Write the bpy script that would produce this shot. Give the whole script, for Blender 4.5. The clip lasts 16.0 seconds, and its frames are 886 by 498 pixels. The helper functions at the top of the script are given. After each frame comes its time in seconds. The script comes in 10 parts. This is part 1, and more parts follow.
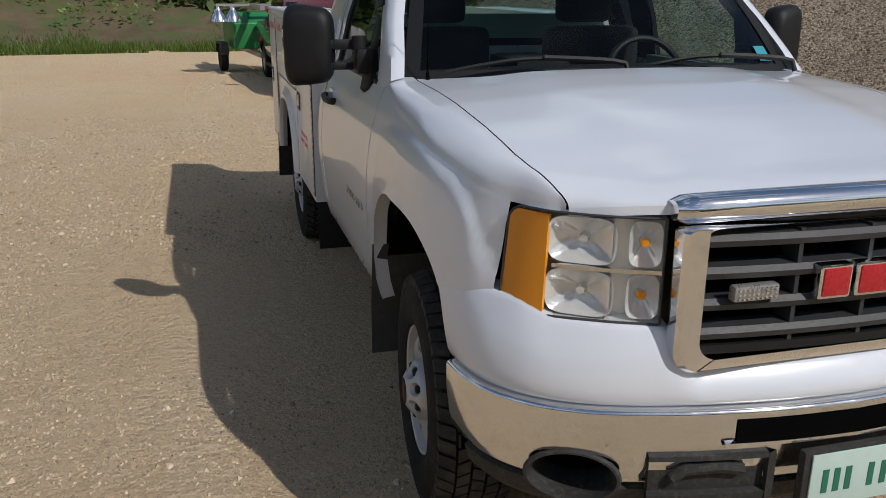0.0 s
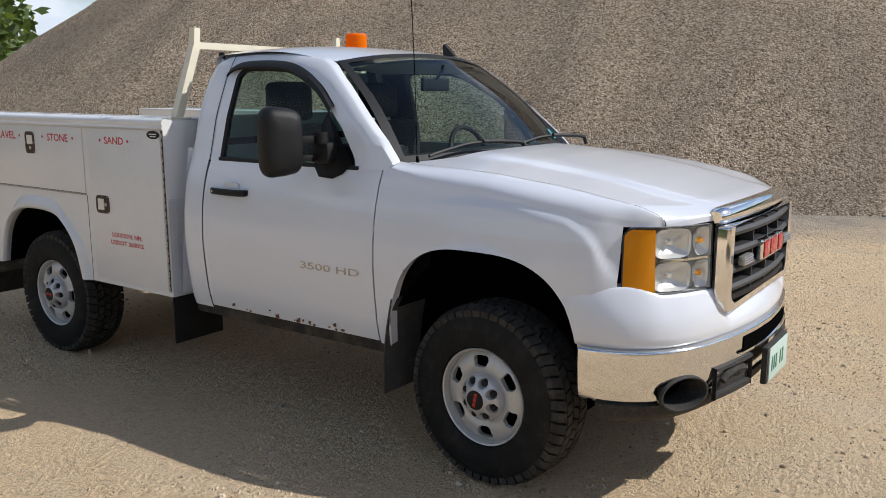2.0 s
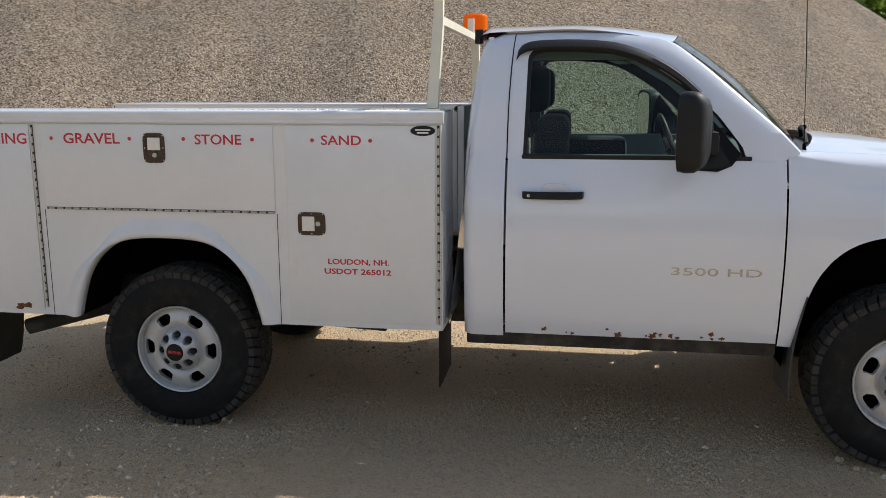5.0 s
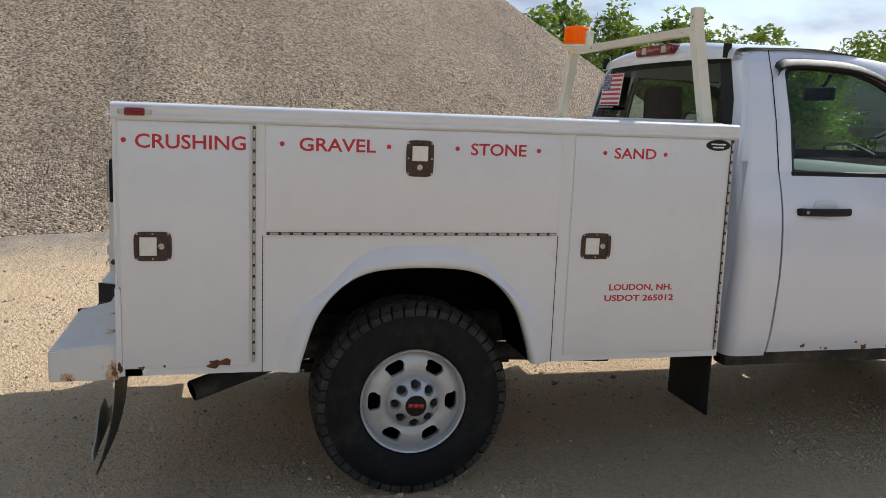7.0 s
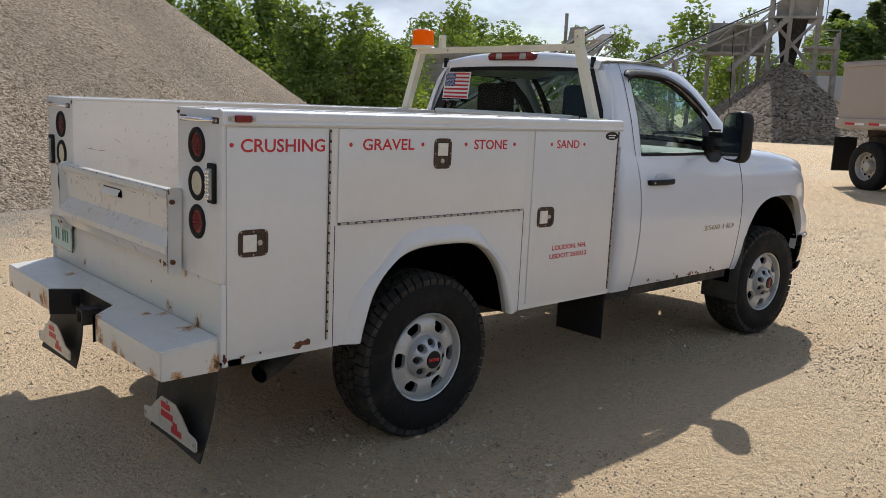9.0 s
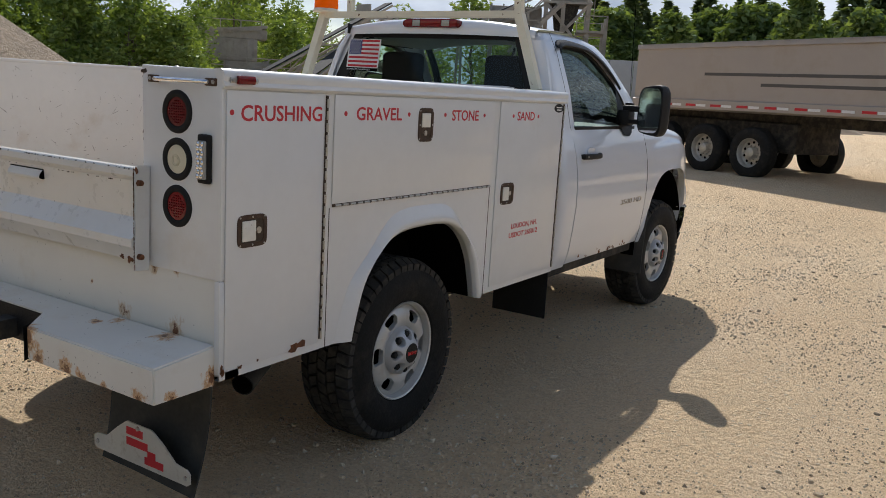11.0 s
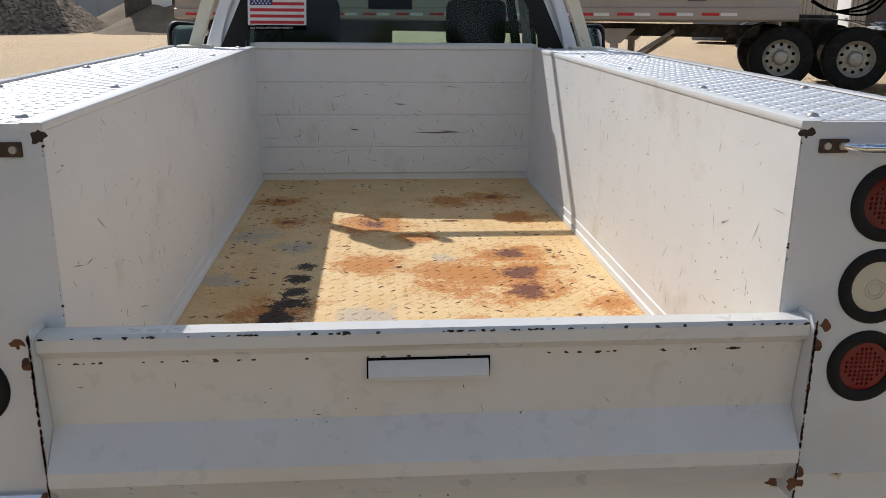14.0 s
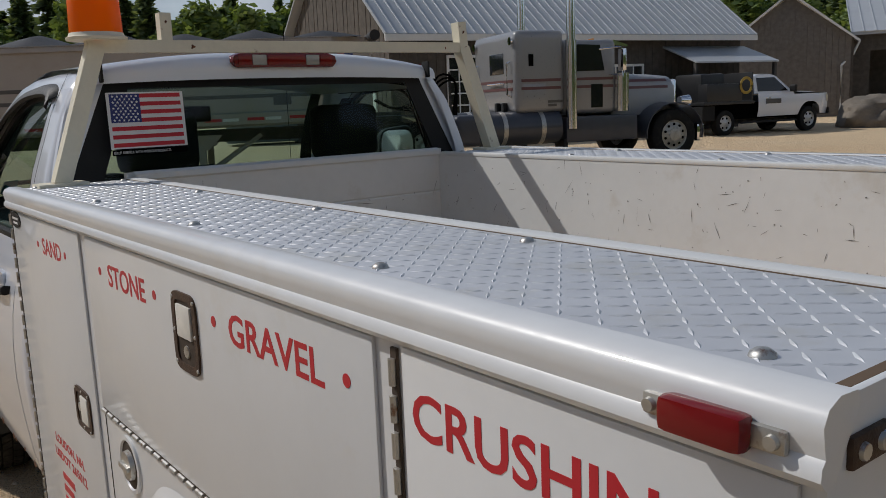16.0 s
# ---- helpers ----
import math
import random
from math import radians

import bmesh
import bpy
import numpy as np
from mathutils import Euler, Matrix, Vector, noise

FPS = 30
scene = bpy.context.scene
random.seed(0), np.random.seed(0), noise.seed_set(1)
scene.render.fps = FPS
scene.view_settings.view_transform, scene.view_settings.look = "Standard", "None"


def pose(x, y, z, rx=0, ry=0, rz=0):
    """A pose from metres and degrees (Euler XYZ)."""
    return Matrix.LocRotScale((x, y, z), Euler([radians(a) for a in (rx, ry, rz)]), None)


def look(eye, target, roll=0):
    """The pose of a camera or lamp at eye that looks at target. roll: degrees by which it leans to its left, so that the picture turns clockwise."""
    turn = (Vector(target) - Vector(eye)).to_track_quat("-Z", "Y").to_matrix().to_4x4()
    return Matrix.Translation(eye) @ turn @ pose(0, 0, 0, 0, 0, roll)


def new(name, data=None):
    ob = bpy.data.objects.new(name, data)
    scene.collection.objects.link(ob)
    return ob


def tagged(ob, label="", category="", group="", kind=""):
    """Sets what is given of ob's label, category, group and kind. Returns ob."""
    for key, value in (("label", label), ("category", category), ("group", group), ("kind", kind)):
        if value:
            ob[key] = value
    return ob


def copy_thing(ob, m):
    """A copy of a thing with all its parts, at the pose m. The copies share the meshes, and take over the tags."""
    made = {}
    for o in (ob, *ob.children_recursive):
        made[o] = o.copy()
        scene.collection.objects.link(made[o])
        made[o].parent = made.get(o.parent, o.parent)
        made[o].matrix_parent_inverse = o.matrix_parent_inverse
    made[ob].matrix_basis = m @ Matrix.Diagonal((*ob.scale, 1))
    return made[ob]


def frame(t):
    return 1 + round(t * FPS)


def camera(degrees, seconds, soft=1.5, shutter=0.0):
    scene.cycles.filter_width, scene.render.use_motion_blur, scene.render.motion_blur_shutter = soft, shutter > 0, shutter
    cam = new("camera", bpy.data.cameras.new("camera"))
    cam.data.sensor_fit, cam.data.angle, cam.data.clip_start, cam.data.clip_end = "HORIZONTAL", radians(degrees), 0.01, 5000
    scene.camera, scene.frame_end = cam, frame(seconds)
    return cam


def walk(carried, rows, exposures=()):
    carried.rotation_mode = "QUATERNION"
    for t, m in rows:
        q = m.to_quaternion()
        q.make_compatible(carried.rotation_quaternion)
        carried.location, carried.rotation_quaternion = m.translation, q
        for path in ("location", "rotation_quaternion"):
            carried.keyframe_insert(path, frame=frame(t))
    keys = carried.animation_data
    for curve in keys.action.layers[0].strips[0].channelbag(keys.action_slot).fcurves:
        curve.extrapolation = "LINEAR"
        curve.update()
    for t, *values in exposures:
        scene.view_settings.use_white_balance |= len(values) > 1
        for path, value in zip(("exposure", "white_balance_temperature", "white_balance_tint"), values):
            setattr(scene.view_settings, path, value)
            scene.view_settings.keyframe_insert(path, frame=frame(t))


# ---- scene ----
cam = camera(55.5, 16.0, soft=0.9)
PATH = [
    (0, (-1.569, -2.551, 1.734), (-1.041, -0.716, 1.141), 0.4),
    (0.5, (-2.136, -2.232, 1.725), (-1.179, -0.581, 1.124), 0.2),
    (1, (-2.741, -2.016, 1.723), (-1.399, -0.624, 1.209), -0.5),
    (1.5, (-3.319, -1.98, 1.739), (-1.822, -0.753, 1.232), -0.2),
    (2, (-3.912, -1.893, 1.747), (-2.306, -0.761, 1.374), 0.0),
    (2.5, (-4.284, -1.638, 1.749), (-2.626, -0.566, 1.432), -0.5),
    (3, (-4.42, -1.115, 1.725), (-2.739, -0.092, 1.368), -0.7),
    (3.5, (-4.672, -0.542, 1.69), (-2.964, 0.42, 1.289), -0.9),
    (3.7, (-4.719, -0.3, 1.7), (-3.003, 0.625, 1.254), -1.3),
    (5.8, (-4.577, 2.53, 1.66), (-2.593, 2.461, 1.422), 0.3),
    (6, (-4.517, 2.787, 1.642), (-2.533, 2.667, 1.415), 0.3),
    (6.5, (-4.338, 3.502, 1.567), (-2.372, 3.243, 1.308), 0.7),
    (7, (-4.174, 4.102, 1.588), (-2.258, 3.624, 1.269), 2.2),
    (7.5, (-3.935, 4.589, 1.589), (-2.142, 3.771, 1.249), 2.6),
    (8, (-3.882, 5.165, 1.596), (-2.285, 4.02, 1.226), 2.0),
    (8.2, (-3.907, 5.384, 1.658), (-2.359, 4.178, 1.275), 2.4),
    (10.3, (-3.723, 6.427, 1.621), (-2.416, 4.943, 1.324), 1.9),
    (10.5, (-3.546, 6.376, 1.595), (-2.304, 4.843, 1.267), 2.6),
    (11, (-2.982, 6.354, 1.559), (-1.928, 4.695, 1.188), 3.4),
    (11.5, (-2.376, 6.442, 1.579), (-1.587, 4.649, 1.177), 3.8),
    (12, (-1.757, 6.453, 1.582), (-1.158, 4.592, 1.158), 3.0),
    (12.5, (-1.166, 6.532, 1.581), (-0.693, 4.643, 1.126), 2.0),
    (13, (-0.665, 6.39, 1.572), (-0.333, 4.479, 1.084), 1.5),
    (13.5, (-0.214, 6.15, 1.639), (-0.172, 4.233, 1.071), 2.3),
    (14, (0.098, 5.879, 1.763), (-0.06, 3.964, 1.206), 0.5),
    (14.5, (0.312, 5.606, 1.851), (-0.136, 3.699, 1.449), -0.5),
    (14.8, (0.5, 5.512, 1.831), (-0.13, 3.648, 1.469), -0.4),
    (15, (0.689, 5.45, 1.852), (-0.029, 3.621, 1.481), -1.2),
    (15.2, (0.868, 5.355, 1.845), (0.047, 3.569, 1.472), -1.1),
    (15.5, (1.104, 5.161, 1.85), (0.148, 3.442, 1.488), -1.8),
    (15.6, (1.191, 5.07, 1.833), (0.197, 3.371, 1.479), -2.2),
    (16, (1.486, 4.780, 1.777), (0.286, 3.217, 1.436), -2.3),
]
walk(cam, [(t, look(eye, target, roll)) for t, eye, target, roll in PATH], exposures=[(0, -0.5), (0.5, -0.4), (1, -0.14), (1.5, 0.0), (2.5, 0.08), (3.5, 0.17), (6, 0.28), (8, 0.26), (10.3, -0.14), (11.5, 0.05), (12.5, 0.08), (13, 0.17), (13.5, 0.18), (14, -0.08), (14.5, -0.26), (15, -0.48), (15.5, -0.6), (16, -0.78)])

# ---- world, sun ----
SUN_DIR = Vector((0.545, -0.84, 0.925)).normalized()
world = bpy.data.worlds.new("world")
scene.world = world
world.use_nodes = True
wn = world.node_tree.nodes
wl = world.node_tree.links
sky = wn.new("ShaderNodeTexSky")
sky.sky_type = "NISHITA"
sky.sun_disc = False
sky.sun_elevation = math.asin(SUN_DIR.z)
sky.sun_rotation = math.atan2(SUN_DIR.x, SUN_DIR.y)
sky.dust_density = 0.5
sky.air_density = 1.0
# broken summer cloud over the sky
w_tc = wn.new("ShaderNodeTexCoord")
w_map = wn.new("ShaderNodeMapping")
w_map.inputs["Scale"].default_value = (1.0, 1.0, 2.2)
w_noise = wn.new("ShaderNodeTexNoise")
w_noise.inputs["Scale"].default_value = 2.6
w_noise.inputs["Detail"].default_value = 9
w_noise.inputs["Roughness"].default_value = 0.56
w_ramp = wn.new("ShaderNodeValToRGB")
w_ramp.color_ramp.elements[0].position = 0.46
w_ramp.color_ramp.elements[1].position = 0.60
w_n2 = wn.new("ShaderNodeTexNoise")
w_n2.inputs["Scale"].default_value = 5.5
w_n2.inputs["Detail"].default_value = 6
w_cc = wn.new("ShaderNodeValToRGB")
w_cc.color_ramp.elements[0].position, w_cc.color_ramp.elements[0].color = 0.36, (3.1, 3.8, 5.1, 1)
w_cc.color_ramp.elements[1].position, w_cc.color_ramp.elements[1].color = 0.60, (7.2, 7.9, 9.0, 1)
w_mix = wn.new("ShaderNodeMixRGB")
wl.new(w_tc.outputs["Generated"], w_map.inputs["Vector"])
wl.new(w_map.outputs["Vector"], w_noise.inputs["Vector"])
wl.new(w_map.outputs["Vector"], w_n2.inputs["Vector"])
# more cloud towards the horizon, open blue overhead
w_sep = wn.new("ShaderNodeSeparateXYZ")
w_low = wn.new("ShaderNodeMath")
w_low.operation = "MULTIPLY_ADD"
w_low.inputs[1].default_value, w_low.inputs[2].default_value = -0.17, 0.085
w_sum = wn.new("ShaderNodeMath")
wl.new(w_tc.outputs["Generated"], w_sep.inputs[0])
wl.new(w_sep.outputs["Z"], w_low.inputs[0])
wl.new(w_noise.outputs["Fac"], w_sum.inputs[0])
wl.new(w_low.outputs[0], w_sum.inputs[1])
wl.new(w_sum.outputs[0], w_ramp.inputs["Fac"])
wl.new(w_n2.outputs["Fac"], w_cc.inputs["Fac"])
wl.new(w_ramp.outputs["Color"], w_mix.inputs["Fac"])
wl.new(sky.outputs["Color"], w_mix.inputs["Color1"])
wl.new(w_cc.outputs["Color"], w_mix.inputs["Color2"])
wl.new(w_mix.outputs["Color"], wn["Background"].inputs["Color"])
wn["Background"].inputs["Strength"].default_value = 0.108

sun_data = bpy.data.lights.new("sun", "SUN")
sun_data.energy, sun_data.angle, sun_data.color = 4.0, radians(0.53), (1.0, 0.965, 0.93)
sun = new("sun", sun_data)
sun.matrix_world = look(SUN_DIR * 60, (0, 0, 0))


# ---- mesh helpers ----
def part(name, bm, material, parent=None, label="", smooth=True, angle=40):
    me = bpy.data.meshes.new(name)
    bmesh.ops.recalc_face_normals(bm, faces=bm.faces[:])
    if smooth:
        lim = radians(angle)
        for f in bm.faces:
            f.smooth = True
        for e in bm.edges:
            if len(e.link_faces) == 2 and e.calc_face_angle(0) > lim:
                e.smooth = False
    bm.to_mesh(me)
    bm.free()
    for m in (material if isinstance(material, (list, tuple)) else [material]):
        me.materials.append(m)
    ob = new(name, me)
    if parent is not None:
        ob.parent = parent
    if label:
        ob["label"] = label
    return ob


def B():
    return bmesh.new()


def hull_of(bm, verts, bevel, seg=2):
    edges = {e for v in verts for e in v.link_edges}
    if bevel > 0:
        bmesh.ops.bevel(bm, geom=list(edges), offset=bevel, segments=seg, profile=0.6, affect="EDGES", clamp_overlap=True)


def box(bm, x0, x1, y0, y1, z0, z1, bevel=0.0, seg=2, mi=0):
    x0, x1, y0, y1, z0, z1 = min(x0, x1), max(x0, x1), min(y0, y1), max(y0, y1), min(z0, z1), max(z0, z1)
    vs = [bm.verts.new((x, y, z)) for z in (z0, z1) for y in (y0, y1) for x in (x0, x1)]
    fs = [bm.faces.new([vs[i] for i in q]) for q in ((0, 2, 3, 1), (4, 5, 7, 6), (0, 1, 5, 4), (2, 6, 7, 3), (0, 4, 6, 2), (1, 3, 7, 5))]
    for f in fs:
        f.material_index = mi
    if bevel > 0:
        hull_of(bm, vs, bevel, seg)
    return bm


def prism(bm, pts, axis, a, b, bevel=0.0, seg=2):
    """A polygon of 2D points, pushed from a to b along an axis: x: (y, z), y: (x, z), z: (x, y)."""
    def at(p, c):
        return {"x": (c, p[0], p[1]), "y": (p[0], c, p[1]), "z": (p[0], p[1], c)}[axis]
    v0 = [bm.verts.new(at(p, a)) for p in pts]
    v1 = [bm.verts.new(at(p, b)) for p in pts]
    n = len(pts)
    bm.faces.new(v0)
    bm.faces.new(v1[::-1])
    for i in range(n):
        bm.faces.new((v0[i], v1[i], v1[(i + 1) % n], v0[(i + 1) % n]))
    if bevel > 0:
        hull_of(bm, v0 + v1, bevel, seg)
    return bm


def cyl(bm, p0, p1, r0, r1=None, seg=20, caps=True):
    r1 = r0 if r1 is None else r1
    p0, p1 = Vector(p0), Vector(p1)
    q = (p1 - p0).to_track_quat("Z", "Y")
    a = [bm.verts.new(p0 + q @ Vector((r0 * math.cos(k * math.tau / seg), r0 * math.sin(k * math.tau / seg), 0))) for k in range(seg)]
    b = [bm.verts.new(p1 + q @ Vector((r1 * math.cos(k * math.tau / seg), r1 * math.sin(k * math.tau / seg), 0))) for k in range(seg)]
    for k in range(seg):
        bm.faces.new((a[k], a[(k + 1) % seg], b[(k + 1) % seg], b[k]))
    if caps:
        bm.faces.new(a[::-1])
        bm.faces.new(b)
    return bm


def tube(bm, pts, r, seg=10, closed=False):
    pts = [Vector(p) for p in pts]
    n = len(pts)
    rings = []
    up = Vector((0, 0, 1))
    for i, p in enumerate(pts):
        if closed:
            d = pts[(i + 1) % n] - pts[i - 1]
        else:
            d = pts[min(i + 1, n - 1)] - pts[max(i - 1, 0)]
        d.normalize()
        u = d.cross(up)
        if u.length < 0.05:
            u = d.cross(Vector((1, 0, 0)))
        u.normalize()
        v = d.cross(u)
        rr = r[i] if isinstance(r, (list, tuple)) else r
        rings.append([bm.verts.new(p + rr * (math.cos(k * math.tau / seg) * u + math.sin(k * math.tau / seg) * v)) for k in range(seg)])
    for i in range(n if closed else n - 1):
        a, b = rings[i], rings[(i + 1) % n]
        for k in range(seg):
            bm.faces.new((a[k], a[(k + 1) % seg], b[(k + 1) % seg], b[k]))
    if not closed:
        bm.faces.new(rings[0][::-1])
        bm.faces.new(rings[-1])
    return bm


def sheet(bm, rows, closed=False, mi=0):
    vs = [[bm.verts.new(p) for p in row] for row in rows]
    for i in range(len(vs) - 1):
        n = len(vs[i])
        for k in range(n if closed else n - 1):
            q = (vs[i][k], vs[i][(k + 1) % n], vs[i + 1][(k + 1) % n], vs[i + 1][k])
            if len({tuple(round(c, 6) for c in v.co) for v in q}) > 2:
                f = bm.faces.new(q)
                f.material_index = mi
    return vs


def lathe(bm, prof, centre, axis="x", seg=48):
    """prof: (along the axis, radius)."""
    cx, cy, cz = centre
    rows = []
    for a, r in prof:
        row = []
        for k in range(seg):
            t = k * math.tau / seg
            c, s = r * math.cos(t), r * math.sin(t)
            row.append({"x": (cx + a, cy + c, cz + s), "y": (cx + c, cy + a, cz + s), "z": (cx + c, cy + s, cz + a)}[axis])
        rows.append(row)
    sheet(bm, rows, closed=True)
    return bm


def thick(bm, d):
    bmesh.ops.recalc_face_normals(bm, faces=bm.faces[:])
    bmesh.ops.solidify(bm, geom=bm.faces[:], thickness=d)
    return bm


def resample(loop, n, closed=True):
    pts = [Vector(p) for p in loop] + ([Vector(loop[0])] if closed else [])
    d = [0.0]
    for a, b in zip(pts, pts[1:]):
        d.append(d[-1] + (b - a).length)
    out = []
    m = n if closed else n - 1
    j = 0
    for k in range(n):
        s = d[-1] * k / m
        while j < len(d) - 2 and d[j + 1] < s:
            j += 1
        out.append(pts[j].lerp(pts[j + 1], (s - d[j]) / max(1e-9, d[j + 1] - d[j])))
    return out


def smooth_line(pts, n):
    """A Catmull-Rom line through points of any dimension, n samples."""
    P = np.array(pts, float)
    seglen = np.r_[0, np.cumsum(np.linalg.norm(np.diff(P, axis=0), axis=1))]
    out = []
    for s in np.linspace(0, seglen[-1], n):
        i = int(min(np.searchsorted(seglen, s, side="right") - 1, len(P) - 2))
        t = (s - seglen[i]) / (seglen[i + 1] - seglen[i])
        p0, p1, p2, p3 = P[max(i - 1, 0)], P[i], P[i + 1], P[min(i + 2, len(P) - 1)]
        out.append(0.5 * (2 * p1 + (p2 - p0) * t + (2 * p0 - 5 * p1 + 4 * p2 - p3) * t * t + (3 * p1 - p0 - 3 * p2 + p3) * t ** 3))
    return out


def empty(name, loc=(0, 0, 0), rz=0.0, **tags):
    ob = new(name)
    ob.location = loc
    ob.rotation_euler = (0, 0, rz)
    return tagged(ob, **tags)


def word(text, size, m, material, parent, name="lettering", depth=0.0006, align="LEFT", width=1.0, label="", bold=0.0):
    """Text of a cap height `size` as a mesh; m puts its plane (x along, y up)."""
    cu = bpy.data.curves.new(name, "FONT")
    cu.body, cu.size, cu.extrude, cu.align_x = text, size / 0.73, depth, align
    cu.resolution_u, cu.offset = 3, bold * size
    tmp = bpy.data.objects.new(name, cu)
    scene.collection.objects.link(tmp)
    bpy.context.view_layer.update()
    me = bpy.data.meshes.new_from_object(tmp.evaluated_get(bpy.context.evaluated_depsgraph_get()))
    bpy.data.objects.remove(tmp)
    me.transform(m @ Matrix.Diagonal((width, 1, 1, 1)))
    me.materials.clear()
    me.materials.append(material)
    ob = new(name, me)
    ob.parent = parent
    if label:
        ob["label"] = label
    return ob


def boolean_cut(ob, cutters):
    """Cuts solids out of a mesh object and keeps the result as its mesh."""
    for c in cutters:
        mod = ob.modifiers.new("cut", "BOOLEAN")
        mod.object, mod.operation, mod.solver = c, "DIFFERENCE", "EXACT"
    bpy.context.view_layer.update()
    me = bpy.data.meshes.new_from_object(ob.evaluated_get(bpy.context.evaluated_depsgraph_get()))
    ob.modifiers.clear()
    old = ob.data
    ob.data = me
    bpy.data.meshes.remove(old)
    for c in cutters:
        d = c.data
        bpy.data.objects.remove(c)
        bpy.data.meshes.remove(d)
    return ob


# ---- materials ----
def node_mat(name):
    m = bpy.data.materials.new(name)
    m.use_nodes = True
    nt = m.node_tree
    return m, nt, nt.nodes["Principled BSDF"]


def math_node(nt, op, a, b=None):
    n = nt.nodes.new("ShaderNodeMath")
    n.operation = op
    for i, v in enumerate((a, b)):
        if v is None:
            continue
        if isinstance(v, (int, float)):
            n.inputs[i].default_value = v
        else:
            nt.links.new(v, n.inputs[i])
    return n.outputs[0]


def noise_node(nt, scale, detail=4, rough=0.55, stretch=None, coords="Object"):
    tc = nt.nodes.new("ShaderNodeTexCoord")
    n = nt.nodes.new("ShaderNodeTexNoise")
    n.inputs["Scale"].default_value, n.inputs["Detail"].default_value, n.inputs["Roughness"].default_value = scale, detail, rough
    src = tc.outputs[coords]
    if stretch:
        mp = nt.nodes.new("ShaderNodeMapping")
        mp.inputs["Scale"].default_value = stretch
        nt.links.new(src, mp.inputs["Vector"])
        src = mp.outputs["Vector"]
    nt.links.new(src, n.inputs["Vector"])
    return n.outputs["Fac"]


def ramp_node(nt, fac, stops):
    r = nt.nodes.new("ShaderNodeValToRGB")
    cr = r.color_ramp
    while len(cr.elements) < len(stops):
        cr.elements.new(0.5)
    for e, (p, c) in zip(cr.elements, stops):
        e.position = p
        e.color = (c, c, c, 1) if isinstance(c, (int, float)) else (*c, 1)
    nt.links.new(fac, r.inputs["Fac"])
    return r.outputs["Color"]


def mix_col(nt, fac, a, b, mode="MIX"):
    n = nt.nodes.new("ShaderNodeMixRGB")
    n.blend_type = mode
    for k, v in (("Fac", fac), ("Color1", a), ("Color2", b)):
        if isinstance(v, (int, float)):
            n.inputs[k].default_value = v
        elif isinstance(v, tuple):
            n.inputs[k].default_value = (*v, 1)
        else:
            nt.links.new(v, n.inputs[k])
    return n.outputs["Color"]


def add_bump(nt, p, height, strength, dist=0.01):
    b = nt.nodes.new("ShaderNodeBump")
    b.inputs["Strength"].default_value, b.inputs["Distance"].default_value = strength, dist
    nt.links.new(height, b.inputs["Height"])
    nt.links.new(b.outputs["Normal"], p.inputs["Normal"])


def mat(name, col, rough=0.5, metal=0.0, var=0.12, scale=6.0, bump=0.0, bscale=90.0, coat=0.0, spec=0.5, rvar=0.1, dirt=None, dirt_at=(0.58, 0.72), dscale=3.0):
    m, nt, p = node_mat(name)
    f = noise_node(nt, scale, 5)
    g = noise_node(nt, scale * 9, 3)
    dark = tuple(c * (1 - var) for c in col)
    lite = tuple(min(1, c * (1 + var * 0.6)) for c in col)
    c = ramp_node(nt, f, [(0.3, dark), (0.7, lite)])
    c = mix_col(nt, 0.25, c, ramp_node(nt, g, [(0.35, dark), (0.65, lite)]))
    if dirt:
        d = ramp_node(nt, noise_node(nt, dscale, 8, 0.65), [(dirt_at[0], 0.0), (dirt_at[1], 0.85)])
        c = mix_col(nt, d, c, dirt)
    nt.links.new(c, p.inputs["Base Color"])
    r = ramp_node(nt, g, [(0.3, max(0.02, rough - rvar * 0.5)), (0.7, min(1, rough + rvar))])
    nt.links.new(r, p.inputs["Roughness"])
    p.inputs["Metallic"].default_value = metal
    p.inputs["Coat Weight"].default_value = coat
    p.inputs["Coat Roughness"].default_value = 0.06
    p.inputs["Specular IOR Level"].default_value = spec
    if bump:
        add_bump(nt, p, noise_node(nt, bscale, 5), bump)
    return m


M = {}
M["paint"] = mat("white_vehicle_paint", (0.705, 0.73, 0.782), 0.28, 0, 0.012, 1.2, coat=0.8, rvar=0.0)
M["paint_body"] = mat("white_service_body_paint", (0.713, 0.72, 0.722), 0.34, 0, 0.05, 2.5, bump=0.015, bscale=5, coat=0.45, dirt=(0.60, 0.55, 0.46), dirt_at=(0.60, 0.85), dscale=2.6)
M["paint_gate"] = mat("creamed_tailgate_paint", (0.73, 0.715, 0.675), 0.30, 0, 0.06, 2.5, bump=0.015, bscale=5, coat=0.5, dirt=(0.66, 0.585, 0.43), dirt_at=(0.48, 0.80), dscale=2.2)
M["paint_worn"] = mat("worn_white_bed_paint", (0.72, 0.725, 0.71), 0.48, 0, 0.06, 3.0, bump=0.05, bscale=6, dirt=(0.50, 0.44, 0.35), dirt_at=(0.58, 0.84), dscale=4.0)
M["rack_paint"] = mat("cream_rack_paint", (0.78, 0.72, 0.56), 0.5, 0, 0.08, 9, bump=0.05, dirt=(0.30, 0.17, 0.08), dirt_at=(0.66, 0.72), dscale=14)
M["chrome"] = mat("chrome", (0.86, 0.86, 0.87), 0.06, 1.0, 0.03, 4, rvar=0.03)
M["chrome_dusty"] = mat("dusty_chrome", (0.82, 0.82, 0.82), 0.09, 1.0, 0.06, 5, bump=0.015, bscale=30, rvar=0.10)
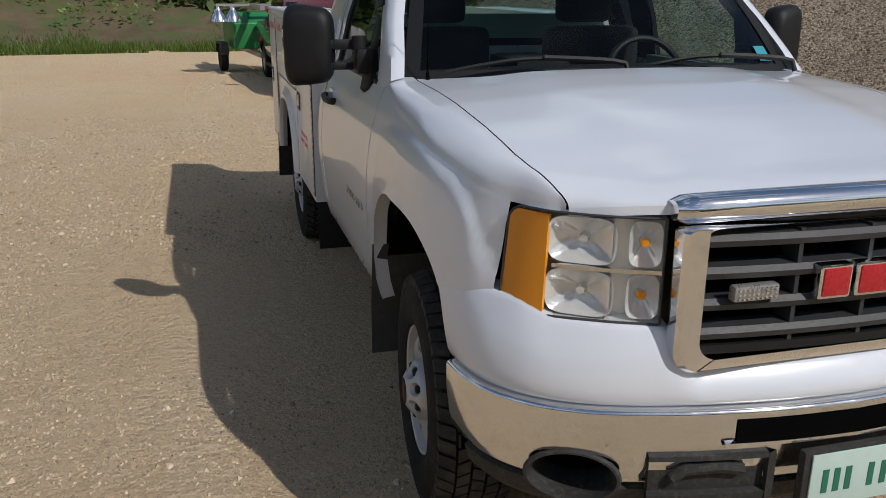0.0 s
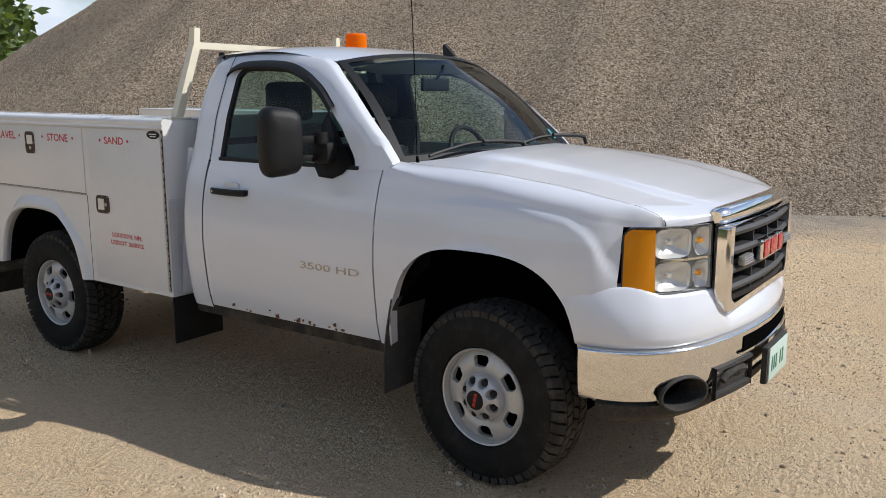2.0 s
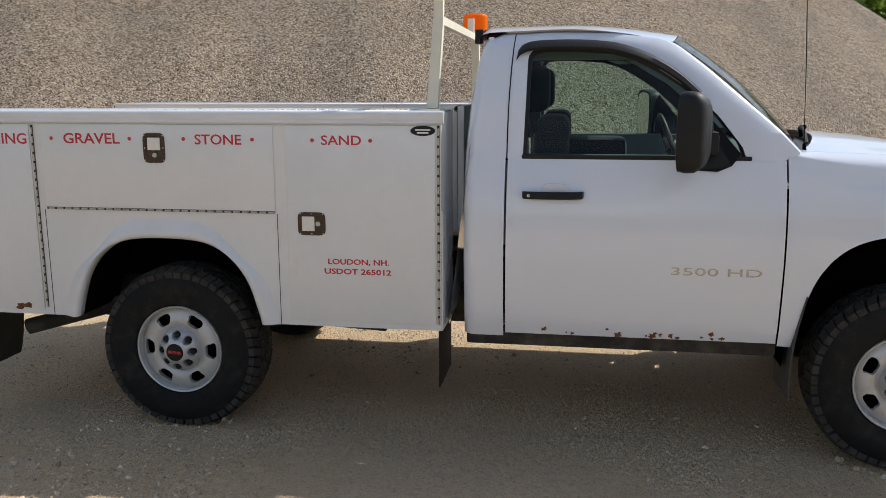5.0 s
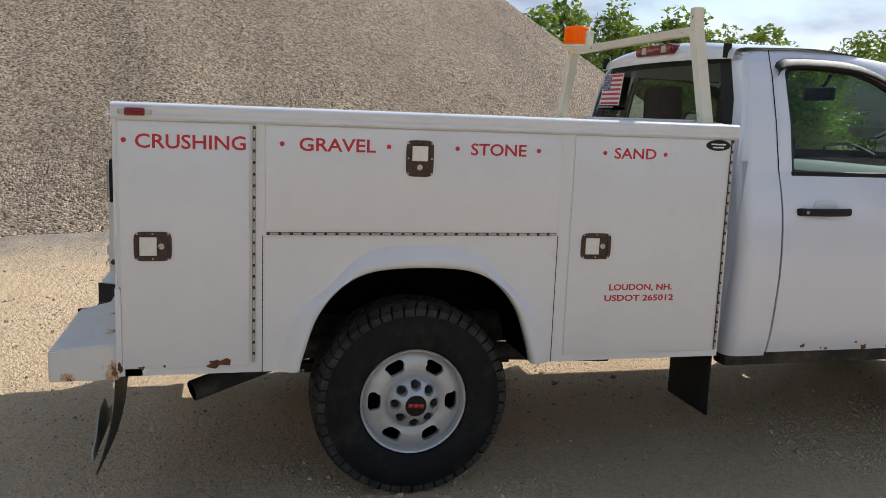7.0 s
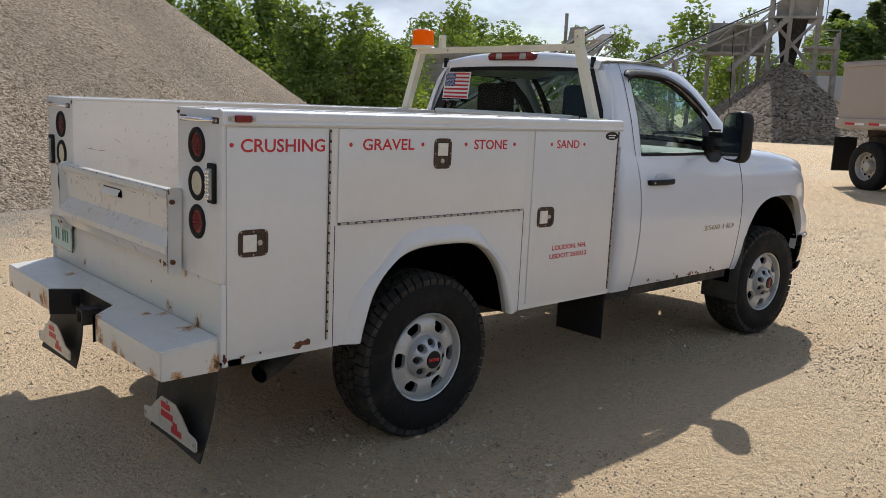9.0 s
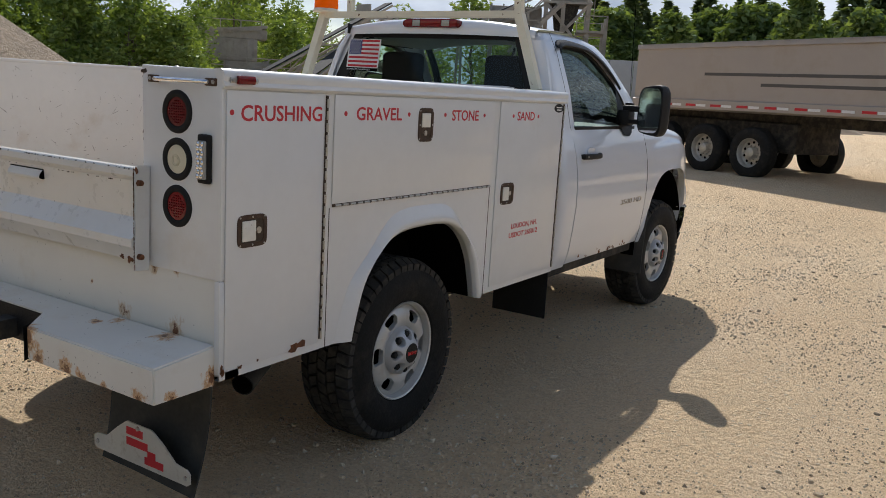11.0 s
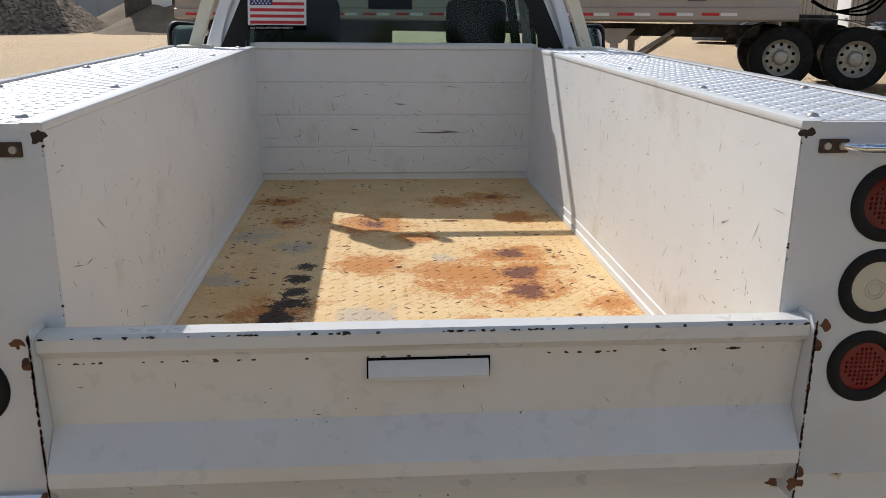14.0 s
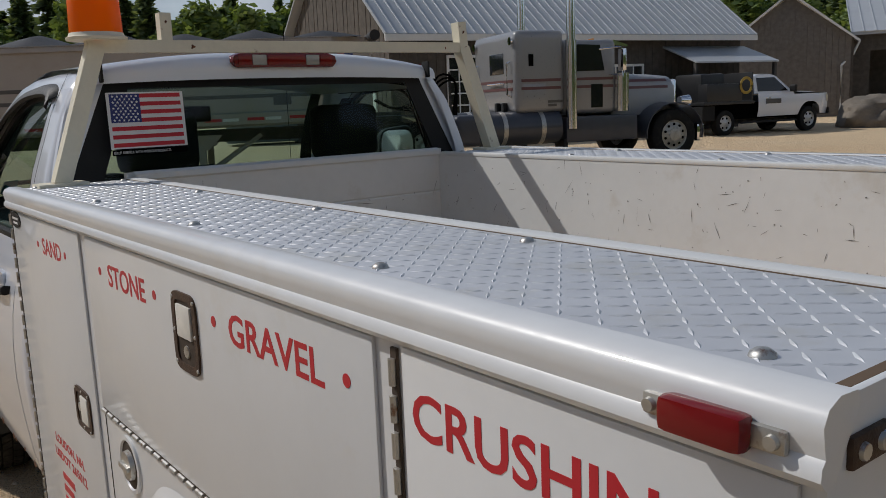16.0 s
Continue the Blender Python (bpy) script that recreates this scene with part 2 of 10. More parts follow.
M["black_plastic"] = mat("black_textured_plastic", (0.010, 0.010, 0.0105), 0.5, 0, 0.2, 20, bump=0.15, bscale=500, spec=0.3)
M["grey_plastic"] = mat("dark_grey_plastic", (0.032, 0.033, 0.035), 0.5, 0, 0.15, 15, bump=0.05, bscale=300)
M["dusty_black"] = mat("dusty_black_plastic", (0.024, 0.023, 0.021), 0.7, 0, 0.3, 8, bump=0.3, bscale=260, dirt=(0.11, 0.095, 0.072), dirt_at=(0.5, 0.9), dscale=60)
M["flap_grey"] = mat("dust_grey_rubber", (0.055, 0.053, 0.05), 0.8, 0, 0.2, 10, bump=0.1, bscale=120, dirt=(0.12, 0.105, 0.085), dirt_at=(0.5, 0.9), dscale=14)
# black parts, and the painted deep shade of recesses and wheel houses
M["black"] = mat("deep_black_and_shade", (0.004, 0.004, 0.004), 0.95, 0, 0.2, spec=0.0)
M["tyre"] = mat("tyre_rubber", (0.0085, 0.0085, 0.0082), 0.75, 0, 0.25, 9, bump=0.25, bscale=90, spec=0.3, dirt=(0.045, 0.039, 0.03), dirt_at=(0.5, 0.85), dscale=10)
M["steel_wheel"] = mat("silver_steel_wheel", (0.55, 0.55, 0.54), 0.38, 0.35, 0.06, 6, dirt=(0.36, 0.31, 0.24), dirt_at=(0.55, 0.85), dscale=12)
M["hubcap"] = mat("silver_hub_cap", (0.52, 0.52, 0.53), 0.34, 0.4, 0.1, 12)
M["tread"] = mat("dusty_tread_rubber", (0.034, 0.032, 0.030), 0.85, 0, 0.3, 20, bump=0.2, bscale=90, spec=0.25, dirt=(0.10, 0.088, 0.07), dirt_at=(0.45, 0.8), dscale=14)
M["rust"] = mat("rust", (0.17, 0.065, 0.025), 0.85, 0, 0.45, 40, bump=0.4, bscale=160, dirt=(0.05, 0.025, 0.015), dirt_at=(0.5, 0.65), dscale=60)
M["rust_light"] = mat("orange_rust_stain", (0.42, 0.22, 0.08), 0.8, 0, 0.35, 30, dirt=(0.18, 0.07, 0.03), dirt_at=(0.5, 0.7), dscale=35)
M["worn_brown"] = mat("bare_brown_steel", (0.10, 0.055, 0.03), 0.75, 0, 0.5, 30)
M["chip"] = mat("paint_chip", (0.05, 0.035, 0.025), 0.8, 0, 0.4, 50)
M["under"] = mat("dusty_chassis", (0.028, 0.025, 0.022), 0.85, 0, 0.4, 10, bump=0.2, bscale=60, dirt=(0.12, 0.10, 0.072), dirt_at=(0.45, 0.75), dscale=7)
M["rubber"] = mat("black_rubber", (0.012, 0.012, 0.012), 0.7, 0, 0.2, 12, spec=0.3)
M["letter_red"] = mat("red_vinyl", (0.52, 0.018, 0.03), 0.4, 0, 0.05, 10)
M["red_badge"] = mat("red_enamel", (0.45, 0.01, 0.02), 0.25, 0, 0.05, 10, coat=0.5)
M["white_vinyl"] = mat("white_vinyl", (0.75, 0.75, 0.75), 0.45, 0, 0.03, 10)
M["blue_vinyl"] = mat("blue_vinyl", (0.02, 0.03, 0.16), 0.45, 0, 0.08, 10)
M["green_vinyl"] = mat("green_print", (0.02, 0.16, 0.10), 0.45, 0, 0.1, 20)
M["diamond"] = mat("aluminium_tread_plate", (0.70, 0.71, 0.73), 0.46, 0.45, 0.07, 7, bump=0.03, bscale=40, dirt=(0.58, 0.55, 0.46), dirt_at=(0.52, 0.85), dscale=9)
M["zinc"] = mat("zinc_hardware", (0.52, 0.51, 0.48), 0.38, 0.8, 0.15, 40, dirt=(0.20, 0.09, 0.04), dirt_at=(0.55, 0.68), dscale=60)
M["latch_rust"] = mat("rusty_latch", (0.085, 0.05, 0.03), 0.65, 0.15, 0.5, 60, bump=0.2, bscale=200, dirt=(0.06, 0.03, 0.018), dirt_at=(0.45, 0.6), dscale=70)
M["latch_dark"] = mat("dark_latch_dish", (0.075, 0.052, 0.036), 0.75, 0.2, 0.5, 60)
M["latch_cream"] = mat("latch_paddle", (0.78, 0.75, 0.68), 0.45, 0, 0.08, 40, dirt=(0.25, 0.12, 0.05), dirt_at=(0.66, 0.72), dscale=50)
M["fabric"] = mat("dark_seat_fabric", (0.012, 0.012, 0.013), 0.95, 0, 0.2, 60)
M["dash"] = mat("grey_green_dashboard", (0.13, 0.16, 0.15), 0.65, 0, 0.1, 25, bump=0.05, bscale=400)
M["headliner"] = mat("grey_headliner", (0.30, 0.32, 0.30), 0.9, 0, 0.08, 40)


def glass_mat(name, tint, rough=0.0, trans=1.0, ior=1.45, alpha=1.0):
    m, nt, p = node_mat(name)
    p.inputs["Base Color"].default_value = (*tint, 1)
    p.inputs["Roughness"].default_value = rough
    p.inputs["Transmission Weight"].default_value = trans
    p.inputs["IOR"].default_value = ior
    return m


def pane_mat(name, tint, gloss=0.03):
    """A thin pane: clear and tinted straight on, glossy at grazing angles."""
    m, nt, p = node_mat(name)
    nt.nodes.remove(p)
    out = nt.nodes["Material Output"]
    tr = nt.nodes.new("ShaderNodeBsdfTransparent")
    tr.inputs["Color"].default_value = (*tint, 1)
    gl = nt.nodes.new("ShaderNodeBsdfGlossy")
    gl.inputs["Roughness"].default_value = gloss
    lw = nt.nodes.new("ShaderNodeLayerWeight")
    lw.inputs["Blend"].default_value = 0.5
    shine = math_node(nt, "ADD", math_node(nt, "MULTIPLY", math_node(nt, "POWER", lw.outputs["Facing"], 4.5), 0.85), 0.025)
    mx = nt.nodes.new("ShaderNodeMixShader")
    nt.links.new(shine, mx.inputs["Fac"])
    nt.links.new(tr.outputs["BSDF"], mx.inputs[1])
    nt.links.new(gl.outputs["BSDF"], mx.inputs[2])
    nt.links.new(mx.outputs["Shader"], out.inputs["Surface"])
    return m


M["pane"] = pane_mat("window_pane", (0.64, 0.78, 0.72))
M["pane_dark"] = pane_mat("tinted_pane", (0.58, 0.71, 0.68))
M["lens_clear"] = pane_mat("clear_lamp_lens", (0.88, 0.88, 0.86), 0.02)
M["amber"] = glass_mat("amber_lens", (0.95, 0.36, 0.02), 0.08, 0.0)
def glowing_lens(name, tint):
    """Thin coloured plastic that passes the daylight behind it."""
    m, nt, p = node_mat(name)
    p.inputs["Base Color"].default_value = (*tint, 1)
    p.inputs["Roughness"].default_value = 0.18
    tl = nt.nodes.new("ShaderNodeBsdfTranslucent")
    tl.inputs["Color"].default_value = (*tint, 1)
    mx = nt.nodes.new("ShaderNodeMixShader")
    mx.inputs["Fac"].default_value = 0.5
    nt.links.new(p.outputs["BSDF"], mx.inputs[1])
    nt.links.new(tl.outputs["BSDF"], mx.inputs[2])
    nt.links.new(mx.outputs["Shader"], nt.nodes["Material Output"].inputs["Surface"])
    return m


M["amber_beacon"] = glowing_lens("amber_beacon_lens", (1.0, 0.27, 0.004))
M["red_lens"] = glass_mat("red_lens", (0.20, 0.008, 0.010), 0.12, 0.1)
M["red_dark"] = glass_mat("dark_red_lens", (0.13, 0.006, 0.008), 0.2, 0.1)
M["white_lens"] = glass_mat("milky_lens", (0.70, 0.65, 0.50), 0.35, 0.10)
M["strobe_lens"] = glass_mat("clear_strobe_lens", (0.42, 0.42, 0.40), 0.15, 0.2)
M["reflector"] = mat("lamp_reflector", (0.88, 0.89, 0.89), 0.16, 0.4, 0.08, 30, bump=0.35, bscale=30, coat=0.6)


def ground_material():
    m, nt, p = node_mat("packed_sand_and_gravel")
    big = noise_node(nt, 0.16, 6, 0.6)
    mid = noise_node(nt, 1.3, 6, 0.6)
    tracks = noise_node(nt, 0.9, 5, 0.6, stretch=(1.6, 0.22, 1))
    clod = noise_node(nt, 16, 6, 0.72)
    fine = noise_node(nt, 45, 6, 0.75)
    tc = nt.nodes.new("ShaderNodeTexCoord")
    def cells(scale):
        v = nt.nodes.new("ShaderNodeTexVoronoi")
        v.inputs["Scale"].default_value = scale
        nt.links.new(tc.outputs["Object"], v.inputs["Vector"])
        return v
    grit, stones = cells(120), cells(34)
    c = ramp_node(nt, big, [(0.32, (0.95, 0.672, 0.395)), (0.7, (1.0, 0.775, 0.505))])
    c = mix_col(nt, ramp_node(nt, mid, [(0.42, 0.0), (0.72, 0.55)]), c, (0.86, 0.59, 0.33))
    c = mix_col(nt, ramp_node(nt, tracks, [(0.5, 0.0), (0.7, 0.45)]), c, (0.98, 0.81, 0.60))
    c = mix_col(nt, ramp_node(nt, clod, [(0.34, 0.45), (0.48, 0.0)]), c, (0.62, 0.43, 0.24))
    c = mix_col(nt, ramp_node(nt, fine, [(0.34, 0.5), (0.48, 0.0)]), c, (0.50, 0.35, 0.21))
    c = mix_col(nt, 0.30, c, ramp_node(nt, grit.outputs["Color"], [(0.1, (0.40, 0.28, 0.17)), (0.4, (0.92, 0.69, 0.43)), (0.9, (1.0, 0.88, 0.68))]))
    # small stones pressed into the surface
    pick = ramp_node(nt, stones.outputs["Color"], [(0.70, 0.0), (0.74, 1.0)])
    round_ = ramp_node(nt, stones.outputs["Distance"], [(0.30, 1.0), (0.42, 0.0)])
    pebble = math_node(nt, "MULTIPLY", math_node(nt, "MULTIPLY", pick, round_), ramp_node(nt, noise_node(nt, 1.9, 5, 0.65), [(0.42, 0.1), (0.62, 1.0)]))
    ripple = nt.nodes.new("ShaderNodeTexWave")
    ripple.bands_direction = "Y"
    ripple.inputs["Scale"].default_value = 5.5
    ripple.inputs["Distortion"].default_value = 9.0
    ripple.inputs["Detail"].default_value = 3.0
    ripple.inputs["Detail Scale"].default_value = 1.6
    nt.links.new(tc.outputs["Object"], ripple.inputs["Vector"])
    tread = math_node(nt, "MULTIPLY", ripple.outputs["Fac"], ramp_node(nt, tracks, [(0.46, 0.0), (0.60, 1.0)]))
    c = mix_col(nt, math_node(nt, "MULTIPLY", pebble, 0.6), c, ramp_node(nt, fine, [(0.4, (0.42, 0.35, 0.27)), (0.6, (0.75, 0.66, 0.54))]))
    # grey crushed stone near the foot of the pile
    geo = nt.nodes.new("ShaderNodeNewGeometry")
    gap = nt.nodes.new("ShaderNodeVectorMath")
    gap.operation = "DISTANCE"
    flat = nt.nodes.new("ShaderNodeVectorMath")
    flat.operation = "MULTIPLY"
    flat.inputs[1].default_value = (1, 1, 0)
    nt.links.new(geo.outputs["Position"], flat.inputs[0])
    nt.links.new(flat.outputs["Vector"], gap.inputs[0])
    gap.inputs[1].default_value = (33.9, 12.2, 0)
    dd = math_node(nt, "ADD", gap.outputs["Value"], math_node(nt, "MULTIPLY", mid, 4.0))
    near = ramp_node(nt, math_node(nt, "DIVIDE", dd, 40.0), [(0.74, 1.0), (0.82, 0.0)])
    stone = ramp_node(nt, fine, [(0.35, (0.22, 0.19, 0.155)), (0.65, (0.54, 0.48, 0.41))])
    c = mix_col(nt, near, c, stone)
    nt.links.new(c, p.inputs["Base Color"])
    p.inputs["Roughness"].default_value = 0.95
    p.inputs["Specular IOR Level"].default_value = 0.12
    rut = noise_node(nt, 5, 5, 0.65)
    h = math_node(nt, "ADD", math_node(nt, "MULTIPLY", mid, 0.6), math_node(nt, "ADD", math_node(nt, "MULTIPLY", fine, 0.55), math_node(nt, "MULTIPLY", clod, 0.9)))
    h = math_node(nt, "ADD", h, math_node(nt, "MULTIPLY", rut, 0.55))
    h = math_node(nt, "ADD", h, math_node(nt, "ADD", math_node(nt, "MULTIPLY", pebble, 0.16), math_node(nt, "MULTIPLY", tread, 0.09)))
    add_bump(nt, p, h, 1.0, 0.075)
    return m


def pile_material(name="crushed_stone", size=37, shade=1.0):
    m, nt, p = node_mat(name)
    v = nt.nodes.new("ShaderNodeTexVoronoi")
    v.inputs["Scale"].default_value = size
    tc = nt.nodes.new("ShaderNodeTexCoord")
    nt.links.new(tc.outputs["Object"], v.inputs["Vector"])
    c = ramp_node(nt, math_node(nt, "MULTIPLY", v.outputs["Color"], 1.0), [(0.10, tuple(v * shade for v in (0.085, 0.060, 0.040))), (0.35, tuple(v * shade for v in (0.40, 0.300, 0.205))), (0.6, tuple(v * shade for v in (0.66, 0.515, 0.365))), (0.88, tuple(v * shade for v in (0.96, 0.83, 0.67)))])
    band = noise_node(nt, 0.35, 5, 0.6, stretch=(0.6, 1.6, 0.6))
    c = mix_col(nt, ramp_node(nt, band, [(0.4, 0.0), (0.65, 0.4)]), c, (0.27, 0.22, 0.17))
    nt.links.new(c, p.inputs["Base Color"])
    p.inputs["Roughness"].default_value = 0.92
    p.inputs["Specular IOR Level"].default_value = 0.2
    h = math_node(nt, "ADD", math_node(nt, "MULTIPLY", v.outputs["Distance"], -1.2), noise_node(nt, 60, 3))
    add_bump(nt, p, h, 1.0, 0.12)
    return m


M["ground"] = ground_material()
M["pile"] = pile_material()


# ---- ground ----
def ground_z(x, y):
    """Flat under the truck, a low rise beside it, rising gently to the yard ahead and falling away behind."""
    d = math.hypot(x, y - 1.5)
    k = min(1.0, max(0.0, (-x - 0.95) / 0.95))
    f = min(1.0, max(0.0, (7.5 - math.hypot(x + 2.0, y - 2.2)) / 3.5))
    berm = 0.085 * k * k * (3 - 2 * k) * f * f * (3 - 2 * f)
    if d < 5:
        return berm
    u = Vector((x, y - 1.5)) / d
    w = max(0.0, u.dot(Vector((-0.62, -0.78)))) ** 2
    t = min(1.0, max(0.0, d - 7) / 10)
    v = max(0.0, u.y) ** 2
    q = min(1.0, (d - 5) / 9)
    return berm + 0.5 * w * t * t * (3 - 2 * t) - 0.40 * v * q * q * (3 - 2 * q)


def ground_top(x, y):
    """The ground with its low swells."""
    r = math.hypot(x, y - 1.5)
    return ground_z(x, y) + (0.012 * noise.noise(Vector((x * 0.6, y * 0.6, 0))) if 1.5 < r < 60 else 0.0)


def build_ground():
    bm = B()
    rings = [0.0] + [0.2 + 0.2 * k for k in range(35)] + [7.6, 8.2, 9, 10, 11, 12, 13, 15, 17, 20, 24, 30, 40, 60, 100, 200, 500, 1500]
    seg = 144
    rows = []
    for r in rings:
        row = []
        for k in range(seg):
            a = k * math.tau / seg
            x, y = r * math.cos(a), 1.5 + r * math.sin(a)
            row.append((x, y, ground_top(x, y)))
        rows.append(row)
    sheet(bm, rows, closed=True)
    return tagged(part("ground", bm, M["ground"]), "packed tan sand and gravel yard with tyre tracks", "ground", kind="structure")


ground = build_ground()


# ---- gravel pile ----
def pile_height(x, y, cones):
    """Cones of tipped stone run together, with a soft foot and low gullies."""
    z = -9.0
    for cx, cy, h, ta in cones:
        dx, dy = x - cx, y - cy
        r = math.hypot(dx, dy)
        a = math.atan2(dy, dx)
        c = h - ta * r
        c += (0.34 * noise.noise(Vector((math.cos(a) * 14, math.sin(a) * 14, cx + r * 0.05))) + 0.15 * noise.noise(Vector((math.cos(a) * 34, math.sin(a) * 34, cy + r * 0.09)))) * min(1, max(0, c) / 1.5) * min(1, h / 11)
        z = max(z, c) if abs(z - c) > 1.2 else 0.5 * (z + c) + 0.5 * math.sqrt((z - c) ** 2 + 0.02)
    z = 0.5 * (z + math.sqrt(z * z + 0.06)) + ground_z(x, y)
    return z + 0.05 * noise.noise(Vector((x * 0.8, y * 0.8, 5))) * min(1, z)


def build_pile(name, cones, material, label, seg=240, rings=100, reach=1.08):
    bm = B()
    rows = []
    cx, cy, h, ta = cones[0]
    rmax = h / ta * reach
    for i in range(rings + 1):
        r = rmax * (i / rings)
        row = []
        for k in range(seg):
            a = k * math.tau / seg
            x, y = cx + r * math.cos(a), cy + r * math.sin(a)
            z = pile_height(x, y, cones) - 0.14
            if i == rings:
                z = -0.9
            row.append((x - cx, y - cy, z))
        rows.append(row)
    sheet(bm, rows, closed=True)
    ob = part(name, bm, material, None, smooth=True, angle=80)
    ob.location = (cx, cy, 0)
    return tagged(ob, label, "gravel pile", kind="stuff")


pile = build_pile("gravel_pile", [(33.95, 12.2, 18.66, 0.67), (21.2, 17.0, 11.95, 0.67)], M["pile"], "huge heap of tan crushed stone behind the truck", 300, 130, 1.25)


# ======== the service truck ========
truck = empty("service_truck", label="white pickup with service body parked on packed sand", category="pickup truck")


def table(xs, ys):
    return lambda v: float(np.interp(v, xs, ys))


side_x = table([0.52, 0.58, 0.66, 0.80, 0.93, 1.05, 1.15, 1.22, 1.30, 1.36, 1.42], [0.915, 0.938, 0.957, 0.973, 0.982, 0.979, 0.968, 0.955, 0.932, 0.908, 0.880])
PLAN = smooth_line([(-0.724, 0.7505), (-0.688, 0.7905), (-0.640, 0.8225), (-0.588, 0.850), (-0.52, 0.891), (-0.45, 0.920), (-0.36, 0.944), (-0.26, 0.965), (-0.15, 0.976), (-0.05, 0.979)], 70)
plan_s = table([p[0] for p in PLAN] + [1.0], [p[1] for p in PLAN] + [0.979])
LAMP_PLAN = smooth_line([(0.822, -0.588), (0.800, -0.640), (0.768, -0.688), (0.728, -0.724), (0.64, -0.783), (0.520, -0.838)], 24)
seam_x = table([-0.724, -0.69, -0.65, -0.58, -0.50, -0.30, 0.0, 0.58], [0.728, 0.745, 0.757, 0.774, 0.784, 0.790, 0.795, 0.800])
front_edge = table([0.0, 0.25, 0.50, 0.52, 0.64, 0.728], [-0.893, -0.883, -0.850, -0.838, -0.783, -0.724])
bonnet_line = table([-0.90, -0.80, -0.70, -0.60, -0.54, -0.40, -0.28, 0.0, 0.2, 0.47, 0.58], [1.248, 1.262, 1.277, 1.296, 1.309, 1.335, 1.354, 1.386, 1.399, 1.408, 1.420])


def bonnet_z(u, y):
    """Height of the bonnet; u runs from -1 to 1 between its seams."""
    a = min(1.0, abs(u))
    crown = 0.012 + 0.026 * min(1.0, max(0.0, (y + 0.75) / 1.05))
    z = bonnet_line(y) + crown * (1 - a * a) + 0.014 / (1 + math.exp((a - 0.60) * 24))
    end = 1.222 + 0.030 * (1 - a ** 4)
    d = min(1.0, max(0.0, (y - front_edge(a * 0.728)) / 0.12))
    return z - (z - end) * (1 - math.sqrt(1 - (1 - d) ** 2))


def seam_z(y):
    return bonnet_z(1.0, y)


green_x = table([1.355, 1.38, 1.60, 1.80, 1.90, 1.94], [0.909, 0.897, 0.842, 0.768, 0.715, 0.690])


def arch_z(y, cy, hw, base, top, p=2.3):
    u = abs(y - cy) / hw
    return None if u >= 1 else base + (top - base) * (1 - u ** p) ** (1 / p)


ARCH = (0.012, 0.482, 0.44, 1.075, 2.9)


def each_side(make):
    for s in (-1, 1):
        make(s)


M["plate_green"] = mat("pale_green_plate", (0.52, 0.66, 0.60), 0.4, 0, 0.06, 20)
M["badge_metal"] = mat("weathered_chrome_badge", (0.46, 0.44, 0.40), 0.28, 0.85, 0.2, 40)
M["hub_grey"] = mat("grey_badge_metal", (0.42, 0.41, 0.38), 0.3, 0.6, 0.1, 10)


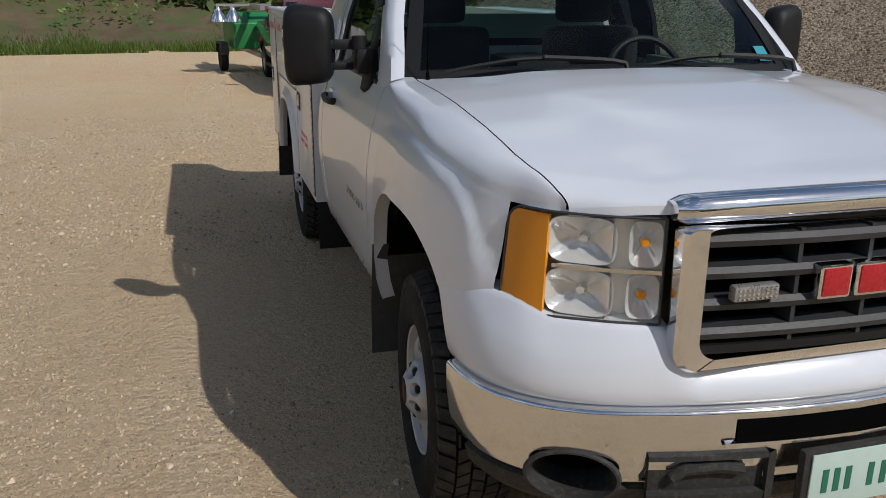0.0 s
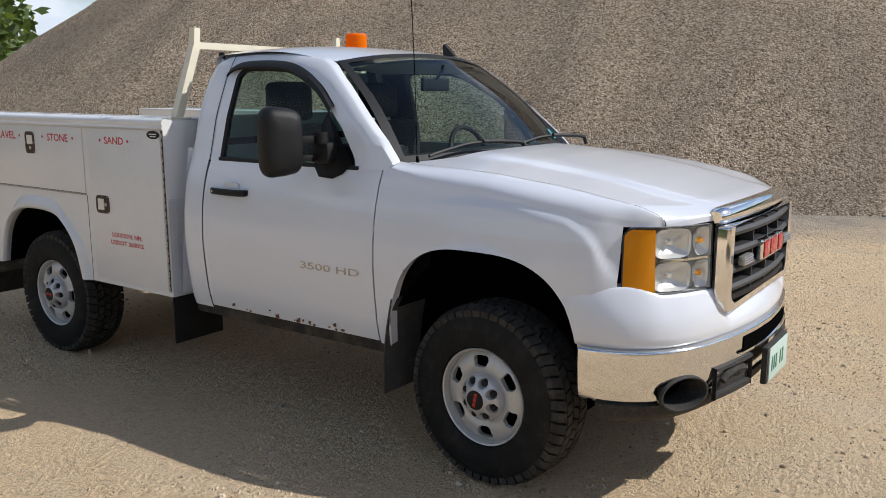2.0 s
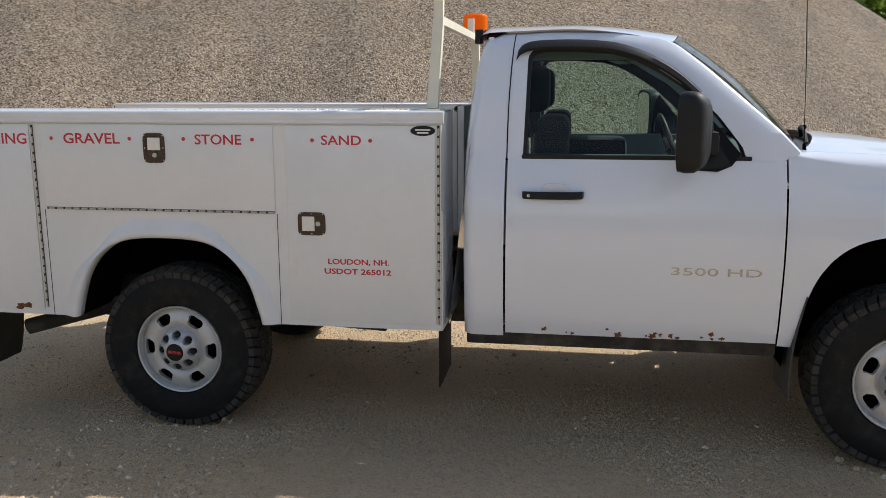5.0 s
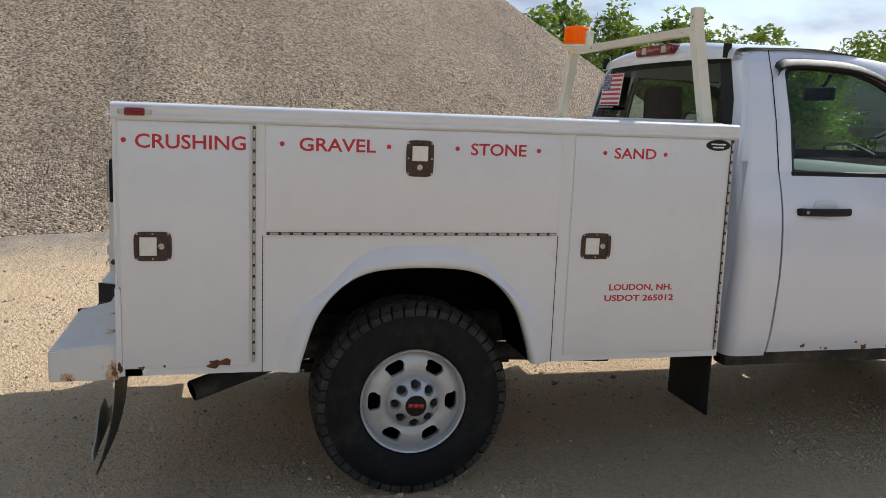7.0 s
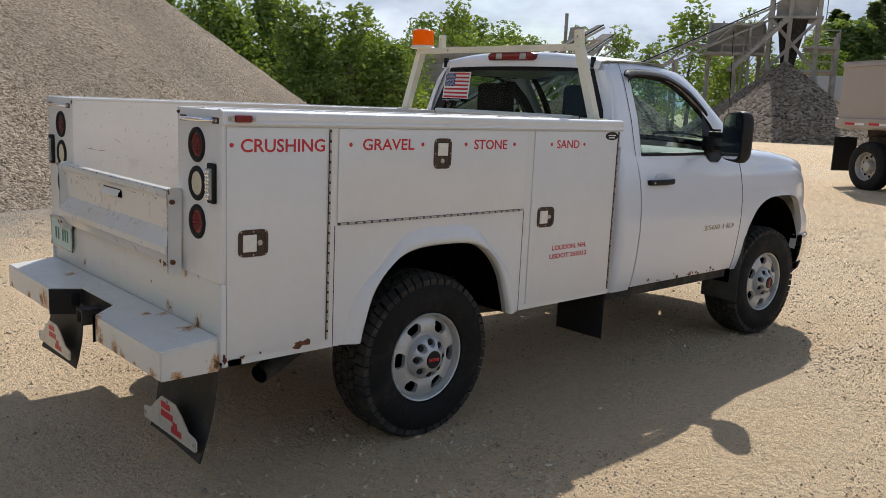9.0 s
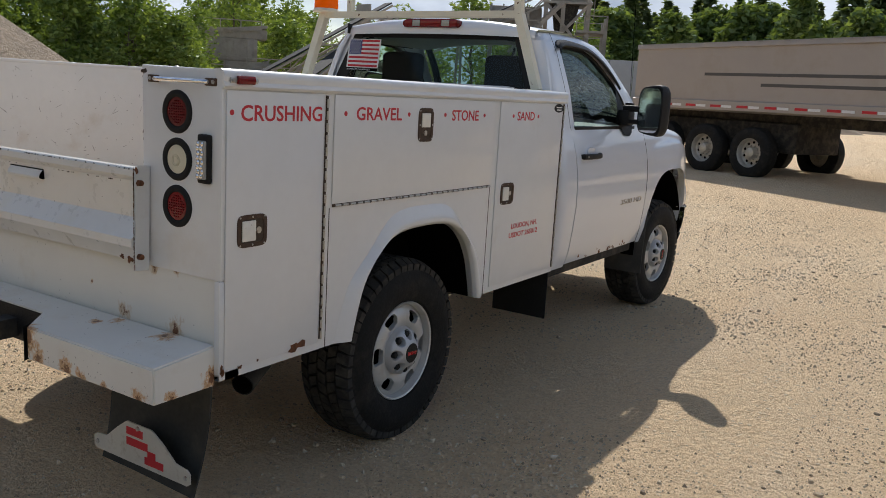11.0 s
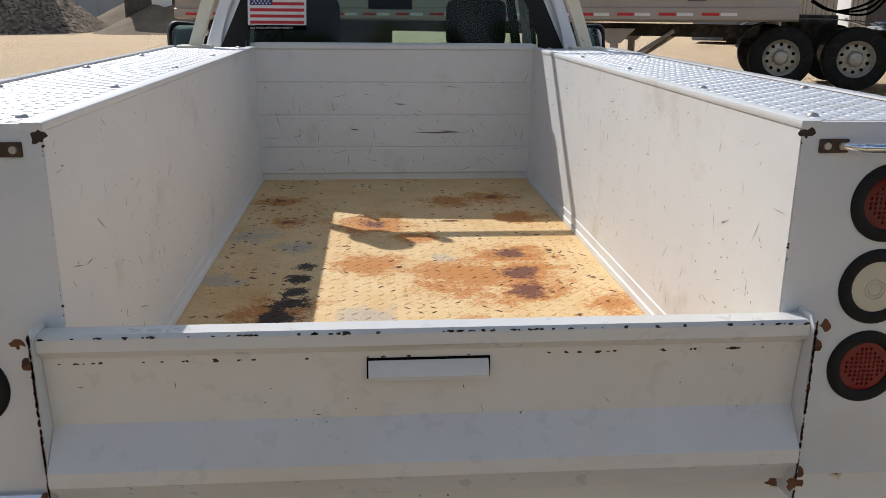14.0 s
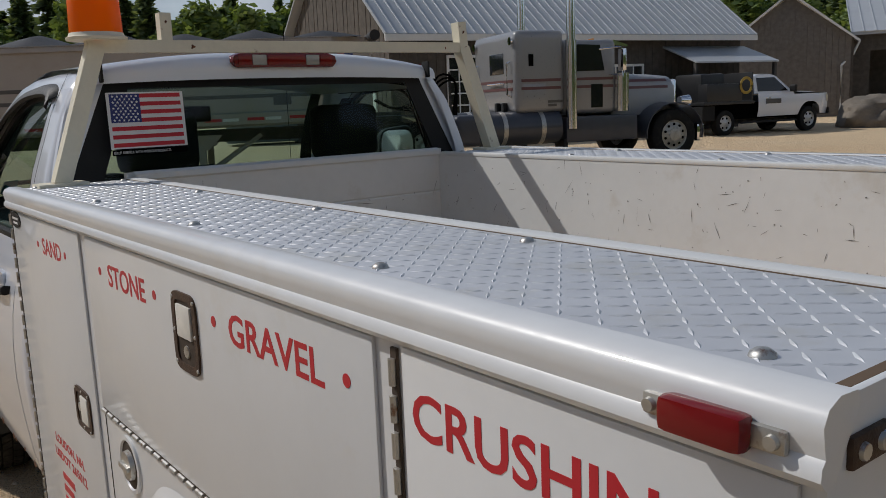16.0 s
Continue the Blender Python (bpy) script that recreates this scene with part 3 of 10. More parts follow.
# ---- wings, doors and cab corners ----
def fender(s):
    bm = B()
    ZM = 0.944
    blister = table([-0.56, -0.52, -0.50, -0.46, -0.38, -0.2, 0.0, 0.22, 0.4], [1.02, 1.10, 1.14, 1.19, 1.238, 1.274, 1.283, 1.268, 1.25])
    def arch(y):
        return arch_z(y, *ARCH) or 0.0
    def skin(y, z):
        """Outer skin: a swollen wheel flare under a soft crease."""
        corr = min(0.0, plan_s(y) - 0.979)
        zc = blister(y)
        fade = min(1.0, max(0.0, (0.44 - y) / 0.35))
        crease = fade * (0.006 + 0.016 / (1 + math.exp(-(zc - z) / 0.008))) * min(1.0, max(0.0, (y + 0.62) / 0.12))
        r = math.hypot((y - 0.018) / 0.483, (z - 0.44) / 0.595)
        corr += 0.013 * math.exp(-((y + 0.575) / 0.075) ** 2) / (1 + math.exp((z - 1.03) / 0.025))
        lipf = 0.008 * math.exp(-((r - 1.05) / 0.05) ** 2)
        return s * (side_x(z) + corr + crease + lipf - 0.006 * fade)
    lip = []
    def add(ys, zlo, zhi, n, roll):
        rows = []
        for y in ys:
            a, b = zlo(y), zhi(y)
            row = [(skin(y, a + (b - a) * k / n), y, a + (b - a) * k / n) for k in range(n + 1)]
            if roll:
                sx, sz = seam_x(y) + 0.002, seam_z(y)
                x0 = abs(row[-1][0])
                for k in range(1, 9):
                    t = k / 8 * math.pi / 2
                    row.append((s * (sx + (max(x0, sx + 0.001) - sx) * math.cos(t)), y, b + (max(sz, b + 0.002) - b) * math.sin(t)))
            rows.append(row)
        sheet(bm, rows)
    def shoulder(y):
        t = min(1.0, max(0.0, (y - 0.2) / 0.36))
        return max(seam_z(y) - 0.078 + 0.050 * t * t * (3 - 2 * t), 1.2155)
    # upper part over the arch, then the tongue beside the lamp
    add(list(np.linspace(0.566, -0.586, 84)), lambda y: max(ZM, arch(y)), shoulder, 34, True)
    add(list(np.linspace(-0.586, -0.722, 20)), lambda y: 1.2125, shoulder, 3, True)
    # feet behind and ahead of the wheel
    yb = max(y for y in np.linspace(0, 0.5, 501) if arch(y) > ZM)
    yf = min(y for y in np.linspace(0, -0.478, 501) if arch(y) > ZM)
    add(list(np.linspace(0.566, yb, 20)), lambda y: max(0.56, min(arch(y), ZM - 0.001)), lambda y: ZM, 16, False)
    add(list(np.linspace(yf, -0.465, 14)), lambda y: max(0.56, min(arch(y), ZM - 0.001)), lambda y: ZM, 16, False)
    bmesh.ops.remove_doubles(bm, verts=bm.verts[:], dist=0.0004)
    lip = [(skin(y, max(0.56, arch(y))), y, max(0.56, arch(y))) for y in np.linspace(0.503, -0.466, 70)]
    sheet(bm, [lip, [(p[0] - s * 0.012, p[1], p[2] + 0.004) for p in lip], [(p[0] - s * 0.05, p[1], p[2] + 0.01) for p in lip]])
    part("front_wing", bm, M["paint"], truck, angle=50)


def door(s):
    bm = B()
    rows = []
    for y in np.linspace(0.574, 1.764, 24):
        zl = 0.572
        row = []
        for z in np.linspace(zl, 1.374, 26):
            row.append((s * side_x(z), y, z))
        rows.append(row)
    sheet(bm, rows)
    sheet(bm, [[(p[0] - s * 0.025, p[1], p[2]) for p in rows[0]], rows[0]])
    sheet(bm, [rows[-1], [(p[0] - s * 0.025, p[1], p[2]) for p in rows[-1]]])
    sheet(bm, [[r[0] for r in rows], [(r[0][0] - s * 0.03, r[0][1], r[0][2] + 0.01) for r in rows]])
    d = part("door", bm, M["paint"], truck)
    # handle with its dished recess
    bm = B()
    rr = []
    for k in range(20):
        a = k * math.tau / 20
        rr.append((1.55 + 0.062 * math.copysign(abs(math.cos(a)) ** 0.5, math.cos(a)), 1.215 + 0.052 * math.copysign(abs(math.sin(a)) ** 0.5, math.sin(a))))
    prism(bm, rr, "x", s * (side_x(1.215) - 0.012), s * (side_x(1.215) + 0.0015))
    part("handle_recess", bm, M["paint"], d)
    bm = B()
    zc = 1.217
    xo = side_x(zc)
    pts = smooth_line([(xo - 0.005, 1.425, zc + 0.002), (xo + 0.022, 1.445, zc + 0.001), (xo + 0.032, 1.55, zc), (xo + 0.022, 1.675, zc), (xo - 0.002, 1.695, zc)], 14)
    rows = []
    for i, p in enumerate(pts):
        h = 0.017 if 0 < i < 13 else 0.013
        rows.append([(s * (p[0] + dx), p[1], p[2] + dz) for dx, dz in ((0, h), (0.008, h * 0.7), (0.011, 0), (0.008, -h * 0.8), (0, -h), (-0.012, -h * 0.6), (-0.012, h * 0.6))])
    sheet(bm, rows, closed=True)
    bm.faces.new([v for v in bm.verts][:7])
    bm.faces.new([v for v in bm.verts][-7:])
    part("door_handle", bm, M["black_plastic"], d, "black door handle")
    # lock
    bm = B()
    cyl(bm, (s * (xo + 0.03), 1.665, zc), (s * (xo + 0.036), 1.665, zc), 0.007, seg=12)
    part("lock", bm, M["zinc"], d)
    # model badge
    if s < 0:
        m = Matrix.Translation((-side_x(0.89) - 0.001, 1.046, 0.878)) @ Matrix(((0, 0, -1, 0), (-1, 0, 0, 0), (0, 1, 0, 0), (0, 0, 0, 1)))
        tagged(word("3500 HD", 0.036, m, M["badge_metal"], d, "badge", 0.003, width=2.12, label="chrome model badge"), kind="stuff")
    else:
        m = Matrix.Translation((side_x(0.89) + 0.001, 0.64, 0.878)) @ Matrix(((0, 0, 1, 0), (1, 0, 0, 0), (0, 1, 0, 0), (0, 0, 0, 1)))
        tagged(word("3500 HD", 0.036, m, M["badge_metal"], d, "badge", 0.003, width=2.12, label="chrome model badge"), kind="stuff")


def cab_corner(s):
    bm = B()
    rows = []
    for i in range(12):
        y = 1.774 + 0.125 * i / 5 if i < 6 else 1.899 + 0.062 * math.sin((i - 5) / 6 * math.pi / 2)
        inset = 0 if i < 6 else 0.062 * (1 - math.cos((i - 5) / 6 * math.pi / 2))
        row = []
        for z in np.linspace(0.555, 1.395, 22):
            t = min(1.0, max(0.0, (z - 1.10) / 0.295))
            row.append((s * (side_x(z) + 0.0075 * t * t - inset), y, z))
        rows.append(row)
    upper = []
    for row in rows:
        x0, y0, z0 = row[-1]
        line = []
        for z in np.linspace(1.395, 1.872, 14):
            k = (z - 1.395) / 0.477
            fwd = 0.058 * k * max(0.0, (y0 - 1.774) / 0.187)
            line.append((x0 + s * (green_x(z) - green_x(1.395)), y0 - fwd, z))
        upper.append(line)
    rows.append([(s * 0.5, 1.961, p[2]) for p in rows[-1]])
    sheet(bm, rows)
    sheet(bm, upper)
    bmesh.ops.remove_doubles(bm, verts=bm.verts[:], dist=0.0004)
    part("cab_corner", bm, M["paint"], truck)
    # rocker and its rust
    bm = B()
    box(bm, s * 0.90, s * 0.80, 0.56, 1.95, 0.50, 0.58, 0.015)
    part("rocker", bm, M["under"], truck)


def greenhouse(s):
    """Pillars and roof rail round the side window, with the window's frame and pane."""
    def inset(y):
        t = min(1.0, max(0.0, (y - 1.899) / 0.062))
        return 0.062 * (1 - math.sqrt(1 - t * t))
    def at(y, z, d=0.0):
        return (s * (green_x(z) + d - inset(y)), y, z)
    outer = [(0.585, 1.372), (0.515, 1.405), (0.60, 1.492), (0.74, 1.615), (0.90, 1.755), (1.03, 1.858), (1.10, 1.893), (1.30, 1.921), (1.60, 1.926), (1.80, 1.916), (1.875, 1.886), (1.905, 1.80), (1.935, 1.60), (1.955, 1.396), (1.85, 1.372)]
    inner = [(0.735, 1.372), (0.755, 1.43), (0.86, 1.565), (0.98, 1.675), (1.12, 1.768), (1.22, 1.82), (1.32, 1.85), (1.50, 1.862), (1.62, 1.862), (1.668, 1.852), (1.688, 1.82), (1.692, 1.60), (1.698, 1.372)]
    o = [(p.x, p.y) for p in resample([(a, b, 0) for a, b in outer], 90, False)]
    n = [(p.x, p.y) for p in resample([(a, b, 0) for a, b in inner], 90, False)]
    bm = B()
    mid = [(0.5 * (a[0] + b[0]), 0.5 * (a[1] + b[1])) for a, b in zip(o, n)]
    roll = [(o[k][0] + (0.008 if k > 60 else -0.006), o[k][1]) for k in range(90)]
    sheet(bm, [[(s * (green_x(z) - 0.05 - inset(y)), y, z + 0.012) for y, z in roll], [(s * (green_x(z) - 0.018 - inset(y)), y, z + 0.006) for y, z in roll],
               [at(y, z) for y, z in o], [at(y, z, 0.006) for y, z in mid], [at(y, z) for y, z in n], [at(y, z, -0.03) for y, z in n]])
    part("cab_pillar", bm, M["paint"], truck, angle=50)
    # shut line of the door up the pillar
    bm = B()
    line = smooth_line([(1.769, 1.372), (1.768, 1.60), (1.760, 1.80), (1.752, 1.90), (1.748, 1.925)], 14)
    sheet(bm, [[at(q[0] - 0.0025, q[1], 0.0062), at(q[0] + 0.0025, q[1], 0.0062)] for q in line])
    part("door_seam", bm, M["black"], truck, smooth=False)
    # rubber frame
    bm = B()
    inn2 = [(0.5 * 0 + y + (1.25 - y) * 0.035, z + (1.6 - z) * 0.075) for y, z in n]
    sheet(bm, [[at(y, z, 0.001) for y, z in n], [at(y, z, -0.008) for y, z in inn2], [at(y, z, -0.03) for y, z in inn2]])
    box(bm, s * (green_x(1.38) + 0.006), s * (green_x(1.38) - 0.03), 0.715, 1.703, 1.368, 1.390, 0.004)
    fr = part("window_frame", bm, M["black_plastic"], truck, "black window frame")
    bm = B()
    vs = [bm.verts.new(at(y, z, -0.014)) for y, z in resample2(n, 40)]
    bm.faces.new(vs)
    part("side_window", bm, M["pane"], truck, smooth=False).visible_shadow = False
    # rain visor over the window
    top = [(0.93, 1.668), (1.03, 1.757), (1.15, 1.829), (1.28, 1.878), (1.42, 1.895), (1.60, 1.897), (1.70, 1.885), (1.735, 1.852)]
    ln = smooth_line(top, 30)
    bm = B()
    sheet(bm, [[at(p[0], p[1], 0.004) for p in ln], [at(p[0], p[1] - 0.012, 0.03) for p in ln], [at(p[0] + 0.002, p[1] - 0.034, 0.034) for p in ln], [at(p[0] + 0.004, p[1] - 0.045, 0.022) for p in ln]])
    thick(bm, 0.003)
    part("rain_visor", bm, M["black_plastic"], truck, "dark rain visor")


def resample2(line, n):
    return [(p.x, p.y) for p in resample([(a, b, 0) for a, b in line], n, False)]


each_side(fender)
each_side(door)
each_side(cab_corner)
each_side(greenhouse)


# ---- bonnet ----
def bonnet():
    bm = B()
    rows = []
    for j in range(56):
        v = 1 - (1 - j / 55) ** 1.5
        row = []
        for i in range(65):
            u = -1 + 2 * i / 64
            ym = 0.30 + 0.20 * u * u
            y = ym + (front_edge(abs(u) * 0.728) - ym) * v
            row.append((u * (seam_x(y) - 0.003), y, bonnet_z(u, y)))
        rows.append(row)
    sheet(bm, rows)
    lip = [(p[0], p[1] - 0.002, p[2] - 0.022) for p in rows[-1]]
    sheet(bm, [rows[-1], lip])
    part("bonnet", bm, M["paint"], truck, angle=60)
    # black cowl under the windscreen
    bm = B()
    rows = []
    for i in range(25):
        u = -1 + 2 * i / 24
        y0 = 0.292 + 0.20 * u * u
        rows.append([(u * 0.80, y0, 1.405 + 0.04 * (1 - u * u) - 0.028), (u * 0.81, y0 + 0.06, 1.402 + 0.035 * (1 - u * u) - 0.02), (u * 0.83, y0 + 0.14, 1.43 + 0.03 * (1 - u * u))])
    sheet(bm, rows)
    part("cowl", bm, M["black_plastic"], truck, "black plastic cowl")


bonnet()


# ---- windscreen, roof, rear window ----
def ws_point(u, v):
    """u across -1..1, v up 0..1."""
    hb, ht = 0.84, 0.672
    x = u * (hb + (ht - hb) * v)
    yb = 0.375 + 0.17 * u * u
    yt = 0.97 + 0.075 * u * u
    zb = 1.415 - 0.01 * u * u
    zt = 1.938 - 0.054 * u * u
    bow = 0.025 * math.sin(math.pi * v)
    return (x, yb + (yt - yb) * v - bow, zb + (zt - zb) * v + bow)


def cab_top():
    bm = B()
    sheet(bm, [[ws_point(-1 + 2 * i / 24, 0.0 + j / 10) for i in range(25)] for j in range(11)])
    part("windscreen", bm, M["pane_dark"], truck, "tinted windscreen").visible_shadow = False
    # black border of the screen
    bm = B()
    for a, b in ((-1.0, -0.93), (0.93, 1.0)):
        sheet(bm, [[tuple(Vector(ws_point(a + (b - a) * i / 3, j / 12)) + Vector((0, -0.003, 0.003))) for i in range(4)] for j in range(13)])
    sheet(bm, [[tuple(Vector(ws_point(-1 + 2 * i / 24, j)) + Vector((0, -0.003, 0.003))) for i in range(25)] for j in (0.0, 0.05)])
    sheet(bm, [[tuple(Vector(ws_point(-1 + 2 * i / 24, j)) + Vector((0, -0.003, 0.003))) for i in range(25)] for j in (0.96, 1.0)])
    part("screen_border", bm, M["black_plastic"], truck)
    # roof
    bm = B()
    rows = []
    for j in range(22):
        v = j / 21
        row = []
        for i in range(33):
            u = -1 + 2 * i / 32
            p = ws_point(u, 1.0)
            y = p[1] + (1.885 - 0.02 * u * u - p[1]) * v
            zc = 1.938 + 0.052 * math.sin(min(1, v * 1.6) * math.pi / 2) - 0.004 * max(0, v - 0.6) / 0.4
            z = zc - (0.054 - 0.008 * math.sin(math.pi * v)) * abs(u) ** 2.6
            hw = 0.672 + 0.03 * min(1, v * 5)
            row.append((u * hw, y, z))
        rows.append(row)
    # rolled rear header
    for dy, f in ((0.025, 0.08), (0.045, 0.26), (0.055, 0.58), (0.058, 1.0)):
        rows.append([(p[0], p[1] + dy, p[2] + f * (1.892 - 0.012 * (p[0] / 0.70) ** 2 - p[2])) for p in rows[21]])
    sheet(bm, rows)
    part("roof", bm, M["paint"], truck, angle=60)
    # back wall of the cab: glass with a dark border
    def bp(u, z, d=0.0):
        hw = min(0.87, 0.768 - 0.457 * (z - 1.60))
        return (u * hw, 1.962 - 0.055 * (z - 1.40) / 0.5 - 0.02 * u * u + d, z)
    bm = B()
    sheet(bm, [[bp(-1.0 + 2.0 * i / 24, z) for i in range(25)] for z in (1.42, 1.55, 1.70, 1.80, 1.897)])
    part("rear_window", bm, M["pane_dark"], truck, "tinted rear window").visible_shadow = False
    bm = B()
    for a, b in ((-1.0, -0.87), (0.87, 1.0)):
        sheet(bm, [[bp(a + (b - a) * i / 4, z, 0.003) for i in range(5)] for z in np.linspace(1.42, 1.898, 8)])
    sheet(bm, [[bp(-1 + 2 * i / 24, z, 0.004) for i in range(25)] for z in (1.866, 1.899)])
    sheet(bm, [[bp(-1 + 2 * i / 24, z, 0.004) for i in range(25)] for z in (1.42, 1.47)])
    part("rear_window_border", bm, M["black_plastic"], truck, "black border")
    bm = B()
    sheet(bm, [[bp(-1.08 + 2.16 * i / 12, z, 0.0) for i in range(13)] for z in (0.6, 1.0, 1.43)])
    part("cab_back", bm, M["paint"], truck)
    # corner fillets between the glass and the pillars
    for s in (-1, 1):
        bm = B()
        sheet(bm, [[bp(s * 1.0, z, 0.002), bp(s * 1.035, z, -0.004), (s * (green_x(z) - 0.012), 1.925 - 0.05 * (z - 1.4) / 0.5, z), (s * (green_x(z) - 0.002), 1.90 - 0.05 * (z - 1.4) / 0.5, z)] for z in np.linspace(1.39, 1.912, 9)])
        part("rear_pillar", bm, M["paint"], truck)
        bm = B()
        box(bm, s * 0.650, s * 0.660, 1.905, 1.9445, 1.885, 1.950, 0.003)
        part("roof_seam", bm, M["rubber"], truck, "black roof seam")
    # high stop lamp
    bm = B()
    pts = [(-0.212, 1.948), (-0.195, 1.929), (0.195, 1.929), (0.212, 1.948), (0.206, 1.970), (0.17, 1.982), (-0.17, 1.982), (-0.206, 1.970)]
    prism(bm, pts, "y", 1.86, 1.955, 0.006)
    lamp = part("stop_lamp", bm, M["red_dark"], truck, "red and clear high stop lamp")
    for a, b, mm in ((-0.075, 0.075, "red_lens"), (-0.135, -0.08, "strobe_lens"), (0.08, 0.135, "strobe_lens"), (-0.19, -0.14, "red_lens"), (0.14, 0.19, "red_lens")):
        bm = B()
        box(bm, a, b, 1.93, 1.958, 1.937, 1.974, 0.004)
        part("lamp_lens", bm, M[mm], lamp)
    # shark fin
    bm = B()
    prism(bm, [(1.105, 1.945), (1.20, 1.945), (1.205, 2.018), (1.185, 2.022), (1.16, 1.985)], "x", 0.475, 0.505, 0.006)
    part("fin_antenna", bm, M["black_plastic"], truck, "black roof antenna")
    # whip antenna on the wing
    bm = B()
    cyl(bm, (-0.762, 0.47, 1.40), (-0.762, 0.475, 1.44), 0.010, 0.006, 10)
    tube(bm, [(-0.762, 0.475, 1.43), (-0.755, 0.49, 1.8), (-0.75, 0.515, 2.22)], 0.0022, 6)
    part("whip_antenna", bm, M["black"], truck, "thin black whip antenna")
    # wipers
    for a, b in ((-0.70, -0.06), (0.06, 0.66)):
        bm = B()
        pts = [(a, 0.46, 1.425), (a + 0.1, 0.44, 1.447), (0.5 * (a + b), 0.40, 1.475), (b, 0.335, 1.462)]
        tube(bm, smooth_line([(p[0], p[1] - 0.01, p[2] + 0.012) for p in pts], 14), 0.008, 6)
        tube(bm, smooth_line([(b + 0.03, 0.31, 1.43), (b, 0.325, 1.475), (0.55 * b + 0.45 * a, 0.375, 1.492)], 8), 0.011, 6)
        part("wiper", bm, M["black_plastic"], truck, "black wiper arm")


cab_top()


# ---- front: fascia, lamps, grille, bumper ----
FRONT = [(0.941, -0.447), (0.925, -0.56), (0.885, -0.665), (0.80, -0.765), (0.66, -0.845), (0.45, -0.905), (0.22, -0.942), (0.0, -0.955)]
half = smooth_line(FRONT, 40)
FRONT_ALL = [(-p[0], p[1]) for p in half] + [(p[0], p[1]) for p in half[::-1][1:]]


def normal_of(line, i):
    a, b = Vector((*line[max(0, i - 1)], 0)), Vector((*line[min(len(line) - 1, i + 1)], 0))
    d = (b - a).normalized()
    return Vector((d.y, -d.x, 0))


def band(zs, offs, line=FRONT_ALL, lo=0, hi=None):
    rows = []
    hi = len(line) if hi is None else hi
    for z, o in zip(zs, offs):
        row = []
        for i in range(lo, hi):
            n = normal_of(line, i)
            zz = z(line[i][0]) if callable(z) else z
            oo = o(line[i][0]) if callable(o) else o
            row.append((line[i][0] + n.x * oo, line[i][1] + n.y * oo, zz))
        rows.append(row)
    return rows


bm = B()
FASCIA_TOP = smooth_line([(0.956, -0.350), (0.910, -0.50), (0.848, -0.614), (0.767, -0.722), (0.64, -0.808), (0.44, -0.87), (0.215, -0.912), (0.0, -0.925)], 40)


def fascia_rim(x):
    a = abs(x)
    t = min(1, max(0, (a - 0.425) / 0.085))
    w = min(1, max(0, (a - 0.74) / 0.10))
    return 0.835 + (0.942 - 0.835) * t * t * (3 - 2 * t) + 0.036 * w * w * (3 - 2 * w)


def fascia_row(k, out):
    """One line round the nose, k up from the chrome to the lamps, pushed out by a little."""
    row = []
    for i in range(40):
        a, b = Vector(half[i]), Vector(FASCIA_TOP[i])
        z = 0.742 + (fascia_rim(b.x) - 0.742) * max(0.0, k)
        f = max(0.0, k) ** 1.7
        c = a + (b - a) * f
        n = normal_of(half, i)
        n = n if n.x + -n.y > 0 else -n
        row.append((c.x + n.x * out, c.y + n.y * out, z if k >= 0 else 0.733))
    return [(-x, y, z) for x, y, z in row] + row[::-1][1:]


rows = [fascia_row(*q) for q in ((-1, -0.02), (0.0, -0.002), (0.08, 0.006), (0.2, 0.010), (0.4, 0.012), (0.6, 0.010), (0.8, 0.006), (0.93, 0.003), (0.985, 0.001), (1.0, -0.003), (1.0, -0.07))]
sheet(bm, rows)
for e in (0, -1):
    edge = [r[e] for r in rows[:-1]]
    sheet(bm, [edge, [(x - math.copysign(0.03, x), y + 0.004, z) for x, y, z in edge]])
part("front_fascia", bm, M["paint"], truck, "white painted bumper fascia", angle=55)
# chrome bumper
bm = B()
sheet(bm, band([0.735, 0.7345, 0.730, 0.724, 0.66, 0.575, 0.525, 0.505, 0.50], [-0.04, 0.012, 0.0185, 0.020, 0.020, 0.010, -0.004, -0.02, -0.05], lo=1, hi=len(FRONT_ALL) - 1))
thick(bm, 0.005)
bump = part("front_bumper", bm, M["chrome_dusty"], truck, "dusty chrome front bumper", angle=50)
# dark valance
bm = B()
sheet(bm, band([0.512, 0.50, 0.45, 0.415, 0.41], [-0.03, -0.008, -0.022, -0.06, -0.14], lo=3, hi=len(FRONT_ALL) - 3))
thick(bm, 0.005)
valance = part("valance", bm, M["dusty_black"], truck, "dusty black lower valance")
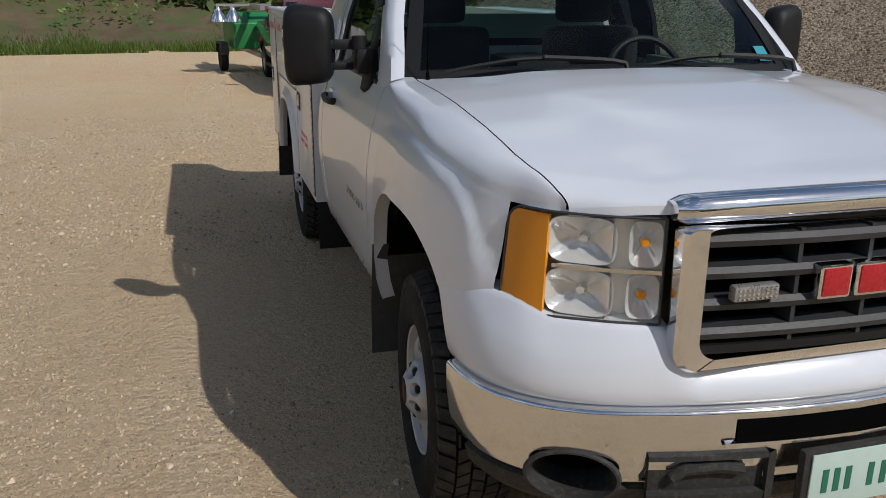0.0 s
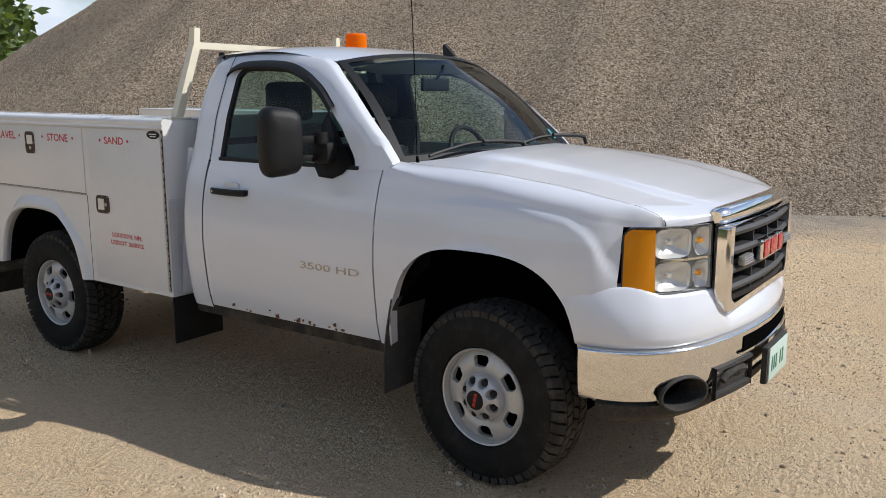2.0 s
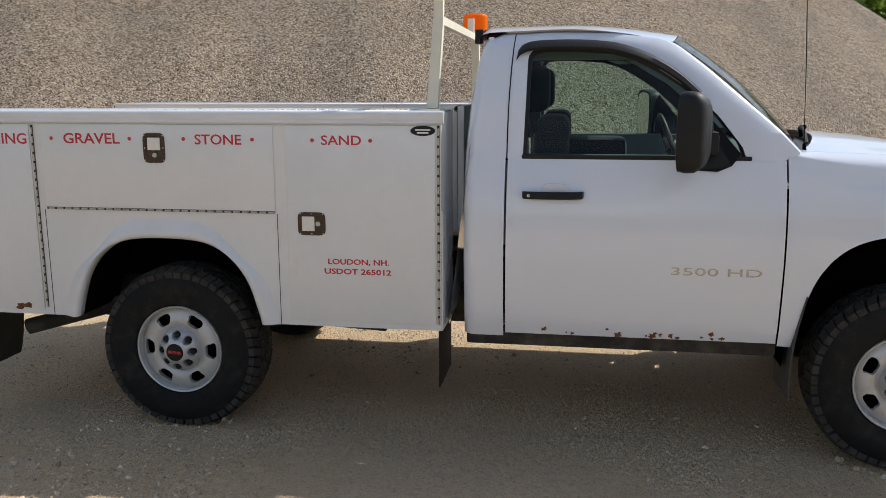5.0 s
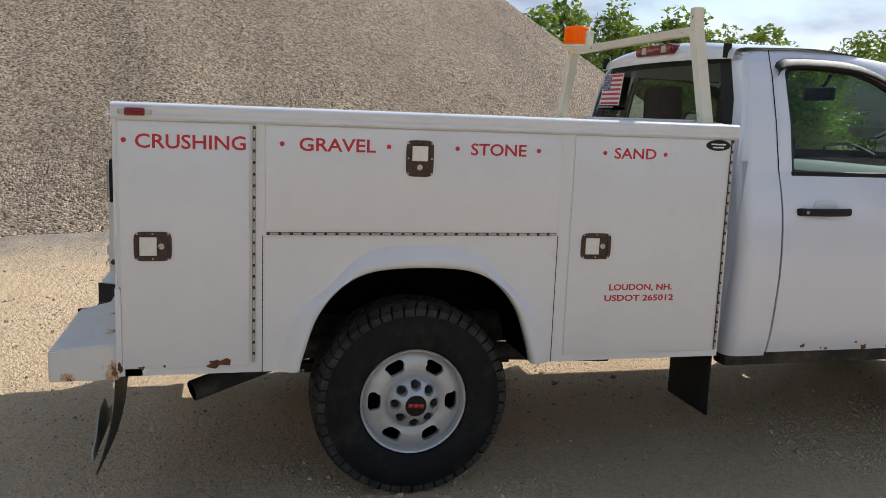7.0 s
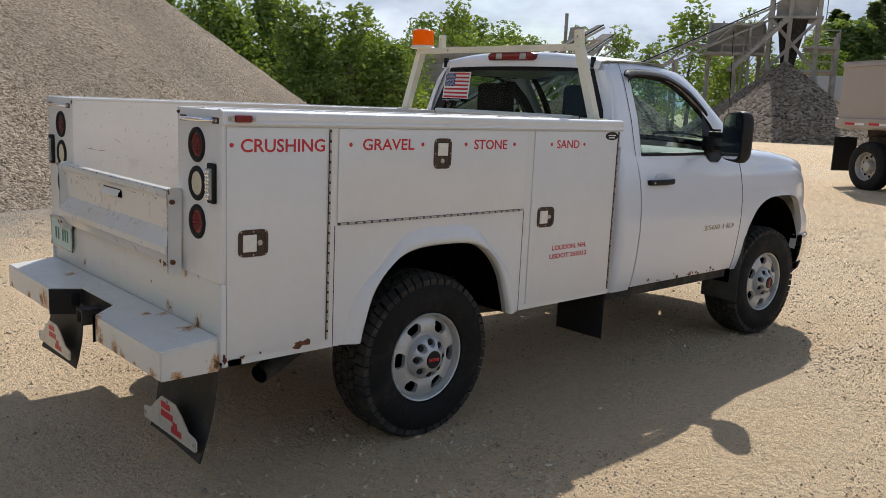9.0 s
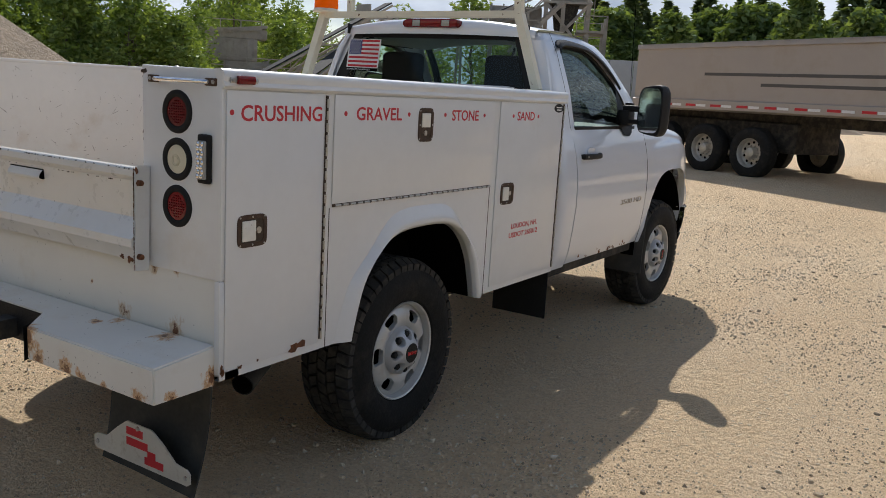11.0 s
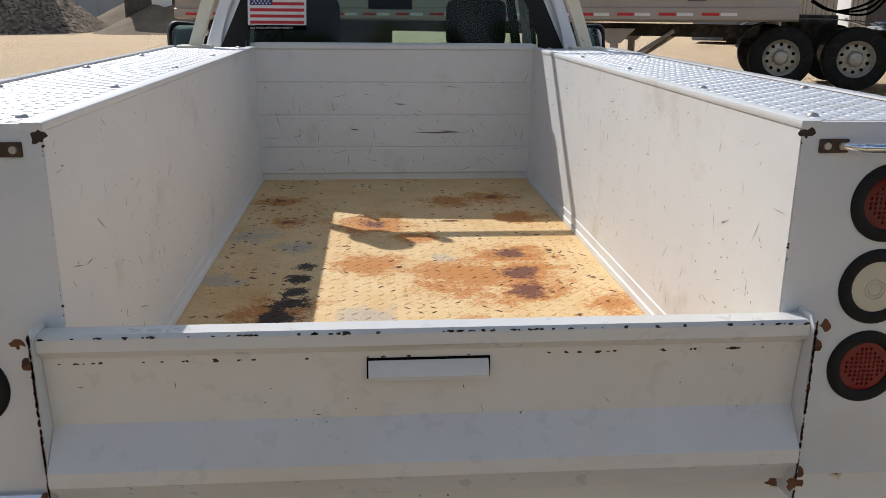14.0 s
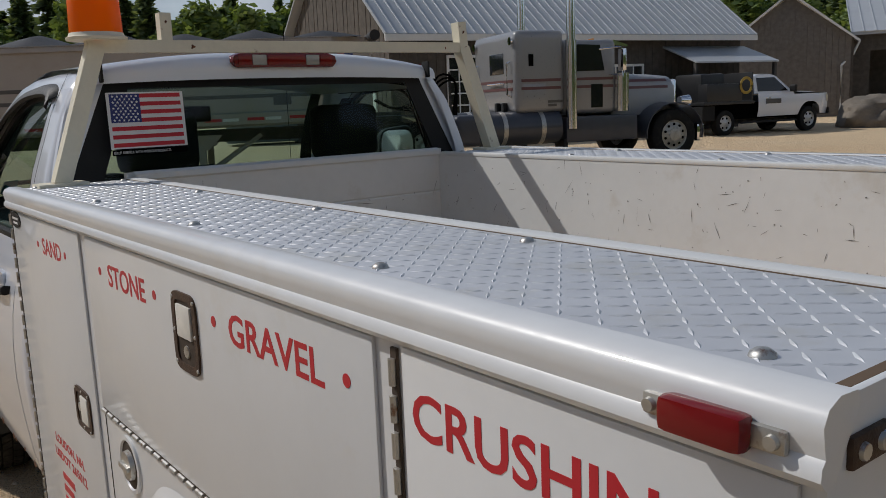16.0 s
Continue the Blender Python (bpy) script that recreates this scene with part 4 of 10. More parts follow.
# openings in the bumper
def bumper_trim():
    def on(x, o):
        i = min(range(len(FRONT_ALL)), key=lambda k: abs(FRONT_ALL[k][0] - x))
        a = FRONT_ALL[i]
        n = normal_of(FRONT_ALL, i)
        return Vector((a[0] + n.x * o, a[1] + n.y * o, 0)), n
    for s in (-1, 1):
        bm = B()
        c, n = on(s * 0.725, 0.0)
        t = Vector((-n.y, n.x, 0))
        def oval(o, k):
            return [tuple(c + n * o + t * (0.115 * k * math.cos(a)) + Vector((0, 0, 0.545 + 0.066 * k * math.sin(a)))) for a in np.linspace(0, math.tau, 37)[:-1]]
        sheet(bm, [oval(0.012, 1.10), oval(0.026, 1.07), oval(0.027, 1.0), oval(0.012, 0.93), oval(-0.10, 0.78)], closed=True)
        f = part("fog_bezel", bm, M["dusty_black"], bump, "black oval fog lamp bezel")
        # black disc closing the cup, painting the recess's deep shade
        bm = B()
        bm.faces.new([bm.verts.new(p) for p in oval(-0.099, 0.80)])
        part("fog_recess_shade", bm, M["black"], f)
        for target in (bump, valance):
            cb = B()
            sheet(cb, [oval(0.09, 1.0), oval(-0.09, 1.0)], closed=True)
            cb.verts.ensure_lookup_table()
            cb.faces.new(cb.verts[:36])
            cb.faces.new(cb.verts[36:72])
            boolean_cut(target, [part("cutter", cb, M["black"], None, smooth=False)])
        # tow hook recess
        bm = B()
        xs = np.linspace(0.24, 0.535, 8)
        pts = [on(s * x, 0.0) for x in xs]
        sheet(bm, [[tuple(p + n * o + Vector((0, 0, z))) for p, n in pts] for z, o in ((0.615, 0.012), (0.613, 0.026), (0.600, 0.028), (0.596, 0.008), (0.505, 0.006), (0.500, 0.026), (0.478, 0.024), (0.47, 0.0))])
        for e in (0, 7):
            p, n = pts[e]
            q, m2 = on(s * (xs[e] + (0.02 if e else -0.02)), 0.0)
            sheet(bm, [[tuple(p + n * o + Vector((0, 0, z))) for o in (0.008, 0.028)] + [tuple(q + m2 * 0.012 + Vector((0, 0, z)))] for z in (0.475, 0.612)])
        tr = part("tow_recess", bm, M["dusty_black"], bump, "black tow hook recess")
        bm = B()
        tube(bm, [tuple(on(s * x, 0.016)[0] + Vector((0, 0, z))) for x, z in ((0.50, 0.545), (0.45, 0.57), (0.36, 0.575), (0.30, 0.565))], 0.016, 8)
        part("tow_hook", bm, M["dusty_black"], tr)
    # slot in the chrome: its dark inside painted as a black strip on top
    bm = B()
    pts = [on(x, 0.0) for x in np.linspace(-0.33, 0.33, 25)]
    sheet(bm, [[tuple(p + n * o + Vector((0, 0, z))) for p, n in pts] for z, o in ((0.708, 0.024), (0.702, 0.0245), (0.655, 0.0245), (0.650, 0.024))])
    part("painted_bumper_slot", bm, M["black"], bump)
    bm = B()
    pts = [on(x, 0.0) for x in np.linspace(-0.35, 0.35, 25)]
    sheet(bm, [[tuple(p + n * o + Vector((0, 0, z))) for p, n in pts] for z, o in ((0.652, 0.02), (0.648, 0.032), (0.638, 0.032), (0.634, 0.02))])
    part("bumper_lip", bm, M["chrome"], bump)
    # number plate in the middle
    bm = B()
    box(bm, -0.175, 0.175, -1.012, -0.985, 0.455, 0.625, 0.008)
    pl = part("plate_holder", bm, M["dusty_black"], bump)
    bm = B()
    box(bm, -0.155, 0.155, -1.018, -1.012, 0.463, 0.617, 0.004)
    pp = part("number_plate", bm, M["plate_green"], pl, "pale number plate with green print")
    for x0 in (-0.12, -0.085, -0.05, 0.02, 0.06):
        bm = B()
        box(bm, x0, x0 + 0.018, -1.0195, -1.0175, 0.505, 0.572)
        part("print_bar", bm, M["green_vinyl"], pp)


bumper_trim()


# headlamps
def headlamp(s):
    top = LAMP_PLAN
    line = [(s * p[0], p[1]) for p in top]
    sg = -1 if s < 0 else 1
    def q(i, z, o):
        a, b = Vector((*line[max(0, i - 1)], 0)), Vector((*line[min(23, i + 1)], 0))
        d = (b - a).normalized()
        n = Vector((-d.y, d.x, 0))
        if n.y > 0:
            n = -n
        lift = (1 - min(1.0, i / 3)) ** 2
        z = min(1.212 - 0.034 * lift, max(0.945 + 0.022 * lift, z))
        k = (1.21 - z) / 0.27
        sh = (0.032 - 0.024 * min(1.0, i / 14)) * k
        return (line[i][0] + n.x * (o + sh), line[i][1] + n.y * (o + sh), z)
    zt, zb = 1.212, 0.945
    thing = B()
    # housing behind the lens
    sheet(thing, [[q(i, z, o) for i in range(24)] for z, o in ((zt, 0.0), (zt - 0.004, -0.05), (zb + 0.004, -0.05), (zb, 0.0))])
    for e in (0, 23):
        sheet(thing, [[q(e, z, 0.0), q(e, z, -0.05)] for z in (zt, zb)])
    lamp = part("headlamp", thing, M["reflector"], truck, "hazed clear headlamp with amber corner")
    bulbs = []
    bm = B()
    for zc in (1.144, 1.010):
        for c, rw, rh in ((12, 0.086, 0.060), (20, 0.040, 0.058)):
            base = Vector(q(c, zc, -0.046))
            a, b = Vector((*line[c - 1], 0)), Vector((*line[c + 1], 0))
            d = (b - a).normalized()
            n = Vector((-d.y, d.x, 0))
            n = -n if n.y > 0 else n
            rows = []
            for k in range(7):
                t = k / 6
                row = []
                for w in np.linspace(0, math.tau, 33)[:-1]:
                    cw, sw = math.copysign(abs(math.cos(w)) ** 0.5, math.cos(w)), math.copysign(abs(math.sin(w)) ** 0.5, math.sin(w))
                    g = 0.16 + 0.84 * t
                    flute = 0.0025 * math.sin(cw * 26) * t * (1 - t) * 4
                    row.append(tuple(base + n * (0.040 * t * t + flute) + d * (rw * g * cw) + Vector((0, 0, rh * g * sw))))
                rows.append(row)
            sheet(bm, rows, closed=True)
            cyl(bm, base, base + n * 0.022, 0.014, 0.010, 14)
            bulbs.append((c, base, n))
    part("reflector_bowl", bm, M["reflector"], lamp)
    for c, base, n in bulbs:
        if c == 20:
            bm = B()
            cyl(bm, base + n * 0.02, base + n * 0.034, 0.013, 0.009, 12)
            part("amber_bulb", bm, M["amber"], lamp)
    bm = B()
    sheet(bm, [[q(i, z, o) for i in range(8, 24)] for z, o in ((1.083, -0.01), (1.082, 0.004), (1.072, 0.004), (1.071, -0.01))])
    part("divider", bm, M["chrome"], lamp)
    bm = B()
    for i in (16,):
        sheet(bm, [[q(i, z, o) for z in (zt - 0.01, zb + 0.01)] for o in (-0.045, -0.002)])
    part("divider", bm, M["reflector"], lamp)
    bm = B()
    sheet(bm, [[q(i, z, 0.003 + 0.0012 * (i % 2)) for i in range(0, 8)] for z in np.linspace(zt - 0.008, zb + 0.008, 9)])
    thick(bm, 0.012)
    part("amber_lens", bm, M["amber"], lamp, "amber side lens")
    bm = B()
    sheet(bm, [[q(i, z, 0.006) for i in range(24)] for z in np.linspace(zt, zb, 7)])
    part("lens", bm, M["lens_clear"], lamp).visible_shadow = False
    bm = B()
    for z in (zt, zb):
        tube(bm, [q(i, z, 0.004) for i in range(24)], 0.0035, 6)
    for i in (0, 23):
        tube(bm, [q(i, z, 0.004) for z in np.linspace(zt, zb, 5)], 0.0035, 6)
    part("bezel", bm, M["grey_plastic"], lamp)


each_side(headlamp)


def grille():
    # front line of the grille
    def gy(x):
        return -0.925 + 0.16 * x * x
    def loop(hw, zt, zb, rc, n=16):
        pts = []
        for cx, cz, a0 in ((hw - rc, zt - rc * 0.25, 0), (-hw + rc, zt - rc * 0.25, 90), (-hw + rc, zb + rc, 180), (hw - rc, zb + rc, 270)):
            for k in range(n + 1):
                a = radians(a0 + 90 * k / n)
                up = math.sin(a) > 0
                pts.append((cx + rc * math.cos(a), cz + (rc * 0.25 if up else rc) * math.sin(a)))
        return pts
    bm = B()
    o1 = loop(0.512, 1.205, 0.834, 0.06)
    o2 = loop(0.502, 1.204, 0.842, 0.055)
    i1 = loop(0.450, 1.202, 0.868, 0.05)
    sheet(bm, [[(x, gy(x) + dy, z) for x, z in lp] for lp, dy in ((o1, 0.02), (o1, -0.018), (o2, -0.03), (i1, -0.022), (i1, 0.06))], closed=True)
    g = part("grille", bm, M["chrome"], truck, "chrome grille surround with black bars", angle=35)
    # chrome bar along the bonnet edge
    bm = B()
    xs = np.linspace(-0.516, 0.516, 41)
    prof = [(1.236 - 0.037 * math.cos(a), -0.004 - 0.044 * math.sin(a) ** 0.8) for a in np.linspace(0, math.pi, 11)] + [(1.268, 0.022)]
    def bar_at(x, z, dy):
        k = (abs(x) / 0.516) ** 30
        return (x, -0.885 + 0.15 * x * x + dy * (1 - 0.35 * k), 1.236 + (z - 1.236) * (1 - 0.35 * k) + 0.012 * (1 - (x / 0.516) ** 2))
    sheet(bm, [[bar_at(x, z, dy) for x in xs] for z, dy in prof])
    for x in (-0.516, 0.516):
        bm.faces.new([bm.verts.new(bar_at(x, z, dy)) for z, dy in prof])
    part("grille_bar", bm, M["chrome"], g, "chrome bonnet edge")
    # black bars
    for z in (1.165, 1.085, 1.005, 0.93):
        bm = B()
        xs = np.linspace(-0.448, 0.448, 17)
        sheet(bm, [[(x, gy(x) + dy, zz) for x in xs] for zz, dy in ((z + 0.020, 0.05), (z + 0.017, -0.004), (z + 0.004, -0.016), (z - 0.012, -0.010), (z - 0.026, 0.05))])
        part("grille_slat", bm, M["grey_plastic"], g)
    for x in (-0.20, 0.0, 0.20):
        bm = B()
        box(bm, x - 0.006, x + 0.006, gy(x) - 0.004, gy(x) + 0.06, 0.88, 1.19)
        part("grille_post", bm, M["grey_plastic"], g)
    bm = B()
    sheet(bm, [[(x, gy(x) + 0.075, z) for x in np.linspace(-0.455, 0.455, 9)] for z in (0.85, 1.215)])
    part("grille_back", bm, M["black"], g)
    bm = B()
    sheet(bm, [[(x, gy(x) + dy, z) for x in np.linspace(-0.44, 0.44, 17)] for z, dy in ((0.905, 0.05), (0.90, -0.006), (0.878, -0.008), (0.872, 0.05))])
    part("grille_lip", bm, M["black_plastic"], g)
    # red badge as plain shapes
    for a, b in ((-0.165, -0.068), (-0.058, 0.062), (0.072, 0.165)):
        bm = B()
        box(bm, a, b, gy(0) - 0.034, gy(0) + 0.0, 1.013, 1.103, 0.010)
        bd = part("badge", bm, M["chrome"], g, "chrome and red badge")
        bm = B()
        box(bm, a + 0.010, b - 0.010, gy(0) - 0.038, gy(0) - 0.03, 1.022, 1.094, 0.006)
        part("badge_face", bm, M["red_badge"], bd)
    # strobe lamps in the grille
    for s in (-1, 1):
        bm = B()
        xc = s * 0.325
        box(bm, xc - 0.062, xc + 0.062, gy(0.31) - 0.035, gy(0.31) - 0.005, 1.022, 1.062, 0.008)
        st = part("strobe_lamp", bm, M["hub_grey"], g, "clear strobe lamp")
        bm = B()
        for i in range(9):
            for j in range(3):
                cyl(bm, (xc - 0.05 + i * 0.0125, gy(0.31) - 0.0355, 1.031 + j * 0.011), (xc - 0.05 + i * 0.0125, gy(0.31) - 0.039, 1.031 + j * 0.011), 0.0045, 0.003, 8)
        tagged(part("strobe_cells", bm, M["chrome"], st), kind="stuff")


grille()


# ---- towing mirrors ----
def mirror(s):
    bm = B()
    prof = []
    for k in range(28):
        a = k * math.tau / 28
        c, d = math.cos(a), math.sin(a)
        prof.append((math.copysign(abs(c) ** 0.45, c), math.copysign(abs(d) ** 0.45, d)))
    def turned(u, v, z):
        c, d = math.cos(radians(21)), math.sin(radians(21))
        return (s * (1.128 + u * c - v * d), 0.985 + u * d + v * c, z)
    rows = []
    for v, k in ((0.054, 0.90), (0.050, 0.97), (0.022, 1.0), (-0.013, 0.98), (-0.036, 0.88), (-0.048, 0.7), (-0.052, 0.3)):
        rows.append([turned(0.103 * k * a, v, 1.505 + 0.160 * k * b + 0.012 * a * b) for a, b in prof])
    sheet(bm, rows, closed=True)
    bm.faces.new([v for v in bm.verts][-28:])
    hm = part("towing_mirror", bm, M["black_plastic"], truck, "black towing mirror")
    bm = B()
    bm.faces.new([bm.verts.new(turned(0.088 * a, 0.0545, 1.505 + 0.142 * b)) for a, b in prof])
    part("mirror_glass", bm, M["chrome"], hm)
    bm = B()
    for z0, z1, h in ((1.51, 1.51, 0.020), (1.425, 1.415, 0.016)):
        box(bm, s * 1.08, s * 0.90, 0.93, 0.97, z0 - h, z0 + h, 0.010)
    part("mirror_arm", bm, M["black_plastic"], hm)
    bm = B()
    box(bm, s * 0.955, s * 0.86, 0.86, 0.98, 1.395, 1.50, 0.025)
    cyl(bm, (s * 0.93, 0.92, 1.49), (s * 0.93, 0.92, 1.545), 0.034, 0.03, 18)
    part("mirror_hinge", bm, M["black_plastic"], hm)
    bm = B()
    pts = [(0.76, 1.40), (0.80, 1.35), (0.86, 1.325), (0.95, 1.33), (1.0, 1.38), (0.995, 1.45), (0.985, 1.58), (0.96, 1.635)]
    vs0 = [bm.verts.new((s * ((green_x(z) if z > 1.40 else side_x(z)) + 0.006), y, z)) for y, z in pts]
    bm.faces.new(vs0)
    bmesh.ops.solidify(bm, geom=bm.faces[:], thickness=0.02)
    part("mirror_base", bm, M["black_plastic"], hm)


each_side(mirror)


# ---- cabin ----
def cabin():
    bm = B()
    sheet(bm, [[(u * 0.80, y, z) for u in np.linspace(-1, 1, 9)] for y, z in ((0.40, 1.36), (0.55, 1.385), (0.72, 1.37), (0.80, 1.33), (0.82, 1.15), (0.70, 0.9))])
    part("dashboard", bm, M["dash"], truck, "grey dashboard")
    bm = B()
    rows = [(0.385 + 0.19 * math.cos(a), 0.93 + 0.07 * math.sin(a) * 0.9, 1.345 + 0.175 * math.sin(a)) for a in np.linspace(0, math.tau, 33)[:-1]]
    tube(bm, rows, 0.015, 8, closed=True)
    cyl(bm, (0.385, 0.80, 1.25), (0.385, 0.93, 1.345), 0.03, 0.05, 12)
    for a in (0.2, math.pi - 0.2, -math.pi / 2):
        tube(bm, [(0.385, 0.925, 1.34), (0.385 + 0.19 * math.cos(a), 0.93 + 0.063 * math.sin(a), 1.345 + 0.175 * math.sin(a))], 0.013, 6)
    part("steering_wheel", bm, M["black_plastic"], truck, "dark steering wheel")
    for s in (-1, 1):
        bm = B()
        box(bm, s * 0.16, s * 0.66, 1.50, 1.66, 0.95, 1.55, 0.05, 3)
        box(bm, s * 0.16, s * 0.66, 1.12, 1.60, 0.85, 1.02, 0.04, 3)
        st = part("seat", bm, M["fabric"], truck, "dark cloth seat")
        bm = B()
        box(bm, s * 0.255, s * 0.545, 1.60, 1.73, 1.565, 1.79, 0.055, 4)
        part("headrest", bm, M["fabric"], st)
    bm = B()
    box(bm, -0.14, 0.14, 1.2, 1.62, 0.85, 1.42, 0.04)
    part("centre_seat", bm, M["fabric"], truck)
    bm = B()
    box(bm, -0.78, 0.78, 0.6, 1.95, 0.62, 0.66)
    part("cab_floor", bm, M["fabric"], truck)
    bm = B()
    sheet(bm, [[(u * 0.67, y, 1.895 - 0.05 * u * u) for u in np.linspace(-1, 1, 7)] for y in (1.0, 1.4, 1.86)])
    part("headliner", bm, M["headliner"], truck)
    for s in (-1, 1):
        bm = B()
        box(bm, s * 0.86, s * 0.83, 0.62, 1.74, 0.66, 1.39, 0.01)
        part("door_trim", bm, M["dash"], truck)
    for s in (-1, 1):
        bm = B()
        sheet(bm, [[(s * (green_x(z) - 0.034), y, z) for y in (1.70, 1.80, 1.90)] for z in (1.36, 1.5, 1.65, 1.78, 1.86)])
        part("pillar_trim", bm, M["fabric"], truck)
        bm = B()
        sheet(bm, [[(s * (green_x(z) - 0.034), y, z) for y in (y0 - 0.05, y0 + 0.06)] for z, y0 in ((1.42, 0.68), (1.56, 0.80), (1.70, 0.97), (1.82, 1.18))])
        part("pillar_trim", bm, M["fabric"], truck)
        bm = B()
        sheet(bm, [[(s * (green_x(z) - 0.034), y, z) for y in (1.12, 1.4, 1.7)] for z in (1.842, 1.885)])
        part("roof_trim", bm, M["fabric"], truck)
    bm = B()
    box(bm, -0.125, 0.125, 0.905, 0.93, 1.735, 1.81, 0.012, 3)
    tube(bm, [(0, 0.91, 1.80), (0, 0.87, 1.85), (0, 0.86, 1.88)], 0.010, 6)
    part("inside_mirror", bm, M["black_plastic"], truck, "inside mirror")
    # sticker in the corner of the screen
    bm = B()
    c = Vector(ws_point(0.86, 0.12))
    n = [Vector(ws_point(0.86 + a, 0.12 + b)) + Vector((0, -0.005, 0.005)) for a, b in ((-0.04, -0.05), (0.04, -0.05), (0.04, 0.05), (-0.04, 0.05))]
    bm.faces.new([bm.verts.new(p) for p in n])
    part("sticker", bm, mat("teal_sticker", (0.03, 0.30, 0.38), 0.4), truck, "small teal sticker", smooth=False)


cabin()


# ---- wheels ----
def wheel(x, y, s, phase=0.0):
    """One wheel with its outer face towards s along x; x is where that face stands."""
    bm = B()
    R, RT = 0.406, 0.414
    xi = -s
    prof = [(0.022, 0.222), (0.004, 0.232), (-0.006, 0.262), (-0.012, 0.302), (-0.007, 0.339), (0.007, 0.368), (0.024, 0.388), (0.040, 0.392), (0.128, 0.394), (0.225, 0.392), (0.241, 0.386), (0.255, 0.364), (0.262, 0.31), (0.255, 0.24), (0.235, 0.222)]
    lathe(bm, [(xi * a, r) for a, r in prof], (x, y, R), "x", 72)
    thing = part("wheel", bm, M["tyre"], truck, "black off-road tyre on a silver steel rim", angle=35)
    # tread blocks in five rows, divided by narrow grooves
    bm = B()
    N = 50
    blocks = ((0.004, 0.052, 0.0, 0.40), (0.061, 0.101, 0.45, 0.41), (0.110, 0.150, 0.1, 0.41), (0.159, 0.199, 0.6, 0.41), (0.208, 0.258, 0.2, 0.40))
    tr = random.Random(17)
    for k in range(N):
        for j, (a0, a1, ph, hw) in enumerate(blocks):
            t = (k + ph + tr.uniform(-0.05, 0.05)) * math.tau / N
            w = hw * math.tau / N
            shift = 0.35 * w * (1 if j % 2 else -1)
            vs = []
            for r in (0.386, RT):
                for aa, tt in ((a0, t - w + shift), (a1, t - w - shift), (a1, t + w - shift), (a0, t + w + shift)):
                    rr = r - (0.020 if (j == 0 and aa == a0) or (j == 4 and aa == a1) else 0.0)
                    vs.append(bm.verts.new((x + xi * aa, y + rr * math.cos(tt), R + rr * math.sin(tt))))
            for q in ((4, 5, 6, 7), (0, 1, 5, 4), (1, 2, 6, 5), (2, 3, 7, 6), (3, 0, 4, 7)):
                bm.faces.new([vs[i] for i in q])
    tagged(part("tread", bm, M["tread"], thing, smooth=False), kind="stuff")
    # steel rim
    bm = B()
    lathe(bm, [(xi * a, r) for a, r in ((0.10, 0.206), (0.03, 0.209), (0.012, 0.214), (0.008, 0.2205), (0.013, 0.2235), (0.03, 0.217))], (x, y, R), "x", 72)
    part("rim", bm, M["steel_wheel"], thing, "silver rim")
    bm = B()
    lathe(bm, [(xi * a, r) for a, r in ((0.050, 0.211), (0.038, 0.198), (0.026, 0.180), (0.020, 0.160), (0.018, 0.142), (0.024, 0.124), (0.034, 0.104), (0.055, 0.10), (0.052, 0.122), (0.040, 0.142), (0.042, 0.165), (0.058, 0.19), (0.066, 0.21))], (x, y, R), "x", 96)
    disc = part("wheel_disc", bm, M["steel_wheel"], thing)
    cuts = []
    for k in range(6):
        t = (k + phase) * math.tau / 6
        cb = B()
        pts = []
        for i in range(20):
            a = i * math.tau / 20
            rad, tan = 0.0265 * math.copysign(abs(math.cos(a)) ** 0.6, math.cos(a)), (0.042 if math.cos(a) > 0 else 0.034) * math.copysign(abs(math.sin(a)) ** 0.6, math.sin(a))
            rr = 0.161 + rad
            pts.append((y + rr * math.cos(t) - tan * math.sin(t), R + rr * math.sin(t) + tan * math.cos(t)))
        prism(cb, pts, "x", x - 0.12, x + 0.12)
        cuts.append(part("cutter", cb, M["black"], None, smooth=False))
    boolean_cut(disc, cuts)
    bm = B()
    lathe(bm, [(xi * 0.085, 0.208), (xi * 0.085, 0.02)], (x, y, R), "x", 40)
    part("brake_drum", bm, M["black"], thing)
    # domed cap with a pocket round each of eight nuts
    bm = B()
    height = table([0.0, 0.047, 0.051, 0.062, 0.096, 0.104, 0.110], [0.037, 0.037, 0.035, 0.029, 0.006, -0.004, -0.034])
    rows = []
    for r in [0.0004, 0.03, 0.046, 0.049, 0.052] + list(np.linspace(0.056, 0.110, 22)):
        row = []
        for i in range(128):
            a = i * math.tau / 128
            k = round(a / (math.tau / 8) - phase)
            b = (k + phase) * math.tau / 8
            d = math.hypot(r * math.cos(a) - 0.081 * math.cos(b), r * math.sin(a) - 0.081 * math.sin(b))
            w = min(1.0, max(0.0, (0.0215 - d) / 0.004))
            h = height(r)
            row.append((x + s * (h * (1 - w) + min(h, -0.008) * w), y + r * math.cos(a), R + r * math.sin(a)))
        rows.append(row)
    sheet(bm, rows, closed=True)
    cap = part("hub_cap", bm, M["hubcap"], thing, "silver hub cap with dark nuts", angle=50)
    for k in range(8):
        t = (k + phase) * math.tau / 8
        c = Vector((x, y + 0.081 * math.cos(t), R + 0.081 * math.sin(t)))
        bm = B()
        cyl(bm, c + Vector((-s * 0.012, 0, 0)), c + Vector((s * 0.008, 0, 0)), 0.0148, 0.0145, 14)
        cyl(bm, c + Vector((s * 0.0079, 0, 0)), c + Vector((s * 0.013, 0, 0)), 0.0145, 0.009, 14)
        part("wheel_nut", bm, M["black_plastic"], cap, "black wheel nut")
    bm = B()
